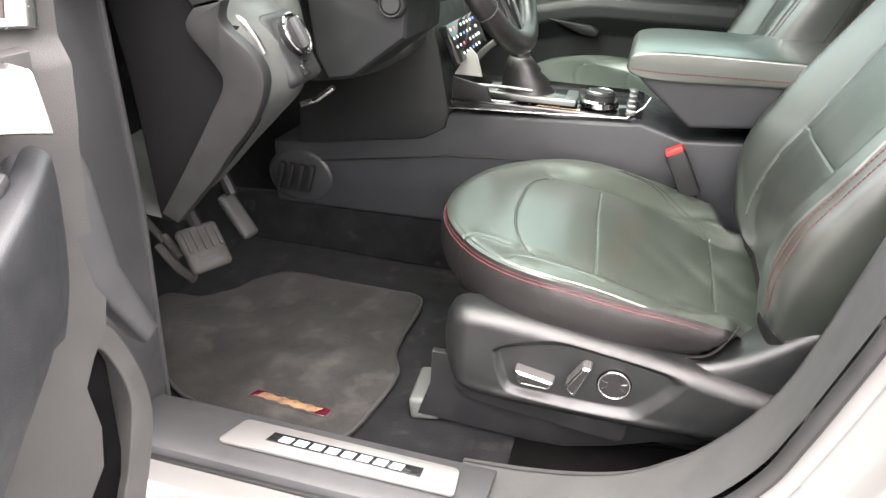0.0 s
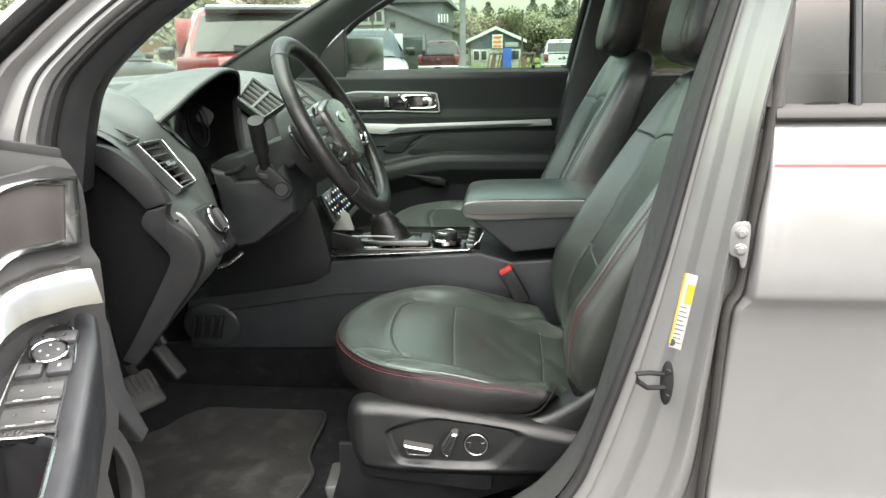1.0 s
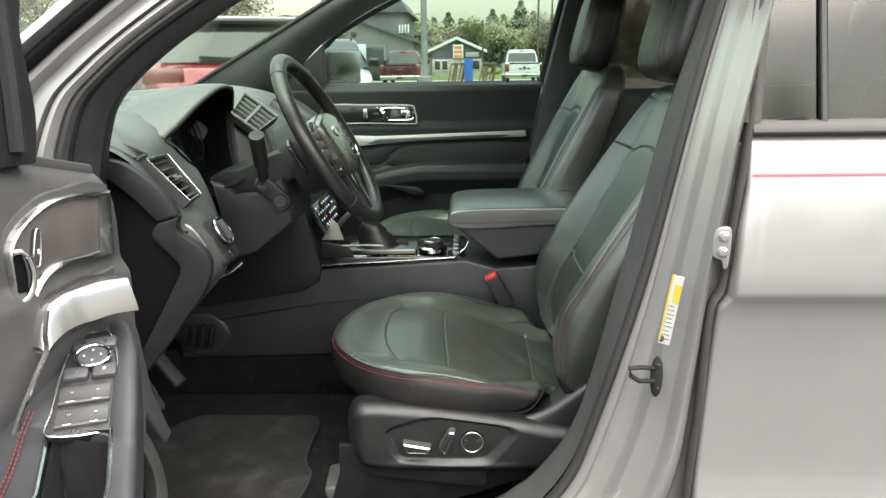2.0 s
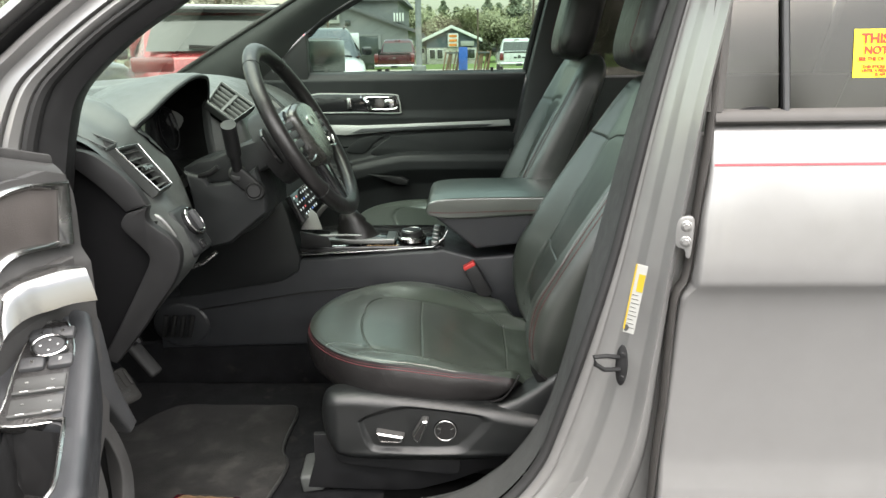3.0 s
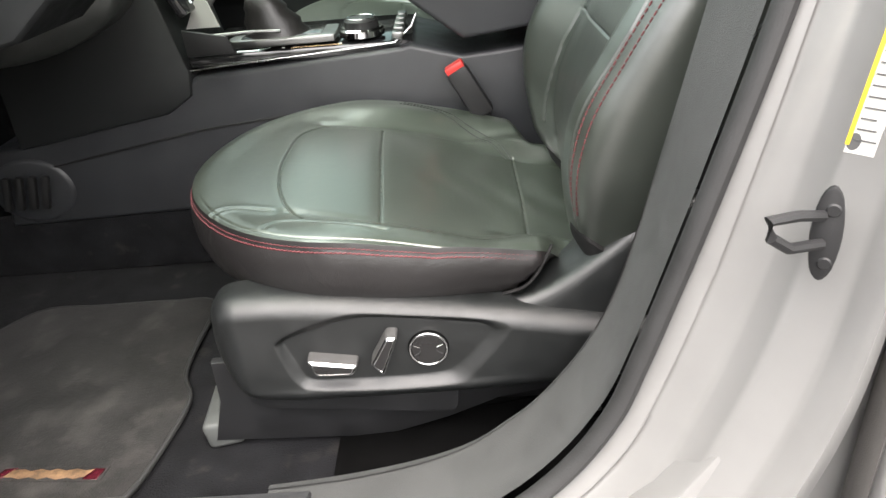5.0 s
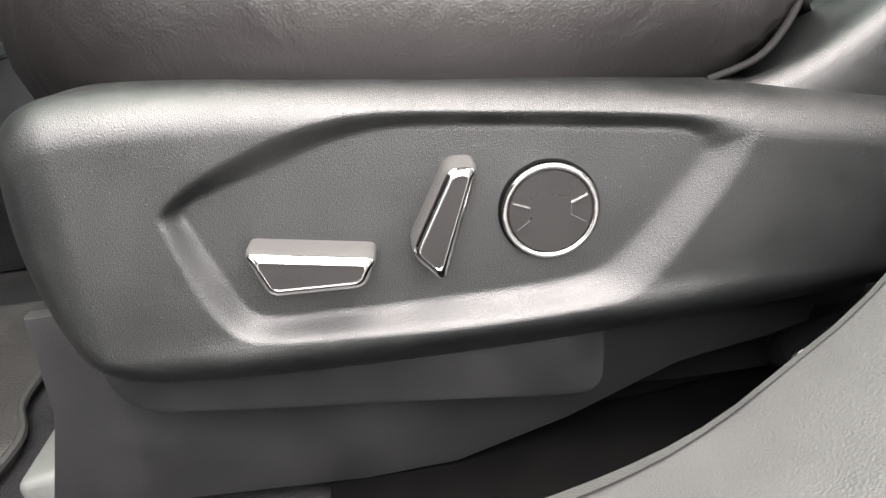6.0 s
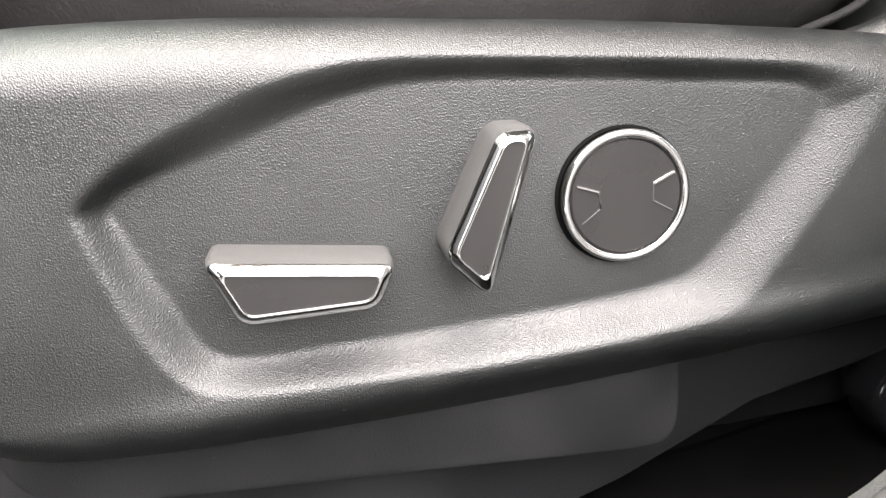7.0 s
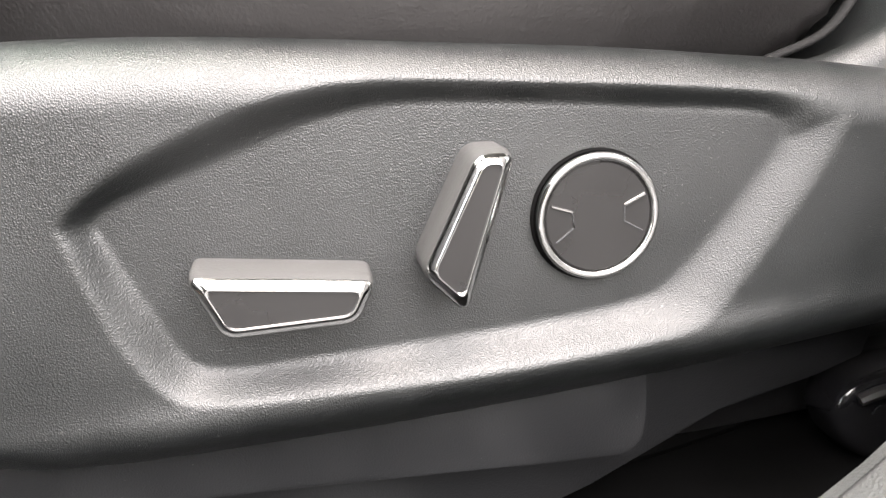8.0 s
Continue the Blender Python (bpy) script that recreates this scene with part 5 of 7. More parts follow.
part("field_surround", on_door(prism(curve([(a + (a - 0.09) * 0.05, z + (0.006 if z > 1.07 else -0.005)) for a, z in OUTER], 2, True), "y", -0.012, 0.003, 0.002)), "grey", front_door)
bezel = part("handle_field", on_door(prism(INNER, "y", -0.01, 0.006, 0.0005)), "mesh", front_door, "woven brown-grey handle field")
rows = [[(a, n, z) for a, z in loop] for loop, n in ((OUTER, -0.008), (OUTER, 0.010), ([((a * 3 + c) / 4, (z * 3 + d) / 4) for (a, z), (c, d) in zip(OUTER, INNER)], 0.0125), ([((a + c) / 2, (z + d) / 2) for (a, z), (c, d) in zip(OUTER, INNER)], 0.0115), (INNER, 0.008), (INNER, -0.008))]
part("chrome_frame", on_door(grid(rows, around=True)), "satin", bezel, "bright frame", 50)
# flat black oval in place of a hollow; the recess's shade is its colour
part("handle_cup", on_door(prism([(0.1478 + 0.0078 * math.cos(k * math.pi / 12), 1.0615 + 0.0235 * math.sin(k * math.pi / 12)) for k in range(24)], "y", 0.004, 0.0085, 0.001)), "endblack", front_door, "dark oval standing in for the shaded handle recess")
part("door_handle", on_door(tube(curve([(0.1545, 0.009, 1.0865), (0.1470, 0.012, 1.0855), (0.1415, 0.014, 1.078), (0.1392, 0.015, 1.062), (0.1425, 0.014, 1.048), (0.1490, 0.012, 1.039), (0.1555, 0.009, 1.036)], 6), 0.0030, 10)), "chrome", front_door, "chrome inner door handle")
lock = part("lock_switch", on_door(prism(curve([(0.121, 1.103), (0.126, 1.098), (0.133, 1.072), (0.130, 1.067), (0.125, 1.068), (0.119, 1.095)], 3, True), "y", 0.004, 0.011, 0.002)), "trim", front_door, "slim lock switch with a bright edge")
part("switch_edge", on_door(tube(curve([(0.121, 0.011, 1.103), (0.126, 0.011, 1.098), (0.133, 0.011, 1.072), (0.130, 0.011, 1.067), (0.125, 0.011, 1.068), (0.119, 0.011, 1.095)], 3, True), 0.0009, 6, closed=True)), "satin", lock)
part("switch_mark", on_door(rbox(0.1235, 0.1265, 0.0105, 0.0115, 1.078, 1.083, 0)), "white", lock)
rows = []
for a in np.linspace(0.056, 0.1605, 70):
    top = float(glide(a, [0.05, 0.074, 0.102, 0.125, 0.143, 0.151, 0.162], [1.036, 1.038, 1.037, 1.0348, 1.0259, 1.014, 0.990]))
    low = float(glide(a, [0.05, 0.085, 0.10, 0.125, 0.142, 0.158, 0.162], [0.997, 1.0014, 1.0008, 1.0012, 0.9976, 0.9897, 0.986]))
    out = float(glide(a, [0.05, 0.09, 0.105, 0.125, 0.145, 0.168], [0.062, 0.044, 0.0385, 0.034, 0.0315, 0.030]))
    rows.append([(a, out + n, low + (top - low) * h) for n, h in ((-0.03, -0.05), (0.003, 0.0), (0.006, 0.04), (0.004, 0.3), (0.001, 0.6), (-0.003, 0.95), (-0.006, 1.0), (-0.04, 1.04))])
part("metal_strip", on_door(grid(rows)), "polished", front_door, "polished metal strip", 60)
part("strip_backing", on_door(prism([(0.03, 0.99), (0.03, 1.040), (0.11, 1.036), (0.140, 1.022), (0.148, 0.975), (0.10, 0.985)], "y", 0.0, 0.022, 0.004)), "grey", front_door)
part("bright_edge", on_door(sweep(curve([(0.151, 0.036, 1.029), (0.158, 0.036, 1.008), (0.160, 0.036, 0.990), (0.175, 0.036, 0.973), (0.204, 0.036, 0.940), (0.227, 0.036, 0.905), (0.244, 0.036, 0.880), (0.28, 0.036, 0.83)], 8), [(0.001, 0.0012), (0.001, -0.0012), (-0.003, -0.0012), (-0.003, 0.0012)], side=(0, 1, 0))), "satin", front_door, "thin bright edge of the lining")
# armrest switch panel


def on_rest(shape, a0, n0, lift=0.0):
    """Laid on the armrest, sloping with it: (along, out, up) from a0, n0."""
    k = Matrix.Rotation(math.radians(32), 4, "Z") @ Matrix.Rotation(math.radians(18), 4, "Y")
    return moved(shape, D @ Matrix.Translation((a0, n0, float(rest_top(a0)) + lift)) @ k)


PANEL = [(-0.048, -0.006), (-0.040, -0.016), (0.0, -0.027), (0.07, -0.032), (0.102, -0.031), (0.104, 0.022), (0.07, 0.024), (0.0, 0.022), (-0.040, 0.014), (-0.048, 0.004)]
panel = part("switch_panel", on_rest(prism(curve(PANEL, 4, True), "z", -0.006, 0.004, 0.002), 0.118, 0.052), "panelweave", front_door, "patterned black switch panel")
part("panel_rim", on_rest(tube(curve([(x, y, 0.004) for x, y in PANEL], 4, True), 0.0012, 6, closed=True), 0.118, 0.052), "satin", panel, "thin bright rim")
knob = part("mirror_control", on_rest(disc((0.0, 0, 0.011), (0, 0, 1), 0.0155, 0.008, 32, 0.002), 0.118, 0.052), "trim", front_door, "round mirror control")
part("control_ring", on_rest(ring((0.0, 0, 0.0105), (0, 0, 1), 0.0165, 0.0013, 36, 6), 0.118, 0.052), "chrome", knob)
for dx, dy in ((-0.008, 0), (0.008, 0), (0, -0.008), (0, 0.008)):
    part("arrow_mark", on_rest(rbox(dx - 0.0009, dx + 0.0009, dy - 0.0009, dy + 0.0009, 0.011, 0.0114, 0), 0.118, 0.052), "white", knob)
for da, dn in ((0.022, -0.014), (0.022, 0.012), (-0.024, -0.010), (-0.024, 0.010)):
    b = part("mirror_button", on_rest(rbox(da - 0.009, da + 0.009, dn - 0.0115, dn + 0.0115, 0.0, 0.0095, 0.003), 0.118, 0.052), "trim", front_door, "small black push button")
    part("button_mark", on_rest(rbox(da - 0.0025, da + 0.0025, dn - 0.0015, dn + 0.0015, 0.0094, 0.0098, 0), 0.118, 0.052), "satin", b)
for da in (0.052, 0.083):
    w = part("window_switch", on_rest(prism([(da - 0.013, 0.0), (da - 0.012, 0.0052), (da - 0.004, 0.0062), (da + 0.006, 0.0048), (da + 0.012, 0.0085), (da + 0.0135, 0.0075), (da + 0.0135, 0.0)], "y", -0.027, 0.019, 0.0015), 0.118, 0.052), "rocker", front_door, "wide grey pair of window switches")
    for dn in (-0.0155, 0.0075):
        part("bright_edge", on_rest(tube([(da + 0.0125, dn - 0.0035, 0.0088), (da + 0.0125, dn + 0.0035, 0.0088)], 0.0006, 6), 0.118, 0.052), "satin", w)
        part("switch_mark", on_rest(rbox(da - 0.004, da - 0.002, dn - 0.0015, dn + 0.0015, 0.0062, 0.0066, 0), 0.118, 0.052), "satin", w)
part("cup_trim", on_door(tube([(a, float(rest_inner(a)) + 0.002, float(rest_top(a)) + 0.001) for a in np.linspace(0.34, 0.206, 12)] + [(a, float(rest_outer(a)) - 0.002, float(rest_top(a)) + 0.001) for a in np.linspace(0.196, 0.34, 12)], 0.0022, 6)), "satin", front_door, "bright pull recess edge")
for d in (0.0, 0.0045):
    part("stitching", on_door(dashes(curve([(0.192, 0.036 + d, 0.942), (0.215, 0.045 + d, 0.932), (0.25, 0.066 + d, 0.924), (0.29, 0.088 + d, 0.918), (0.34, 0.11 + d, 0.913)], 10), 0.0045, 0.0016, 0.0008)), "redthread", front_door, "red thread on the armrest")

# ---- dashboard ----
dash = thing("dashboard", (-0.3, 1.0, 0.8), "black dashboard with vents and instrument hood", "dashboard")
# section lines across the car: (x, z) from the windscreen round the face to the knees
SECTIONS = [
    (0.275, [(-0.80, 1.11), (-0.60, 1.145), (-0.45, 1.160), (-0.36, 1.152), (-0.315, 1.140), (-0.275, 1.117), (-0.240, 1.075), (-0.205, 1.015), (-0.182, 0.985), (-0.166, 0.945), (-0.176, 0.915), (-0.22, 0.86), (-0.285, 0.785), (-0.33, 0.77), (-0.45, 0.80)]),
    (0.34, [(-0.80, 1.12), (-0.60, 1.165), (-0.45, 1.178), (-0.36, 1.170), (-0.305, 1.146), (-0.272, 1.110), (-0.243, 1.056), (-0.198, 1.015), (-0.172, 0.985), (-0.158, 0.945), (-0.17, 0.915), (-0.22, 0.86), (-0.285, 0.79), (-0.33, 0.775), (-0.45, 0.80)]),
    (0.42, [(-0.80, 1.125), (-0.60, 1.178), (-0.45, 1.196), (-0.36, 1.190), (-0.305, 1.166), (-0.272, 1.134), (-0.250, 1.081), (-0.228, 1.033), (-0.198, 0.985), (-0.188, 0.945), (-0.20, 0.905), (-0.24, 0.86), (-0.29, 0.82), (-0.34, 0.81), (-0.45, 0.82)]),
    (0.472, [(-0.80, 1.13), (-0.60, 1.185), (-0.45, 1.200), (-0.37, 1.190), (-0.32, 1.160), (-0.275, 1.118), (-0.247, 1.083), (-0.230, 1.048), (-0.215, 1.0), (-0.205, 0.945), (-0.215, 0.90), (-0.25, 0.86), (-0.295, 0.83), (-0.34, 0.82), (-0.45, 0.83)]),
    (0.508, [(-0.80, 1.13), (-0.60, 1.185), (-0.45, 1.198), (-0.42, 1.19), (-0.385, 1.16), (-0.372, 1.12), (-0.36, 1.08), (-0.34, 1.045), (-0.30, 1.02), (-0.26, 1.005), (-0.27, 0.95), (-0.29, 0.92), (-0.31, 0.87), (-0.35, 0.84), (-0.45, 0.84)]),
    (0.745, [(-0.80, 1.13), (-0.60, 1.185), (-0.45, 1.198), (-0.42, 1.19), (-0.385, 1.16), (-0.372, 1.12), (-0.36, 1.08), (-0.34, 1.045), (-0.30, 1.02), (-0.26, 1.005), (-0.27, 0.95), (-0.29, 0.92), (-0.31, 0.87), (-0.35, 0.84), (-0.45, 0.84)]),
    (0.785, [(-0.80, 1.13), (-0.60, 1.195), (-0.45, 1.208), (-0.36, 1.198), (-0.315, 1.180), (-0.275, 1.155), (-0.255, 1.118), (-0.235, 1.06), (-0.225, 1.0), (-0.22, 0.95), (-0.22, 0.905), (-0.24, 0.87), (-0.29, 0.84), (-0.35, 0.83), (-0.45, 0.84)]),
    (0.80, [(-0.80, 1.13), (-0.60, 1.195), (-0.45, 1.208), (-0.36, 1.198), (-0.30, 1.180), (-0.255, 1.155), (-0.21, 1.118), (-0.19, 1.06), (-0.175, 1.0), (-0.165, 0.95), (-0.165, 0.905), (-0.20, 0.87), (-0.27, 0.84), (-0.35, 0.83), (-0.45, 0.84)]),
    (1.20, [(-0.80, 1.13), (-0.60, 1.195), (-0.45, 1.208), (-0.36, 1.198), (-0.30, 1.180), (-0.255, 1.155), (-0.21, 1.118), (-0.19, 1.06), (-0.175, 1.0), (-0.165, 0.95), (-0.165, 0.905), (-0.20, 0.87), (-0.27, 0.84), (-0.35, 0.83), (-0.45, 0.84)]),
    (1.70, [(-0.80, 1.11), (-0.60, 1.155), (-0.45, 1.165), (-0.38, 1.155), (-0.33, 1.13), (-0.29, 1.10), (-0.25, 1.06), (-0.23, 1.0), (-0.22, 0.95), (-0.22, 0.90), (-0.23, 0.86), (-0.26, 0.82), (-0.31, 0.79), (-0.35, 0.78), (-0.45, 0.80)]),
]
ys = [s[0] for s in SECTIONS]
lines = np.array([curve(s[1], 4) for s in SECTIONS])
rows = []
for y in np.linspace(0.275, 1.74, 150):
    k = min(max(int(np.searchsorted(ys, y)) - 1, 0), len(ys) - 2)
    f = smooth(ys[k], ys[k + 1], y)
    line = lines[k] * (1 - f) + lines[k + 1] * f
    rows.append([(p[0], y, p[1]) for p in line])
part("dash_body", grid(rows), "dash", dash, "soft black dash moulding", 60)
END = curve([(-0.37, 1.12), (-0.335, 1.137), (-0.295, 1.122), (-0.258, 1.085), (-0.225, 1.04), (-0.213, 1.018), (-0.197, 1.005), (-0.180, 0.972), (-0.172, 0.938), (-0.182, 0.905), (-0.225, 0.848), (-0.288, 0.778), (-0.31, 0.768), (-0.318, 0.79), (-0.335, 0.95)], 3, True)
part("end_cover", prism(END, "y", 0.272, 0.30, 0.006, 3), "endblack", dash, "black dash end cover")
def end_band(name, outer, inner, label):
    # a broad face and, a step further in, its narrow outer shoulder
    seam = [(x * 0.74 + u * 0.26, z * 0.74 + w * 0.26) for (x, z), (u, w) in zip(outer, inner)] if len(outer) == len(inner) else outer
    part(name, prism(seam + inner[::-1], "y", 0.256, 0.275, 0.003, 2), "matt", dash, label)
    if seam is not outer:
        part("end_shoulder", prism(list(outer) + seam[::-1], "y", 0.2625, 0.277, 0.002, 2), "matt", dash)


end_band("end_rim", [tuple(p) for p in curve([(-0.345, 1.128), (-0.313, 1.124), (-0.278, 1.117), (-0.242, 1.092), (-0.214, 1.063), (-0.199, 1.036)], 4)], [tuple(p) for p in curve([(-0.345, 1.118), (-0.320, 1.105), (-0.291, 1.084), (-0.259, 1.055), (-0.233, 1.026)], 4)], "charcoal rim of the end cover")
end_band("end_rim", [tuple(p) for p in curve([(-0.199, 1.034), (-0.202, 1.011), (-0.167, 0.982), (-0.156, 0.955), (-0.170, 0.914), (-0.203, 0.871), (-0.228, 0.836), (-0.28, 0.775)], 4)], [tuple(p) for p in curve([(-0.233, 1.024), (-0.243, 1.002), (-0.213, 0.968), (-0.205, 0.949), (-0.221, 0.916), (-0.267, 0.838), (-0.30, 0.785)], 4)], "charcoal lower rim of the end cover")
# instrument hood: an arch over the dials
RIM = [np.array(p) for p in curve([(-0.232, 0.497, 1.052), (-0.247, 0.467, 1.087), (-0.262, 0.435, 1.118), (-0.272, 0.412, 1.137), (-0.262, 0.452, 1.158), (-0.252, 0.51, 1.184), (-0.243, 0.57, 1.205), (-0.238, 0.625, 1.217), (-0.241, 0.69, 1.216), (-0.250, 0.735, 1.207), (-0.262, 0.768, 1.184), (-0.268, 0.775, 1.150), (-0.265, 0.768, 1.10), (-0.255, 0.755, 1.05)], 6)]
hood = []
for back, lift, grow in ((0.0, 0.0, 0.0), (0.004, 0.004, 0.01), (0.014, 0.006, 0.015), (0.05, 0.006, 0.02), (0.10, 0.000, 0.04), (0.16, -0.012, 0.06), (0.24, -0.045, 0.08)):
    hood.append([(p[0] - back, p[1] + (p[1] - 0.605) * grow, p[2] + lift * (1 if p[2] > 1.14 else 0)) for p in RIM[12:]])
part("instrument_hood", grid(hood), "dash", dash, "arched black instrument hood", 60)
inside = [[(p[0] - back, p[1] + (0.605 - p[1]) * shrink, p[2] - drop) for p in RIM] for back, shrink, drop in ((0.0, 0.0, 0.0), (0.003, 0.03, 0.008), (0.05, 0.06, 0.014), (0.12, 0.12, 0.02))]
# the cavity's shade is put into the lining's near-black colour
part("hood_lining", grid(inside), "shadeblack", dash, "black inside of the hood", 60)
lip = [[(p[0] + fore, p[1] + (0.605 - p[1]) * shrink, p[2] - drop) for p in RIM[12:]] for fore, shrink, drop in ((-0.006, -0.006, -0.004), (0.001, -0.003, -0.002), (0.002, 0.010, 0.001), (0.0, 0.028, 0.004), (-0.006, 0.036, 0.006), (-0.014, 0.038, 0.007))]
part("hood_lip", grid(lip), "doorblack", dash, "black rounded lip of the hood", 60)
part("instrument_glass", prism([(-0.349, 1.168), (-0.343, 1.168), (-0.318, 1.03), (-0.324, 1.03)], "y", 0.512, 0.745, 0.001), "gloss", dash, "dark instrument glass")
# floor blackened likewise, for the shade under the hood
part("cluster_floor", prism([(-0.36, 1.045), (-0.245, 1.035), (-0.235, 1.02), (-0.36, 1.02)], "y", 0.50, 0.765, 0.003), "shadeblack", dash)
for y, r in ((0.50, 0.045), (0.70, 0.045)):
    g = part("gauge", ring((-0.330, y, 1.11), (0.98, 0, 0.17), r, 0.0012, 36, 6), "matt", dash, "thin gauge ring")
    for k in range(9):
        a = math.radians(-120 + k * 30)
        part("gauge_mark", disc((-0.329, y + 0.036 * math.sin(a), 1.11 + 0.036 * math.cos(a)), (1, 0, 0), 0.0014, 0.001, 6, 0.0002), "matt", g)


def vent(name, corners, slats, label, depth=0.014, rim="satin", raised=0.009):
    """A framed air vent over four corners (near top, far top, far low, near low)."""
    a, b, c, d = [np.array(p) for p in corners]
    nrm = np.cross(b - a, d - a)
    nrm = nrm / np.linalg.norm(nrm) * (1 if nrm[2] > 0 else -1)
    a, b, c, d = [p + nrm * raised for p in (a, b, c, d)]

    def at(s, t, h):
        return tuple((a * (1 - s) + b * s) * (1 - t) + (d * (1 - s) + c * s) * t + nrm * h)

    def slab(s0, s1, t0, t1, h0, h1):
        return [at(s, t, h) for h in (h0, h1) for s, t in ((s0, t0), (s1, t0), (s1, t1), (s0, t1))], [(3, 2, 1, 0), (4, 5, 6, 7), (0, 1, 5, 4), (1, 2, 6, 5), (2, 3, 7, 6), (3, 0, 4, 7)]

    # black back plate stands in for the shade between the slats
    v = part(name, slab(-0.03, 1.03, -0.03, 1.03, -depth - 0.008, -depth), "shadeblack", dash, label)
    loops = [[at(s + e * (1 if s else -1), t + e * (1 if t else -1), h) for s, t in ((0, 0), (1, 0), (1, 1), (0, 1))] for e, h in ((0.05, -depth), (0.05, -0.002), (0.035, 0.0015), (0.0, 0.001), (0.0, -depth))]
    part("vent_surround", grid(loops, around=True), "dash", v, "", 30)
    part("vent_frame", tube([at(s, t, 0.004) for s, t in ((-0.03, -0.02), (0.5, -0.025), (1.03, -0.02), (1.035, 0.5), (1.03, 1.02), (0.5, 1.025), (-0.03, 1.02), (-0.035, 0.5))], 0.0015, 8, closed=True), rim, v, "bright vent frame")
    for k in range(slats):
        t = (k + 0.5) / slats
        w = 1.0 / slats
        # a tilted blade with a rounded front edge
        blade = ((-w * 0.24, -0.0085), (-w * 0.20, -0.0060), (w * 0.06, -0.0012), (w * 0.12, -0.0006), (w * 0.16, -0.0014), (w * 0.12, -0.0030), (-w * 0.14, -0.0085))
        m = len(blade)
        part("slat", ([at(s, t + q, h) for s in (0.0, 1.0) for q, h in blade], [tuple(range(m)), tuple(range(2 * m - 1, m - 1, -1))] + [(i, (i + 1) % m, m + (i + 1) % m, m + i) for i in range(m)]), "slatplastic", v)
    if name == "demister_vent":
        return v
    if name == "centre_vent":
        part("vent_divider", slab(0.46, 0.54, 0.02, 0.98, -0.003, 0.0015), "slatplastic", v, "cross bar over the slats")
        return v
    part("vent_divider", slab(0.49, 0.51, 0.0, 1.0, -0.012, -0.009), "matt", v)
    part("vent_tab", join(slab(0.30, 0.78, 0.49, 0.55, -0.003, 0.0055), slab(0.38, 0.62, 0.45, 0.50, -0.003, 0.003)), "satin", v, "bright thumb tab")
    return v


vent("side_vent", ((-0.268, 0.310, 1.109), (-0.265, 0.378, 1.108), (-0.216, 0.378, 1.044), (-0.216, 0.327, 1.042)), 6, "side air vent with black slats", 0.014, "satin", 0.007)
vent("centre_vent", ((-0.271, 0.770, 1.153), (-0.220, 0.770, 1.114), (-0.195, 0.845, 1.140), (-0.262, 0.845, 1.190)), 5, "centre air vent with black slats", 0.014, "steel", 0.006)
vent("centre_vent", ((-0.255, 1.06, 1.165), (-0.200, 1.06, 1.115), (-0.200, 1.14, 1.115), (-0.255, 1.14, 1.165)), 5, "far centre air vent with black slats", 0.014, "matt", 0.006)
vent("demister_vent", ((-0.272, 0.300, 1.120), (-0.312, 0.294, 1.141), (-0.316, 0.318, 1.146), (-0.268, 0.326, 1.125)), 4, "small demister vent", 0.010, "dash", -0.004)
LS = pose(-0.180, 0.358, 0.982, 0, -30, 0)
part("switch_pod", moved(rbox(-0.03, 0.008, -0.040, 0.036, -0.052, 0.034, 0.010, 3), LS), "doorblack", dash, "rounded switch pod")
sw = part("light_switch", moved(disc((0.018, 0, 0), (1, 0, 0), 0.0235, 0.03, 40, 0.003), LS), "gloss", dash, "round headlamp switch")
part("switch_ring", moved(ring((0.017, 0, 0), (1, 0, 0), 0.0238, 0.0019, 40, 8), LS), "chrome", sw, "bright ring")
part("switch_bar", moved(rbox(0.01, 0.026, -0.006, 0.006, -0.018, 0.018, 0.004), LS), "trim", sw)
part("dimmer_wheel", moved(rbox(0.004, 0.014, -0.020, -0.006, -0.046, -0.032, 0.003), LS), "gloss", dash, "small dimmer wheel")
part("dimmer_edge", moved(tube([(0.0145, -0.020, -0.031), (0.0145, -0.006, -0.031)], 0.0012, 6), LS), "chrome", dash)
part("bright_trim", tube(curve([(-0.222, 0.290, 1.012), (-0.201, 0.293, 1.009), (-0.188, 0.295, 0.995), (-0.178, 0.297, 0.976)], 6), 0.0055, 10, flat=0.7), "steel", dash, "satin strip beside the lamp switch")
part("hood_release", tube([(-0.240, 0.515, 0.862), (-0.215, 0.515, 0.872), (-0.19, 0.515, 0.892)], 0.004, 8), "satin", dash, "bright bonnet release lever")
part("stack_housing", prism([(-0.42, 0.678), (-0.383, 0.683), (-0.163, 0.719), (-0.120, 0.745), (-0.114, 0.781), (-0.138, 0.889), (-0.174, 0.992), (-0.225, 1.095), (-0.42, 1.095)], "y", 0.872, 1.115, 0.006), "doorblack", dash, "black side of the centre stack")

# climate panel in the centre stack
climate = thing("climate_panel", (-0.10, 0.97, 0.84), "black climate control panel with lit symbols", "control panel")
CM = pose(-0.112, 0.965, 0.902, 0, -28, 0)
part("panel_plate", moved(rbox(-0.012, 0.004, -0.105, 0.12, -0.036, 0.036, 0.004), CM), "gloss", climate)
for i in range(8):
    for j in range(4):
        if (i * 3 + j * 5) % 7 == 0:
            continue
        mat = ("led", "led", "led", "led", "led", "ledred", "led", "led", "ledblue")[(i * 2 + j) % 9]
        part("lit_symbol", moved(rbox(0.0038, 0.0046, -0.092 + i * 0.024, -0.084 + i * 0.024, -0.026 + j * 0.016, -0.021 + j * 0.016, 0), CM), mat, climate)
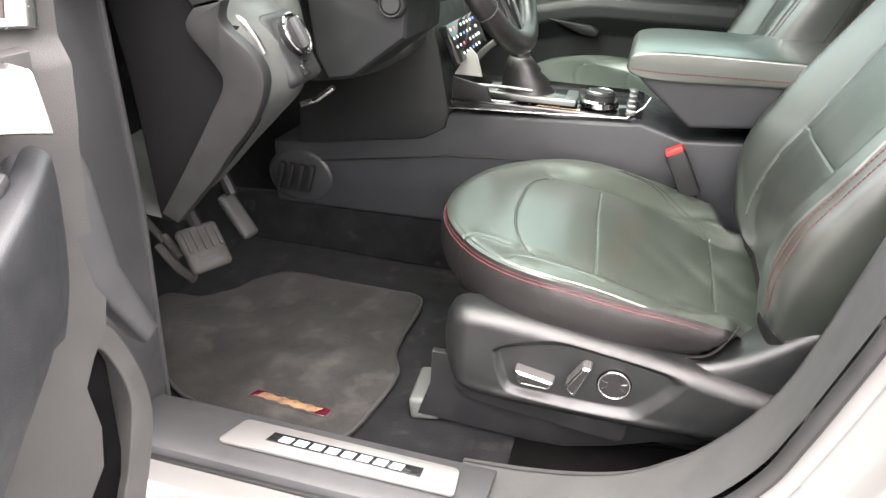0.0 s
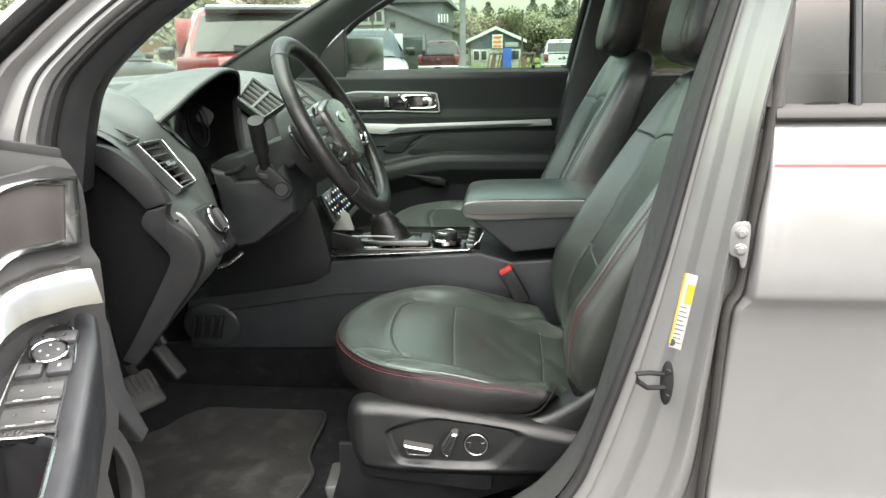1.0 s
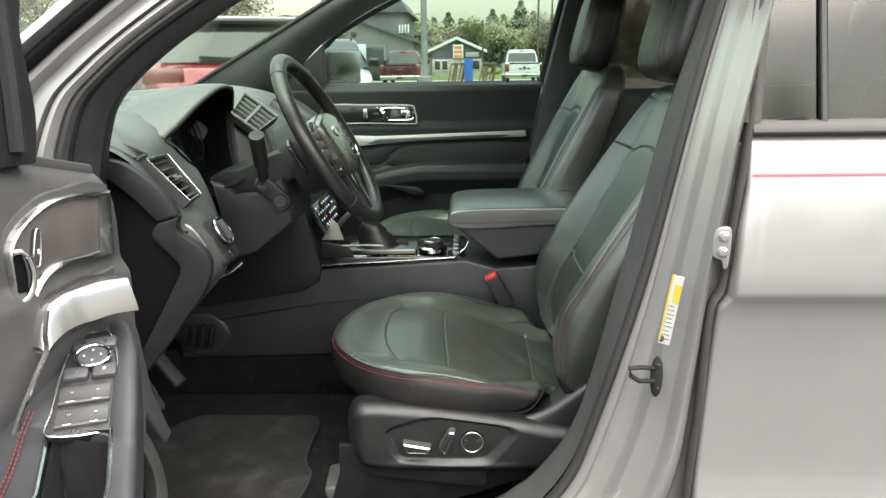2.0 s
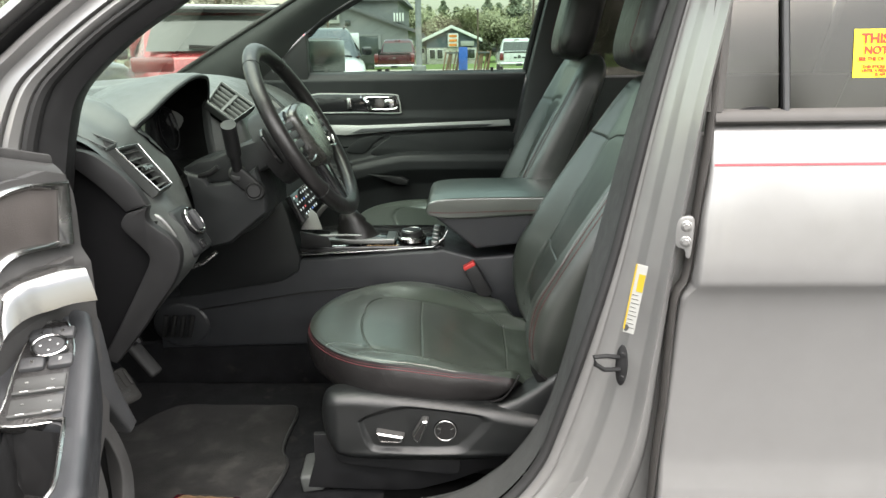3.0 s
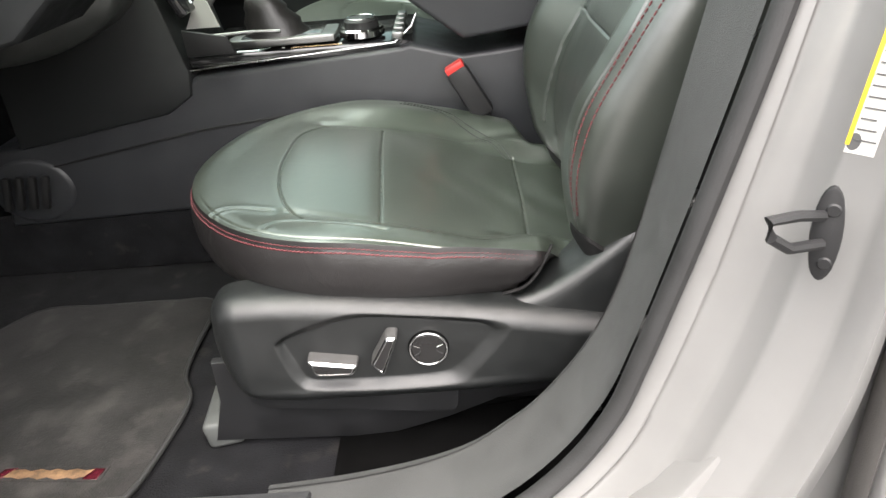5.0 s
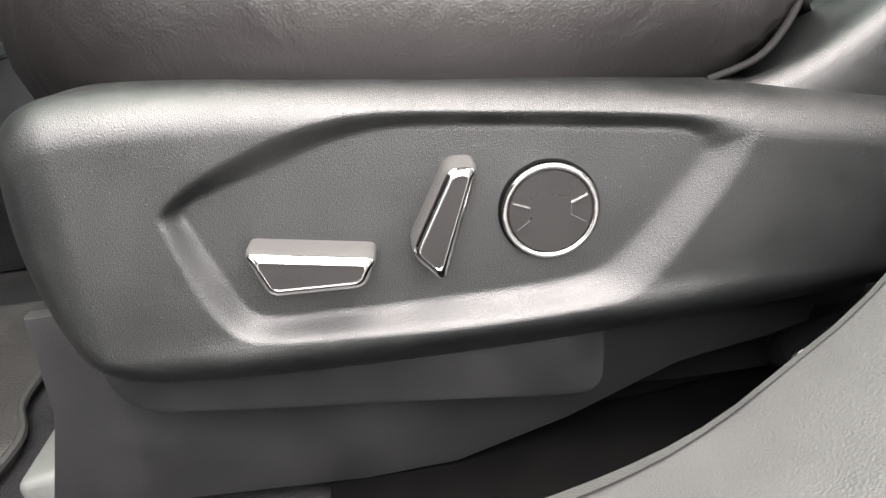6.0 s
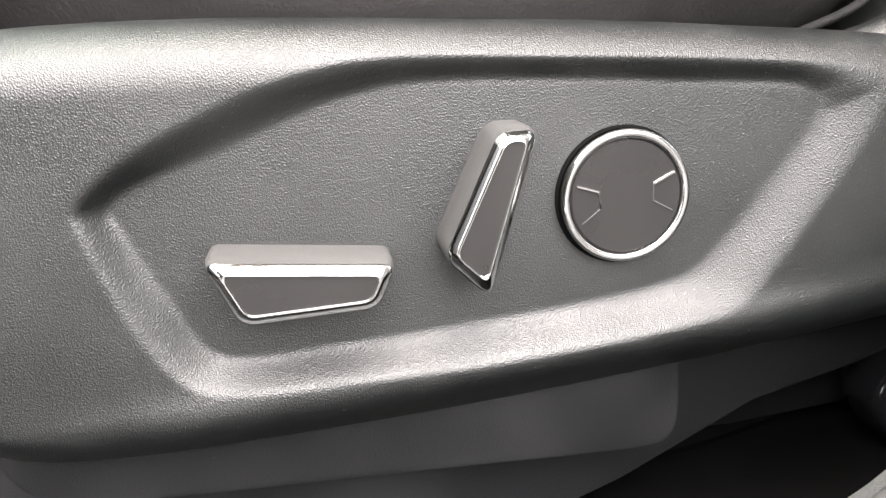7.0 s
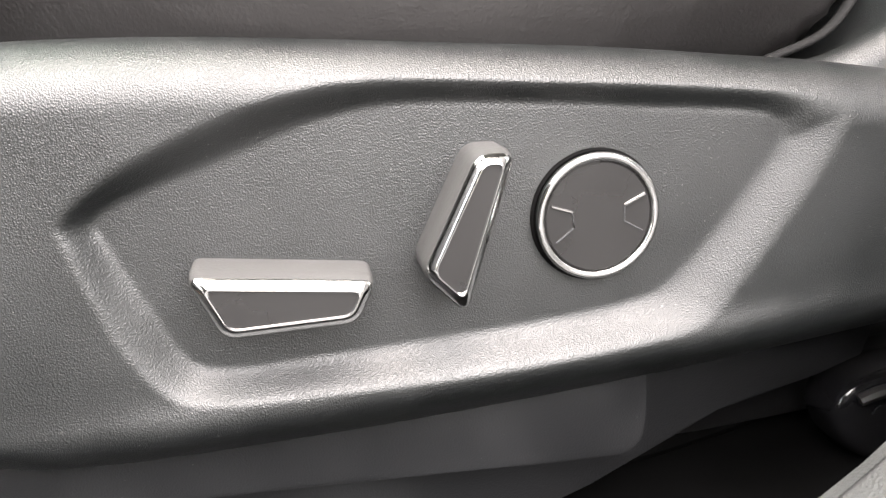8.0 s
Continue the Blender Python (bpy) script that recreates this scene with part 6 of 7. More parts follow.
part("tray_lip", tube(curve([(-0.085, 0.915, 0.862), (-0.062, 0.91, 0.890), (-0.045, 0.915, 0.905)], 5), 0.006, 8, flat=0.5), "grey", climate, "grey tray lip")
leaflet = solid("folded_leaflet", prism([(-0.115, 0.842), (-0.088, 0.893), (-0.074, 0.880), (-0.062, 0.842)], "y", 0.905, 0.909, 0.0005, 1), "paper", "white folded leaflet in the console tray", "leaflet")

# ---- steering wheel and column ----
wheel = thing("steering_wheel", (-0.03, 0.612, 1.10), "black leather steering wheel with satin spokes", "steering wheel")
WA, WC = np.array([0.874, 0.0, 0.486]), np.array([-0.026, 0.612, 1.112])
WU, WY = np.array([-0.486, 0.0, 0.874]), np.array([0.0, 1.0, 0.0])


def on_wheel(shape):
    """Wheel space: (across, up, towards the driver)."""
    return [tuple(WC + WY * p[0] + WU * p[1] + WA * p[2]) for p in shape[0]], shape[1]


R = 0.172
rimpath = [(R * math.sin(a), R * math.cos(a) * (0.985 if math.cos(a) < -0.6 else 1.0), 0) for a in np.linspace(0, 2 * math.pi, 96, endpoint=False)]
part("rim", on_wheel(sweep(rimpath, [(0.0142 * math.cos(a), 0.0168 * math.sin(a)) for a in np.linspace(0, 2 * math.pi, 18, endpoint=False)], side=(0, 0, 1), closed=True)), "vinyl", wheel, "black leather rim", 80)
for a0 in (0.62, 2.25, 4.03, 5.66):
    part("rim_seam", on_wheel(ring((R * math.sin(a0), R * math.cos(a0), 0), (math.cos(a0), -math.sin(a0), 0), 0.0165, 0.0008, 24, 5)), "matt", wheel)
part("airbag_cover", on_wheel(prism(curve([(-0.080, 0.034), (-0.05, 0.051), (0, 0.056), (0.05, 0.051), (0.080, 0.034), (0.072, -0.02), (0.045, -0.066), (0, -0.078), (-0.045, -0.066), (-0.072, -0.02)], 5, True), "z", -0.02, 0.020, 0.013, 4)), "hubleather", wheel, "domed black airbag cover")
oval = disc((0, 0.012, 0.0225), (0, 0, 1), 0.020, 0.004, 36, 0.002)
part("emblem", on_wheel(([(p[0] * 1.35, 0.012 + (p[1] - 0.012) * 0.62, p[2]) for p in oval[0]], oval[1])), "satin", wheel, "plain oval emblem")
for sgn in (-1, 1):
    part("spoke", on_wheel(prism(curve([(sgn * 0.07, 0.045), (sgn * 0.11, 0.035), (sgn * 0.165, 0.03), (sgn * 0.168, -0.02), (sgn * 0.12, -0.045), (sgn * 0.07, -0.035)], 4, True), "z", -0.014, 0.006, 0.005, 2)), "gloss", wheel, "glossy black side spoke")
    part("spoke_trim", on_wheel(tube(curve([(sgn * 0.075, -0.05, 0.008), (sgn * 0.12, -0.055, 0.008), (sgn * 0.155, -0.04, 0.006), (sgn * 0.164, -0.01, 0.004)], 6), 0.006, 8, flat=0.6)), "chrome", wheel, "bright spoke trim")
    for i in range(3):
        b = part("wheel_button", on_wheel(rbox(min(sgn * 0.092, sgn * 0.145), max(sgn * 0.092, sgn * 0.145), 0.012 - i * 0.018, 0.026 - i * 0.018, 0.002, 0.0095, 0.003)), "trim", wheel, "black steering wheel button")
        part("button_mark", on_wheel(rbox(min(sgn * 0.105, sgn * 0.112), max(sgn * 0.105, sgn * 0.112), 0.0165 - i * 0.018, 0.0205 - i * 0.018, 0.0094, 0.0099, 0)), "rocker", b)
part("lower_spoke", on_wheel(prism([(-0.035, -0.05), (0.035, -0.05), (0.026, -0.165), (-0.026, -0.165)], "z", -0.016, 0.004, 0.006, 2)), "gloss", wheel, "glossy black lower spoke")
part("hub", on_wheel(disc((0, 0, -0.012), (0, 0, 1), 0.062, 0.05, 32, 0.008)), "matt", wheel)
column = thing("steering_column", (-0.18, 0.612, 0.95), "charcoal steering column cover with stalk and button", "steering column")
LOWER = [(-0.245, 1.046), (-0.205, 1.036), (-0.198, 1.022), (-0.141, 1.026), (-0.105, 1.055), (-0.089, 1.000), (-0.090, 0.965), (-0.165, 0.905), (-0.205, 0.896), (-0.225, 0.93), (-0.235, 1.0)]
part("lower_cover", prism(LOWER, "y", 0.527, 0.70, 0.010, 3), "doorblack", column, "faceted charcoal lower cover", 30)
part("upper_cover", prism([(-0.250, 1.050), (-0.222, 1.066), (-0.192, 1.070), (-0.128, 1.098), (-0.085, 1.11), (-0.082, 1.05), (-0.141, 1.020), (-0.20, 1.018), (-0.245, 1.030)], "y", 0.540, 0.69, 0.012, 3), "doorblack", column, "charcoal upper cover", 30)
part("switch_plate", prism(curve([(-0.150, 1.050), (-0.135, 1.055), (-0.094, 1.018), (-0.092, 1.000), (-0.106, 0.994), (-0.150, 1.028)], 4, True), "y", 0.519, 0.535, 0.004, 3), "matt", column, "black plate of the column button")
part("tilt_lever", tube([(-0.215, 0.532, 1.036), (-0.190, 0.524, 1.044), (-0.175, 0.524, 1.055)], 0.005, 8), "matt", column)
part("clock_spring", disc(tuple(WC - WA * 0.03), tuple(WA), 0.075, 0.05, 36, 0.01), "matt", column, "black housing behind the wheel")
stalk_a, stalk_b = Vector((-0.140, 0.530, 1.045)), Vector((-0.131, 0.474, 1.126))
part("indicator_stalk", join(tube([stalk_a, stalk_a.lerp(stalk_b, 0.5), stalk_b], 0.010, 14), tube([stalk_a.lerp(stalk_b, 0.45), stalk_b.lerp(stalk_a, -0.15)], 0.0135, 18)), "matt", column, "black indicator stalk")
part("stalk_boot", disc((-0.140, 0.525, 1.046), (0.1, -0.75, 0.6), 0.017, 0.02, 24, 0.004), "rubber", column)
part("column_button", join(disc((-0.108, 0.514, 1.010), (0.2, -0.97, 0.1), 0.0135, 0.006, 28, 0.002), ring((-0.108, 0.5145, 1.010), (0.2, -0.97, 0.1), 0.0155, 0.0012, 28, 6)), "matt", column, "round black push button")
part("paddle", moved(prism(curve([(-0.02, -0.03), (0.012, -0.035), (0.02, 0.0), (0.012, 0.035), (-0.02, 0.03)], 3, True), "x", -0.003, 0.003, 0.001), pose(-0.075, 0.545, 1.09, 20, -28, 0)), "gloss", column, "black shift paddle")

# ---- pedals, footwell grille, floor mat ----
pedals = thing("brake_pedal", (-0.40, 0.50, 0.60), "black rubber-faced brake pedal", "pedal")
PM = pose(-0.408, 0.49, 0.618, 0, -40, -25)
pad = part("pedal_pad", moved(rbox(-0.008, 0.010, -0.036, 0.036, -0.040, 0.036, 0.010, 3), PM), "pedalrubber", pedals)
for k in range(5):
    part("rubber_rib", moved(rbox(0.009, 0.013, -0.030 + k * 0.0135, -0.023 + k * 0.0135, -0.008, 0.028, 0.0015), PM), "pedalrubber", pad)
part("pedal_arm", tube([(-0.40, 0.50, 0.60), (-0.46, 0.51, 0.70), (-0.50, 0.52, 0.86)], 0.011, 8), "matt", pedals)
part("pedal_print", moved(join(rbox(0.0095, 0.0108, -0.022, 0.012, -0.026, -0.021, 0), rbox(0.0095, 0.0108, -0.018, 0.016, -0.018, -0.013, 0)), PM), "rocker", pad, "small worn white print")
gas = thing("accelerator_pedal", (-0.40, 0.63, 0.58), "narrow black accelerator pedal", "pedal")
part("pedal_pad", moved(rbox(-0.006, 0.008, -0.015, 0.015, -0.040, 0.040, 0.007, 3), pose(-0.360, 0.520, 0.668, 14, -35, -30)), "rubber", gas)
part("pedal_arm", tube([(-0.37, 0.525, 0.70), (-0.42, 0.54, 0.78), (-0.46, 0.55, 0.88)], 0.010, 8), "matt", gas)
park = thing("parking_brake_pedal", (-0.42, 0.40, 0.64), "small black parking brake pedal", "pedal")
part("pedal_pad", join(tube([(-0.487, 0.50, 0.620), (-0.455, 0.496, 0.588)], 0.007, 8), tube([(-0.50, 0.50, 0.600), (-0.46, 0.495, 0.565), (-0.43, 0.49, 0.555)], 0.008, 8)), "pedalrubber", park)
part("pedal_arm", tube([(-0.49, 0.50, 0.61), (-0.53, 0.48, 0.68), (-0.56, 0.46, 0.80)], 0.008, 8), "steel", park)

floor_mat = thing("floor_mat", (-0.28, 0.5, 0.44), "dusty black carpet floor mat with a worn badge", "floor mat")
MAT = curve([(-0.112, 0.735), (-0.106, 0.60), (-0.100, 0.545), (-0.078, 0.49), (-0.085, 0.40), (-0.098, 0.335), (-0.12, 0.325), (-0.25, 0.325), (-0.36, 0.335), (-0.46, 0.41), (-0.56, 0.53), (-0.56, 0.59), (-0.50, 0.60), (-0.455, 0.65), (-0.435, 0.70), (-0.39, 0.748), (-0.30, 0.748), (-0.18, 0.748)], 5, True)
part("carpet_sheet", prism(MAT, "z", 0.4385, 0.450, 0.003), "mat", floor_mat)
part("mat_binding", tube([(x, y, 0.447) for x, y in MAT], 0.0036, 8, closed=True), "rubber", floor_mat, "black bound edge")
badge = part("badge", prism([(-0.272, 0.361), (-0.262, 0.383), (-0.135, 0.376), (-0.138, 0.352)], "z", 0.449, 0.4518, 0.001), "mat", floor_mat, "worn gold and red woven badge")
gold = [(-0.258, 0.366), (-0.250, 0.377), (-0.236, 0.3765), (-0.228, 0.373), (-0.216, 0.3755), (-0.205, 0.372), (-0.196, 0.3745), (-0.184, 0.3705), (-0.172, 0.3725), (-0.160, 0.369), (-0.150, 0.370), (-0.158, 0.360), (-0.170, 0.3565), (-0.180, 0.3595), (-0.192, 0.3575), (-0.204, 0.362), (-0.214, 0.3595), (-0.226, 0.364), (-0.238, 0.362), (-0.248, 0.3655)]
part("badge_bar", prism(gold, "z", 0.4512, 0.4528, 0.0003), "badgeink", badge, "worn gold print")
part("badge_bar", prism([(-0.268, 0.363), (-0.262, 0.379), (-0.246, 0.380), (-0.256, 0.366)], "z", 0.4512, 0.4526, 0.0003), "maroon", badge, "red print")
part("badge_bar", prism([(-0.160, 0.3555), (-0.152, 0.372), (-0.138, 0.370), (-0.142, 0.3535)], "z", 0.4512, 0.4526, 0.0003), "maroon", badge, "red print")
cover = solid("rail_end_cap", moved(rbox(-0.022, 0.022, -0.045, 0.045, -0.018, 0.018, 0.006, 3), pose(-0.012, 0.452, 0.458, 0, -8, 4)), "capgrey", "grey plastic seat rail end cap on the carpet", "end cap")
part("kick_carpet", prism([(-0.62, 0.44), (-0.10, 0.44), (0.40, 0.44), (0.40, 0.565), (-0.11, 0.564), (-0.40, 0.557), (-0.62, 0.54)], "y", 0.888, 0.92, 0.006), "carpet", car_body, "black tunnel carpet")

# ---- centre console ----
def off(points, k=1.03):
    return [(0.293 + (x - 0.293) * k, 1.255 + (z - 1.255) * k) for x, z in points]


console = thing("centre_console", (0.1, 0.97, 0.44), "black centre console with bright trim", "console")
part("console_side", prism(off([(-0.46, 0.56), (-0.10, 0.57), (0.60, 0.575), (0.60, 0.80), (0.44, 0.80), (0.31, 0.79), (0.232, 0.812), (0.216, 0.808), (-0.10, 0.787), (-0.15, 0.742), (-0.363, 0.703), (-0.46, 0.69)]), "y", 0.88, 1.12, 0.008, 3), "consoleplastic", console, "charcoal console side")
part("side_groove", tube([(-0.42, 0.8795, 0.637), (-0.11, 0.8795, 0.689), (0.09, 0.8795, 0.706)], 0.0022, 6), "matt", console)
part("console_top", prism([(-0.115, 0.886), (0.215, 0.886), (0.235, 0.90), (0.235, 1.10), (0.215, 1.115), (-0.115, 1.115)], "z", 0.785, 0.804, 0.005), "gloss", console, "glossy black console top")
part("bright_edge", tube([(-0.115, 0.883, 0.783), (0.208, 0.883, 0.802), (0.235, 0.886, 0.824), (0.244, 0.89, 0.842)], 0.0016, 8), "satin", console, "bright console edge")
part("inlay", prism([(-0.108, 0.888), (-0.01, 0.888), (0.004, 0.896), (0.012, 0.905), (-0.108, 0.905)], "z", 0.803, 0.8065, 0.001), "brushed", console, "metal inlay")
for k in range(6):
    part("gear_mark", rbox(0.03 + k * 0.018, 0.034 + k * 0.018, 0.896, 0.901, 0.8035, 0.8048, 0), "amber" if 1 < k < 5 else "white", console)
# a glint on the glossy top, laid on as an amber sliver
part("inlay_glint", prism([(0.045, 0.892), (0.125, 0.892), (0.118, 0.896), (0.05, 0.896)], "z", 0.8035, 0.8050, 0.0003), "amber", console)
gate = part("gear_gate", prism(curve([(-0.04, 0.885), (0.10, 0.885), (0.115, 0.90), (0.115, 0.955), (0.10, 0.97), (-0.04, 0.97), (-0.05, 0.93)], 3, True), "z", 0.810, 0.822, 0.003), "steel", console, "satin gear lever surround")
part("gate_field", rbox(-0.03, 0.095, 0.895, 0.96, 0.820, 0.8235, 0.001), "gloss", gate)
lever = thing("gear_lever", (0.02, 0.925, 0.82), "black leather gear lever with a pleated boot", "gear lever")
part("boot", grid([[(cx + r * math.cos(a), 0.925 + r * 0.8 * math.sin(a), z) for a in np.linspace(0, 2 * math.pi, 20, endpoint=False)] for cx, r, z in ((0.022, 0.052, 0.822), (0.018, 0.044, 0.836), (0.017, 0.045, 0.843), (0.010, 0.033, 0.858), (0.009, 0.034, 0.864), (0.004, 0.024, 0.878), (0.003, 0.020, 0.884))], around=True, caps=True), "vinyl", lever, "pleated black leather boot", 80)
part("grip", tube([(0.010, 0.925, 0.866), (-0.004, 0.925, 0.90), (-0.018, 0.925, 0.94), (-0.026, 0.925, 0.965)], 0.017, 14), "vinyl", lever, "black leather grip")
dial = thing("terrain_dial", (0.155, 0.925, 0.82), "round black rotary dial with a bright ring", "dial")
part("dial_base", disc((0.155, 0.925, 0.822), (0, 0, 1), 0.036, 0.012, 40, 0.003), "chrome", dial, "bright ring base")
part("dial_knob", disc((0.155, 0.925, 0.836), (0, 0, 1), 0.027, 0.016, 40, 0.004), "matt", dial)
part("dial_ring", ring((0.155, 0.925, 0.8355), (0, 0, 1), 0.0225, 0.0016, 36, 6), "satin", dial, "bright ring on the knob")
for k in range(5):
    part("console_button", rbox(0.205, 0.222, 0.87 + k * 0.04, 0.895 + k * 0.04, 0.810, 0.820, 0.003), "steel", console, "satin console button")
part("cup_rail", tube([(-0.10, 0.86, 0.836), (0.0, 0.862, 0.838), (0.04, 0.862, 0.836)], 0.003, 8), "steel", console)
part("tray_wall", prism([(-0.105, 0.81), (-0.03, 0.81), (-0.04, 0.836), (-0.105, 0.85)], "y", 0.853, 0.860, 0.002), "matt", console)
armrest = thing("padded_storage_box", (0.33, 0.97, 0.80), "black leather padded storage box lid between the seats", "storage box")
part("bin", prism([(0.205, 0.892), (0.25, 0.855), (0.312, 0.806), (0.44, 0.82), (0.58, 0.825), (0.58, 0.905), (0.22, 0.905)], "y", 0.846, 1.10, 0.008, 3), "consoleplastic", armrest, "charcoal armrest bin")
pad_line = curve([(0.197, 0.897), (0.198, 0.912), (0.215, 0.925), (0.28, 0.931), (0.44, 0.932), (0.58, 0.93), (0.59, 0.91), (0.58, 0.893), (0.42, 0.889), (0.27, 0.882), (0.215, 0.886)], 4, True)
part("pad", prism(pad_line, "y", 0.835, 1.11, 0.014, 4), "leather", armrest, "black leather pad")
part("stitching", dashes([(x, 0.8342, z - 0.004) for x, z in [(0.205, 0.902), (0.25, 0.9), (0.35, 0.903), (0.45, 0.905), (0.57, 0.906)]], 0.005, 0.002, 0.0009), "darkthread", armrest)

# ---- far front door ----
far_door = thing("passenger_door", (0.1, 1.80, 0.45), "black passenger door lining with silver strip", "car door")


def far_depth(x, z):
    y = np.interp(z, [0.5, 0.70, 0.80, 0.83, 0.855, 0.885, 0.905, 0.915, 0.985, 1.03, 1.06, 1.12, 1.165, 1.186, 1.192], [1.80, 1.80, 1.795, 1.775, 1.758, 1.757, 1.765, 1.80, 1.81, 1.80, 1.805, 1.80, 1.797, 1.81, 1.84])
    slope = 0.06 * smooth(0.1, -0.25, x)
    y2 = np.interp(z + slope * 0.9, [0.5, 0.70, 0.80, 0.83, 0.855, 0.885, 0.905, 0.915, 0.985, 1.03, 1.06, 1.12, 1.165, 1.186, 1.192], [1.80, 1.80, 1.795, 1.775, 1.758, 1.757, 1.765, 1.80, 1.81, 1.80, 1.805, 1.80, 1.797, 1.81, 1.84])
    return np.where(z < 0.93, y2, y)


zs, xs = np.linspace(0.5, 1.192, 140), np.linspace(-0.45, 0.50, 60)
x2, z2 = np.meshgrid(xs, zs)
lim = 0.462 + 0.04 * (z2 - 1.0) / 0.19
x2 = -0.45 + (x2 + 0.45) / 0.95 * (lim + 0.45)
part("door_lining", grid(np.stack([x2, far_depth(x2, z2), z2], -1)), "doorblack", far_door, "black moulded door lining", 50)
fb = part("handle_bezel", prism(curve([(-0.26, 1.062), (-0.26, 1.115), (-0.1, 1.117), (0.035, 1.114), (0.052, 1.10), (0.058, 1.06), (0.045, 1.052), (-0.1, 1.056)], 3, True), "y", 1.793, 1.81, 0.003), "gloss", far_door, "glossy handle panel")
# chrome frame: its sky reflection is put into a pale satin colour
part("bezel_frame", tube(curve([(-0.26, 1.794, 1.060), (-0.26, 1.794, 1.116), (-0.1, 1.794, 1.118), (0.036, 1.794, 1.115), (0.054, 1.794, 1.10), (0.060, 1.794, 1.06), (0.046, 1.794, 1.051), (-0.1, 1.794, 1.055)], 4, True), 0.0024, 6, closed=True), "palesatin", fb, "bright frame")
part("door_handle", join(tube(curve([(-0.075, 1.79, 1.108), (-0.06, 1.775, 1.10), (-0.05, 1.77, 1.085), (-0.045, 1.785, 1.066)], 5), 0.008, 8), tube(curve([(-0.07, 1.79, 1.106), (0.0, 1.785, 1.107), (0.04, 1.788, 1.10), (0.046, 1.79, 1.068), (-0.04, 1.79, 1.064)], 5), 0.004, 8), rbox(0.005, 0.04, 1.782, 1.795, 1.07, 1.10, 0.004)), "chrome", far_door, "chrome inner door handle")
part("lock_switch", join(rbox(-0.128, -0.112, 1.785, 1.797, 1.068, 1.105, 0.003)), "satin", far_door, "lock switch")
part("metal_strip", prism([(-0.22, 0.982), (-0.14, 0.975), (-0.08, 0.980), (0.10, 0.992), (0.30, 0.998), (0.448, 1.003), (0.443, 1.024), (0.30, 1.019), (0.10, 1.013), (-0.08, 1.008), (-0.13, 1.010), (-0.22, 1.012)], "y", 1.787, 1.81, 0.003), "palesatin", far_door, "satin silver strip")
part("strip_inset", prism([(-0.12, 0.982), (-0.06, 0.985), (0.36, 1.0025), (0.39, 1.010), (0.30, 1.010), (-0.08, 0.998)], "y", 1.7845, 1.79, 0.001), "trim", far_door)
part("insert_panel", prism(curve([(-0.05, 0.905), (-0.02, 0.94), (0.02, 0.965), (0.06, 0.975), (0.44, 0.985), (0.44, 0.915), (0.08, 0.90)], 3, True), "y", 1.797, 1.815, 0.005, 3), "doorblack", far_door, "raised black insert")
part("insert_panel", prism(curve([(-0.14, 0.915), (-0.11, 0.95), (-0.07, 0.968), (0.0, 0.972), (-0.04, 0.945), (-0.075, 0.908)], 3, True), "y", 1.799, 1.815, 0.005, 3), "doorblack", far_door)
part("grip_cup", prism([(-0.06, 0.84), (0.06, 0.83), (0.085, 0.815), (0.08, 0.80), (0.04, 0.803), (-0.03, 0.83)], "y", 1.75, 1.80, 0.006, 2), "matt", far_door, "black grip recess")
part("window", grid([[(x, 1.862, z) for x in (-0.27, 0.58)] for z in (1.17, 1.60)]), "sideglass", far_door, "green-tinted side window")
part("window_seal", tube([(-0.26, 1.85, 1.188), (0.50, 1.85, 1.189)], 0.006, 8), "rubber", far_door)
part("lock_pin", join(tube([(0.383, 1.838, 1.170), (0.383, 1.838, 1.198)], 0.0042, 8), disc((0.383, 1.838, 1.204), (0, 0, 1), 0.006, 0.008, 12)), "matt", far_door, "black lock pin")
part("window_frame", join(tube(curve([(-0.268, 1.85, 1.18), (-0.262, 1.85, 1.325), (-0.06, 1.83, 1.45), (0.20, 1.80, 1.56)], 5), 0.014, 8), tube(curve([(0.503, 1.85, 1.18), (0.535, 1.84, 1.33), (0.575, 1.82, 1.49), (0.60, 1.80, 1.60)], 5), 0.014, 8)), "matt", far_door, "black window frame")
mirror = thing("passenger_door_mirror", (-0.24, 2.05, 1.18), "black folding door mirror with grey glass", "mirror")
part("mirror_shell", moved(rbox(-0.03, 0.06, -0.085, 0.085, -0.068, 0.068, 0.028, 4), pose(-0.265, 2.06, 1.248, 0, 0, -55)), "gloss", mirror, "black mirror shell")
part("mirror_glass", moved(rbox(0.0585, 0.0625, -0.074, 0.074, -0.057, 0.057, 0.002), pose(-0.265, 2.06, 1.248, 0, 0, -55)), "mirror", mirror, "grey reflecting glass")
part("mirror_foot", rbox(-0.30, -0.22, 1.90, 2.03, 1.17, 1.20, 0.01), "matt", mirror)

grille = thing("footwell_vent", (-0.42, 0.88, 0.60), "black footwell air vent with upright slats", "air vent")
part("vent_bulge", grid([[(-0.425 + r * 1.25 * math.cos(a), 0.90 - d, 0.605 + r * math.sin(a)) for a in np.linspace(0, 2 * math.pi, 28, endpoint=False)] for r, d in ((0.058, 0.018), (0.056, 0.022), (0.050, 0.0245), (0.03, 0.0255))], around=True, caps=True), "consoleplastic", grille, "rounded black housing", 60)
for k in range(4):
    part("slat", moved(rbox(-0.006, 0.006, -0.008, 0.004, -0.03, 0.03, 0.003), pose(-0.462 + k * 0.022, 0.866, 0.607, 0, 14, 0)), "matt", grille)


# ---- outside: the lot, parked vehicles, buildings, trees ----
def flat(x0, x1, y0, y1, z, n=2):
    return grid([[(x, y, z) for x in np.linspace(x0, x1, n)] for y in np.linspace(y0, y1, n)])


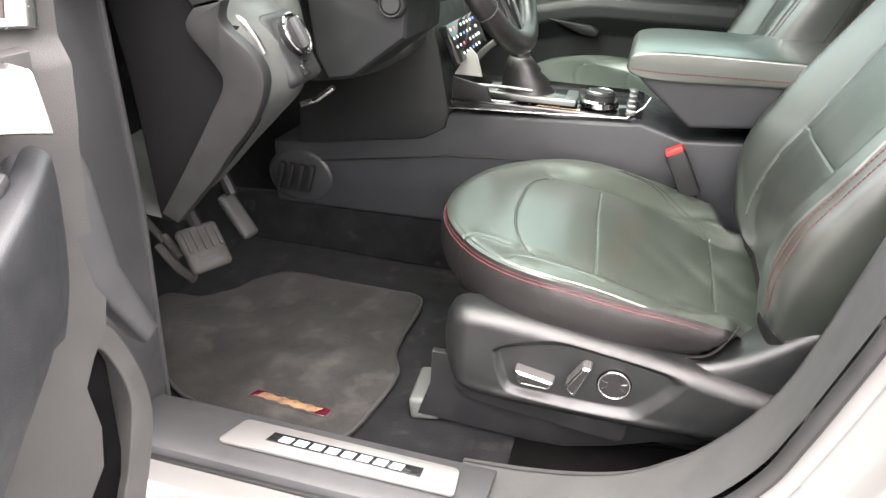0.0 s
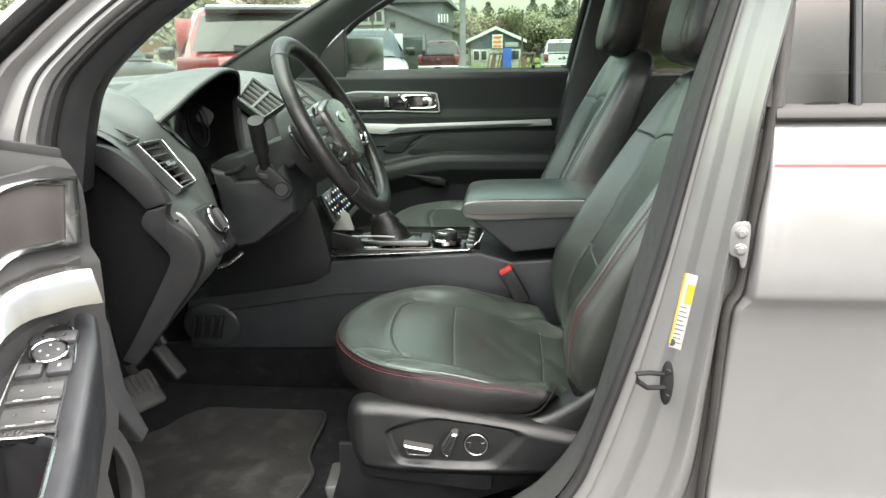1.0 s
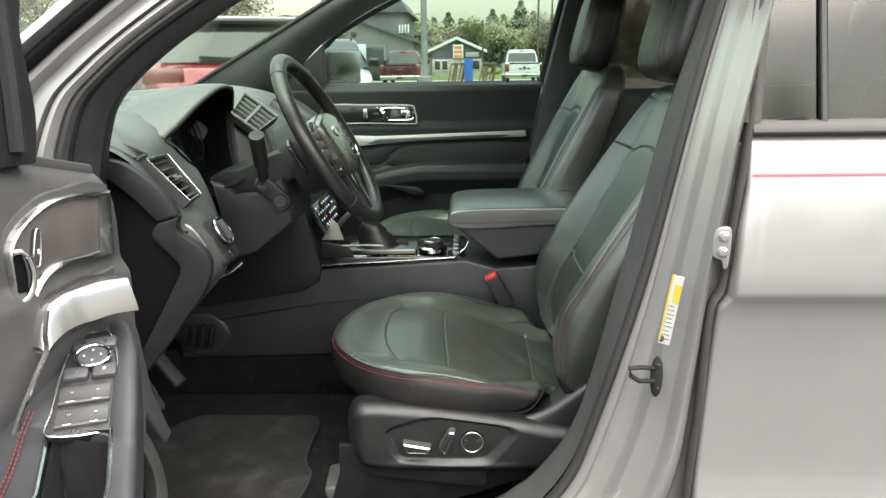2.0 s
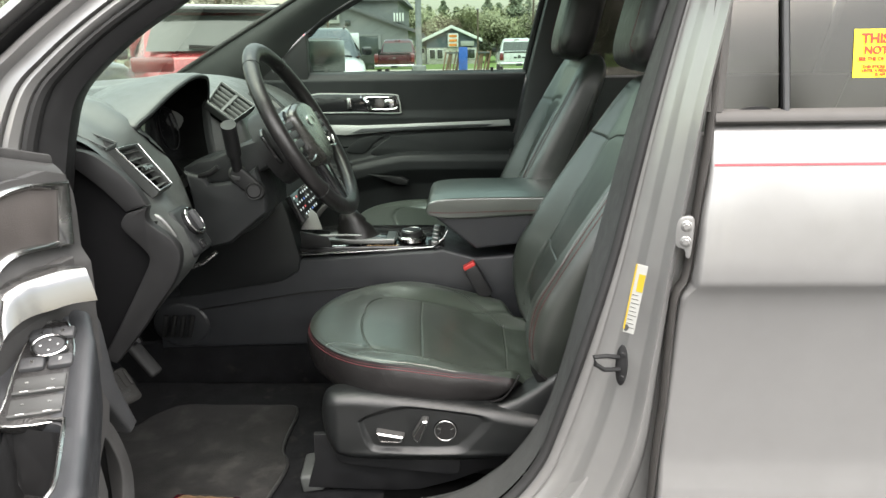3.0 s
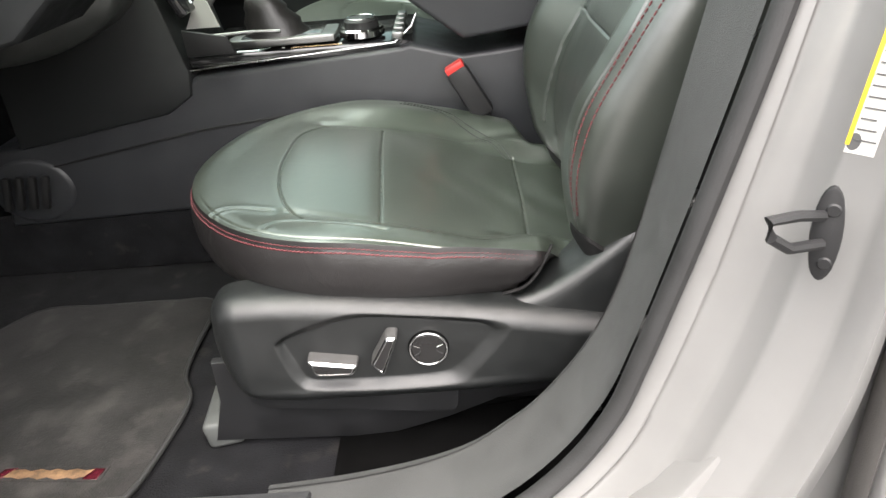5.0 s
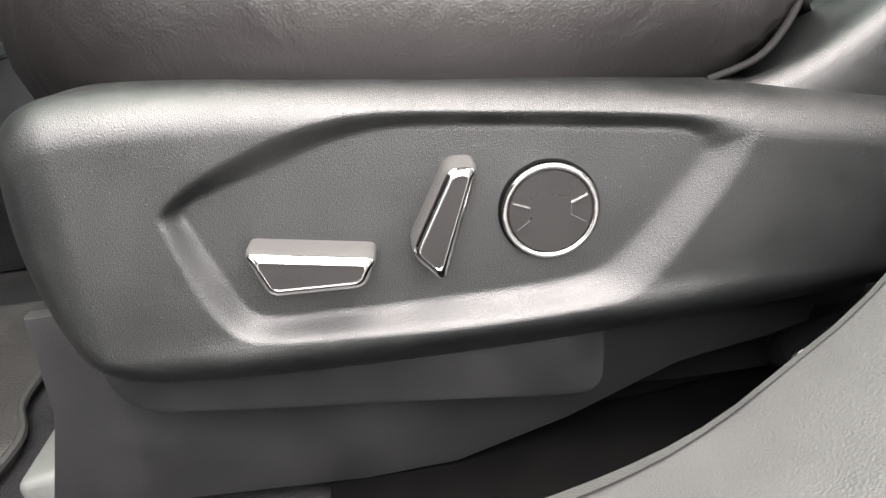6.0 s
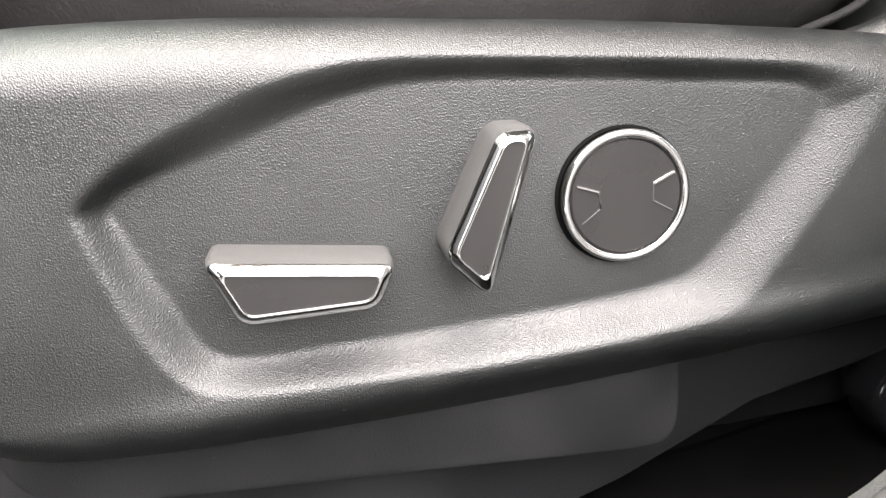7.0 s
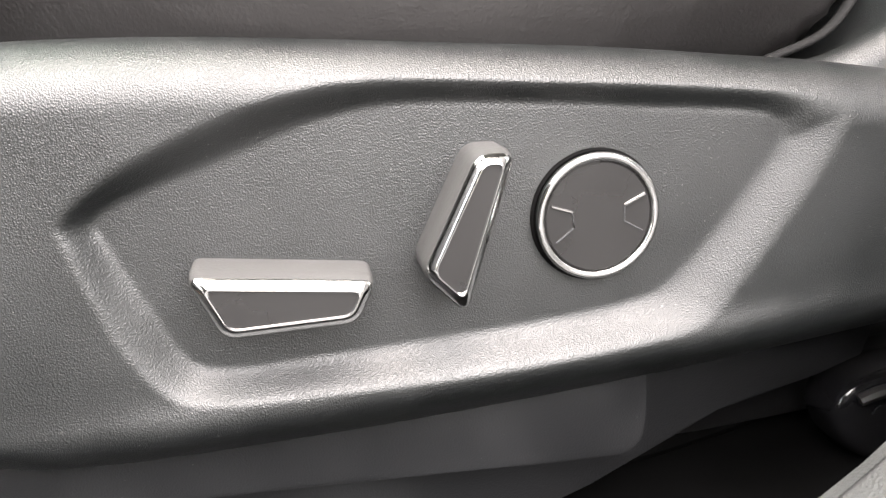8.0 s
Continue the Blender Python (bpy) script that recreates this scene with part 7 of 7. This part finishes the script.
solid("ground", flat(-400, 400, -400, 400, 0.0), "asphalt", "grey asphalt car park reaching far away", "ground", "structure")
solid("grass_verge", flat(-60, 60, 29.0, 37.5, 0.02), "grass", "green grass verge beside the lot", "grass", "structure")
solid("road", flat(-120, 120, 37.6, 56, 0.015), "gravel", "pale gravel road behind the verge", "road", "structure")
solid("far_lawn", flat(-200, 200, 56.1, 260, 0.02), "grass", "rough green lawn beyond the road", "grass", "structure")


def wheel_part(car, m, x, y, r=0.36):
    side = -1 if y < 0 else 1
    t = part("wheel", moved(join(tube([(x + r * 0.80 * math.cos(a), y, r + r * 0.80 * math.sin(a)) for a in np.linspace(0, 2 * math.pi, 28, endpoint=False)], r * 0.21, 8, closed=True)), m), "rubber", car, "black tyre")
    part("rim", moved(disc((x, y + side * 0.06, r), (0, side, 0), r * 0.66, 0.10, 24, 0.01), m), "satin", t, "alloy rim")


def suv(name, m, paint, label, cab=""):
    """A parked estate-bodied car, its rear at local x = 0 facing -x, length along +x."""
    car = thing(name, tuple(m.translation), label, "car", "parked vehicles")
    rows = []
    for x, half, z0, z1 in ((0.0, 0.84, 0.45, 1.22), (0.06, 0.93, 0.36, 1.27), (0.5, 0.97, 0.34, 1.28), (1.5, 0.98, 0.34, 1.26), (2.9, 0.98, 0.34, 1.22), (3.3, 0.97, 0.34, 1.20), (4.2, 0.93, 0.36, 1.12), (4.75, 0.82, 0.42, 0.95), (4.85, 0.70, 0.50, 0.80)):
        rows.append([(x, half * math.copysign(abs(math.cos(a)) ** 0.35, math.cos(a)), (z0 + z1) / 2 + (z1 - z0) / 2 * math.copysign(abs(math.sin(a)) ** 0.4, math.sin(a))) for a in np.linspace(0, 2 * math.pi, 40, endpoint=False)])
    body = part("body", moved(grid(rows, around=True, caps=True), m), paint, car, "", 50)
    rows = []
    for x, h0, h1, z1 in ((0.10, 0.88, 0.74, 1.24), (0.26, 0.89, 0.70, 1.64), (0.40, 0.89, 0.69, 1.72), (1.2, 0.90, 0.70, 1.78), (2.0, 0.90, 0.70, 1.77), (2.45, 0.90, 0.70, 1.70), (3.25, 0.90, 0.76, 1.22)):
        rows.append([(x, y, z) for y, z in ((-h0, 1.2), (-h0 * 0.5 - h1 * 0.5, 1.2 + (z1 - 1.2) * 0.55), (-h1, z1 - 0.05), (-h1 + 0.08, z1), (h1 - 0.08, z1), (h1, z1 - 0.05), (h0 * 0.5 + h1 * 0.5, 1.2 + (z1 - 1.2) * 0.55), (h0, 1.2))])
    part("roof_and_pillars", moved(grid(rows), m), cab or paint, car, "", 40)
    part("rear_window", moved(grid([[(0.07 + 0.16 * s + 0.03 * (y / 0.8) ** 2, y, 1.30 + 0.34 * s) for y in np.linspace(-0.80 + 0.12 * s, 0.80 - 0.12 * s, 12)] for s in np.linspace(0, 1, 6)]), m), "darkglass", car, "dark rear window")
    part("spoiler", moved(rbox(0.14, 0.5, -0.64, 0.64, 1.665, 1.72, 0.02), m), "gloss", car, "black spoiler")
    part("roof_edge", moved(rbox(0.25, 0.5, -0.62, 0.62, 1.722, 1.745, 0.01), m), "whitepaint" if paint == "redpaint" else paint, car)
    part("wiper", moved(tube([(0.05, 0.05, 1.33), (0.06, 0.40, 1.345)], 0.014, 6), m), "matt", car)
    for s in (-1, 1):
        part("tail_lamp", moved(rbox(-0.01, 0.22, min(s * 0.55, s * 0.95), max(s * 0.55, s * 0.95), 1.10, 1.25, 0.03), m), "lamp", car, "red tail lamp")
        part("side_window", moved(grid([[(x, s * (0.892 - 0.20 * t), 1.29 + 0.36 * t) for x in np.linspace(0.55 + 0.05 * t, 2.95 - 0.65 * t, 6)] for t in (0, 0.5, 1)]), m), "darkglass", car, "dark side window")
        for x in (1.3, 2.15):
            part("window_post", moved(rbox(x - 0.03, x + 0.03, min(s * 0.70, s * 0.90), max(s * 0.70, s * 0.90), 1.25, 1.66, 0.01), m), paint, car)
        part("door_mirror", moved(rbox(2.72, 2.86, min(s * 0.92, s * 1.12), max(s * 0.92, s * 1.12), 1.22, 1.38, 0.04, 3), m), "gloss", car, "black door mirror")
        part("roof_bar", moved(tube([(0.6, s * 0.6, 1.77), (1.4, s * 0.61, 1.80), (2.2, s * 0.6, 1.77)], 0.018, 6), m), "matt", car)
        part("headlamp", moved(rbox(4.45, 4.80, min(s * 0.5, s * 0.86), max(s * 0.5, s * 0.86), 0.72, 0.84, 0.03), m), "satin", car, "headlamp")
    part("bumper", moved(rbox(-0.06, 0.25, -0.92, 0.92, 0.38, 0.62, 0.05, 3), m), "matt", car, "black bumper")
    part("number_plate", moved(rbox(-0.02, 0.01, -0.16, 0.16, 0.90, 1.02, 0.004), m), "white", car, "plain plate")
    part("emblem", moved(disc((-0.005, 0, 1.18), (-1, 0, 0), 0.06, 0.02, 20), m), "chrome", car)
    for x in (0.85, 3.75):
        for s in (-1, 1):
            wheel_part(car, m, x, s * 0.90)
    return car


def pickup(name, m, paint, label):
    """A pickup truck seen from behind, tailgate at local x = 0."""
    car = thing(name, tuple(m.translation), label, "pickup truck", "parked vehicles")
    part("cargo_bed", moved(rbox(0.05, 1.9, -0.98, 0.98, 0.62, 1.22, 0.05, 3), m), paint, car, "")
    tail = part("tailgate", moved(rbox(-0.02, 0.06, -0.78, 0.78, 0.72, 1.22, 0.03, 3), m), paint, car, "ribbed tailgate")
    part("tailgate_top", moved(rbox(-0.04, 0.07, -0.78, 0.78, 1.17, 1.24, 0.02), m), "matt", tail)
    part("badge", moved(disc((-0.03, 0, 0.98), (-1, 0, 0), 0.09, 0.02, 6), m), "chrome", tail, "plain badge")
    for k in range(3):
        part("letter_bar", moved(rbox(-0.032, -0.018, -0.30 + k * 0.21, -0.14 + k * 0.21, 0.90, 0.98, 0.004), m), "ink" if paint == "whitepaint" else "maroon", tail, "plain bar in place of a name")
    rows = []
    for x, h0, h1, z1 in ((1.85, 0.92, 0.72, 1.24), (2.0, 0.92, 0.70, 1.84), (2.2, 0.92, 0.70, 1.92), (3.3, 0.92, 0.70, 1.92), (3.7, 0.92, 0.72, 1.80), (4.35, 0.92, 0.78, 1.25)):
        rows.append([(x, y, z) for y, z in ((-h0, 1.1), (-(h0 + h1) / 2, 1.1 + (z1 - 1.1) * 0.55), (-h1, z1 - 0.06), (-h1 + 0.1, z1), (h1 - 0.1, z1), (h1, z1 - 0.06), ((h0 + h1) / 2, 1.1 + (z1 - 1.1) * 0.55), (h0, 1.1))])
    part("cab", moved(grid(rows), m), paint, car, "", 40)
    part("lower_cab", moved(rbox(1.9, 5.7, -0.98, 0.98, 0.55, 1.22, 0.08, 3), m), paint, car)
    part("rear_window", moved(grid([[(1.86 + 0.13 * s - 0.02, y, 1.28 + 0.46 * s) for y in (-0.76 + 0.06 * s, 0, 0.76 - 0.06 * s)] for s in (0, 1)]), m), "darkglass", car, "dark rear window")
    part("brake_lamp", moved(rbox(1.96, 2.0, -0.15, 0.15, 1.82, 1.86, 0.005), m), "lamp", car)
    for s in (-1, 1):
        part("tail_lamp", moved(rbox(-0.01, 0.12, min(s * 0.79, s * 0.99), max(s * 0.79, s * 0.99), 0.80, 1.18, 0.03), m), "lamp", car, "red tail lamp")
        part("door_mirror", moved(rbox(3.9, 4.1, min(s * 0.98, s * 1.24), max(s * 0.98, s * 1.24), 1.22, 1.46, 0.04), m), "matt", car)
        part("side_window", moved(grid([[(x, s * (0.915 - 0.19 * t), 1.24 + 0.50 * t) for x in np.linspace(2.05, 4.1 - 0.5 * t, 4)] for t in (0, 1)]), m), "darkglass", car)
    part("bumper", moved(rbox(-0.14, 0.06, -0.98, 0.98, 0.50, 0.70, 0.04, 3), m), "chrome", car, "chrome rear bumper")
    part("number_plate", moved(rbox(-0.155, -0.12, -0.16, 0.16, 0.54, 0.66, 0.004), m), "ink", car, "plain dark plate")
    for x in (1.0, 4.75):
        for s in (-1, 1):
            wheel_part(car, m, x, s * 0.86, 0.40)
    return car


suv("red_suv", pose(-2.0, 6.6, 0, 0, 0, 115), "redpaint", "red parked car with a wide dark rear window")
suv("white_suv", pose(-3.15, 16.8, 0, 0, 0, -80), "whitepaint", "white parked car with dark windows and a dark roof", "darkpaint")
suv("white_estate_car", pose(-6.9, 9.3, 0, 0, 0, 115), "whitepaint", "white parked car further along the row")
suv("grey_car", pose(-10.5, 16.0, 0, 0, 0, 85), "darkpaint", "dark grey parked car in the distance")
pickup("maroon_pickup", pose(-3.15, 36.0, 0, 0, 0, 90), "maroon", "maroon pickup truck with a chrome bumper")
pickup("white_pickup", pose(3.05, 38.0, 0, 0, 0, 90), "whitepaint", "white pickup truck with red lamps")

pole = thing("lamp_pole", (-1.58, 30.0, 0), "grey steel lamp pole on a concrete foot", "lamp pole")
part("shaft", tube([(-1.58, 30, 0.5), (-1.58, 30, 9)], 0.125, 12), "concrete", pole)
part("foot", disc((-1.58, 30, 0.75), (0, 0, 1), 0.28, 0.75, 20, 0.03), "concrete", pole)
for x, y, h in ((5.5, 58, 10.0), (7.4, 66, 11), (1.34, 62, 4.6), (-13, 40, 9), (-9.2, 52, 9)):
    post = thing("utility_pole", (x, y, 0), "thin weathered utility pole", "pole", "poles")
    part("shaft", tube([(x, y, 0), (x, y, h * 0.5), (x, y, h)], 0.075, 8), "bark", post)
    part("cap", disc((x, y, h + 0.05), (0, 0, 1), 0.13, 0.08, 8, 0.02), "concrete", post)

box = thing("blue_cabinet", (0.30, 34.0, 0.0), "tall bright blue steel cabinet on the grass", "cabinet")
part("case", rbox(0.0, 0.40, 33.8, 34.2, 0.1, 1.46, 0.03), "bluebox", box)
part("plinth", rbox(-0.02, 0.42, 33.78, 34.22, 0.0, 0.12, 0.01), "concrete", box)
for x0 in (-0.45, 0.98):
    stand = thing("plank_stand", (x0, 34.0, 0.0), "leaning bundle of weathered brown planks", "timber", "timber stands")
    for k in range(7):
        dx = x0 - 0.35 + k * 0.11
        part("plank", moved(rbox(-0.035, 0.035, -0.02, 0.02, 0, 1.28 + 0.06 * math.sin(k * 2.1), 0.004), pose(dx, 34.0 + 0.03 * k, 0.0, 0, 10 + 3 * math.sin(k * 1.7), 0)), "plank", stand)
    part("top_cap", rbox(x0 - 0.12, x0 + 0.45, 33.95, 34.2, 1.18, 1.26, 0.01), "darkroof", stand)


def gable_house(name, cx, cy, w, d, eave, ridge, wall, roof, label):
    h = thing(name, (cx, cy, 0), label, "building")
    part("wall", prism([(cx - w / 2, 0), (cx + w / 2, 0), (cx + w / 2, eave), (cx, ridge), (cx - w / 2, eave)], "y", cy, cy + d, 0.0), wall, h)
    for s in (-1, 1):
        part("roof", prism([(cx + s * (w / 2 + 0.5), eave - 0.32), (cx + s * (w / 2 + 0.5), eave - 0.10), (cx, ridge + 0.26), (cx, ridge + 0.02)], "y", cy - 0.4, cy + d + 0.4, 0.01), roof, h)
        part("bargeboard", prism([(cx + s * (w / 2 + 0.52), eave - 0.34), (cx + s * (w / 2 + 0.52), eave - 0.02), (cx, ridge + 0.34), (cx, ridge + 0.02)], "y", cy - 0.5, cy - 0.4, 0.01), "whitetrim", h, "white bargeboard")
    return h


shop = gable_house("small_shop", -0.95, 70, 5.4, 12, 2.6, 3.65, "bluewall", "darkroof", "small dark blue gabled shop with white trim")
part("stone_front", rbox(-3.6, 1.7, 69.8, 70.0, 0, 1.7, 0.02), "stonewall", shop, "pale stone lower front")
sb = part("sign_board", rbox(-1.35, -0.25, 69.6, 69.9, 1.75, 3.15, 0.02), "whitetrim", shop, "pale sign board")
for k in range(3):
    part("sign_bar", rbox(-1.2, -0.4, 69.55, 69.6, 1.85 + k * 0.45, 2.1 + k * 0.45, 0), "orange", sb, "orange plain bar")
for x in (-3.0, -2.2, 0.6, 1.2):
    wn = part("window", rbox(x - 0.28, x + 0.28, 69.70, 69.79, 0.6, 1.5, 0.01), "darkglass", shop, "dark window")
    part("window_frame", rbox(x - 0.34, x + 0.34, 69.74, 69.84, 0.52, 1.58, 0.01), "whitetrim", wn)
part("banner", rbox(0.0, 1.4, 69.6, 69.75, 1.85, 2.35, 0.01), "paper", shop, "white banner")
part("low_wing", rbox(-7.2, -3.7, 70.5, 78, 0, 2.0, 0.02), "stonewall", shop)
shop.location = (-1.12, 80.0, 0.0)
part("low_roof", prism([(-7.5, 1.9), (-3.5, 1.9), (-3.7, 2.9), (-7.0, 2.9)], "y", 70.2, 78, 0.02), "darkroof", shop)

barn = thing("grey_workshop", (-9, 58, 0), "large grey workshop with a sloping roof", "building")
part("wall", prism([(-14, 0), (-4.1, 0), (-4.1, 3.0), (-9, 4.7), (-14, 4.7)], "y", 58, 72, 0.0), "siding", barn)
part("roof", prism([(-3.6, 2.75), (-3.6, 3.0), (-8.9, 4.95), (-14.2, 4.95), (-14.2, 4.7), (-9, 4.7)], "y", 57.5, 73, 0.01), "darkroof", barn)
part("upper_storey", rbox(-9.2, -5.0, 60, 72, 3.6, 5.3, 0.02), "siding", barn)
part("upper_roof", prism([(-9.8, 5.2), (-4.5, 5.2), (-5.4, 6.4), (-9.2, 6.4)], "y", 59.5, 72.5, 0.02), "darkroof", barn)
# the wall is closed: a dark panel carries the shade of the doorway
door = part("vehicle_door", rbox(-8.0, -6.4, 57.9, 58.02, 0, 2.5, 0.01), "darkglass", barn, "dark panel standing in for the unlit open vehicle door")
part("door_frame", join(rbox(-8.2, -8.0, 57.85, 58.02, 0, 2.7, 0.01), rbox(-6.4, -6.2, 57.85, 58.02, 0, 2.7, 0.01), rbox(-8.0, -6.4, 57.85, 58.02, 2.5, 2.7, 0.01)), "siding", door)
part("sign", rbox(-12.4, -9.3, 57.7, 57.95, 3.5, 4.7, 0.02), "paper", barn, "pale sign with dark bars")
for k in range(5):
    part("sign_bar", rbox(-12.1 + k * 0.55, -11.7 + k * 0.55, 57.66, 57.7, 3.75, 4.45, 0), "ink", barn)
for k in range(4):
    part("baluster", rbox(-5.1 + k * 0.22, -5.0 + k * 0.22, 57.2, 57.35, 3.55, 4.15, 0.01), "whitetrim", barn)
part("side_window", rbox(-8.9, -8.5, 57.9, 58.02, 3.3, 3.7, 0.01), "darkglass", barn)
low = thing("brown_building", (-40, 60, 0), "long low brown building in the distance", "building")
part("wall", rbox(-60, -26, 60, 70, 0, 3.4, 0.02), "plank", low)
part("roof", prism([(-61, 3.3), (-25, 3.3), (-27, 4.9), (-59, 4.9)], "y", 59, 71, 0.02), "darkroof", low)


def crown(kind, seed, h):
    """Leaf or needle clumps round the limbs, as many small tilted blades."""
    rnd = random.Random(seed)
    v, f = [], []
    n = 5600 if kind != "twig" else 2600
    for _ in range(n):
        if kind == "pine":
            t = rnd.random() ** 0.8
            z = h * (0.14 + 0.86 * t)
            tier = 0.75 + 0.25 * math.sin(t * 38 + 3 * math.sin(seed))
            r = h * 0.30 * (1.04 - t) ** 0.75 * tier * math.sqrt(rnd.random()) * (0.8 + 0.4 * rnd.random())
            a = rnd.random() * 6.283
            c = (r * math.cos(a), r * math.sin(a), z - r * 0.25)
            s = h * 0.019 * (0.6 + rnd.random())
        else:
            k = rnd.randrange(9)
            ck = ((k * 2.4) % 6.283, 0.55 + 0.08 * (k % 5))
            cc = (h * 0.22 * math.cos(ck[0]) * (0.4 + 0.6 * ((k * 7) % 5) / 4), h * 0.22 * math.sin(ck[0]), h * ck[1])
            d = [rnd.gauss(0, 0.09 * h) for _ in range(3)]
            c = (cc[0] + d[0], cc[1] + d[1], cc[2] + d[2] * 0.8)
            s = h * (0.020 if kind != "twig" else 0.035) * (0.5 + rnd.random())
        u = Vector((rnd.gauss(0, 1), rnd.gauss(0, 1), rnd.gauss(0, 1))).normalized()
        w = u.orthogonal().normalized() * s * (1.0 if kind != "twig" else 0.10)
        u = u * s
        k = len(v)
        c = Vector(c)
        v += [tuple(c - u), tuple(c + w), tuple(c + u), tuple(c - w)]
        f.append((k, k + 1, k + 2, k + 3))
    return v, f


TREES = {}


def tree(kind, x, y, h, seed, label):
    key = (kind, seed)
    if key not in TREES:
        t = thing("tree", (0, 0, 0), label, "tree", "trees")
        part("trunk", grid([[(r * math.cos(a) + 0.05 * math.sin(z), r * math.sin(a), z) for a in np.linspace(0, 6.283, 9)[:-1]] for r, z in ((0.28, 0), (0.22, 1.5), (0.17, 4), (0.10, 7), (0.03, 9.5))], around=True, caps=True), "bark", t)
        if kind != "pine":
            for k in range(9):
                a = k * 2.4
                part("limb", tube([(0, 0, 2.2 + 0.5 * k), (0.9 * math.cos(a), 0.9 * math.sin(a), 3.6 + 0.5 * k), (1.9 * math.cos(a), 1.9 * math.sin(a), 5.2 + 0.42 * k)], 0.07, 6), "bark", t)
        part("crown", crown(kind, seed, 10.0), {"pine": "pine", "bud": "budding", "twig": "twig"}[kind], t)
        t.scale = (h / 10,) * 3
        t.location = (x, y, 0)
        TREES[key] = t
        return
    m = pose(x, y, 0, 0, 0, (x * 37 + y * 11) % 360)
    c = copy_thing(TREES[key], m)
    c.scale = (h / 10,) * 3


rnd = random.Random(7)
for k in range(17):
    x = 8.5 + k * 2.4 + rnd.uniform(-0.8, 0.8)
    tree("pine", x - 2, 92 + rnd.uniform(-6, 12), rnd.uniform(6.4, 9.0), k % 3, "tall dark pine tree in a distant row")
for k in range(9):
    tree("pine", -9 + k * 2.0 + rnd.uniform(-0.6, 0.6), 100 + rnd.uniform(-4, 12), rnd.uniform(6.2, 8.4), k % 3, "tall dark pine tree in a distant row")
for k in range(9):
    tree("bud", -6 + k * 1.9 + rnd.uniform(-0.6, 0.6), 88 + rnd.uniform(-4, 5), rnd.uniform(4.6, 6.6), 10 + k % 2, "budding yellow-green tree in a distant row")
for k in range(6):
    tree("twig", 9 + k * 3.2, 84 + rnd.uniform(-4, 4), rnd.uniform(6.5, 8.8), 20 + k % 2, "bare grey-brown tree in a distant row")
for x, y, h, kind, seed in ((-21, 48, 10, "pine", 0), (-22.5, 70, 11, "twig", 20), (-26, 60, 9, "bud", 10), (-33, 50, 10, "pine", 1), (-38, 66, 11, "twig", 21), (-29, 46, 8, "twig", 20)):
    tree(kind, x, y, h, seed, "tree near the lot's edge")
# unseen row added behind the camera; it only shows mirrored in glass and paint
for k in range(22):
    tree("pine", -58 + k * 5.4, -30 + rnd.uniform(-3, 3), rnd.uniform(8, 11), k % 3, "tall dark pine tree in a distant row")
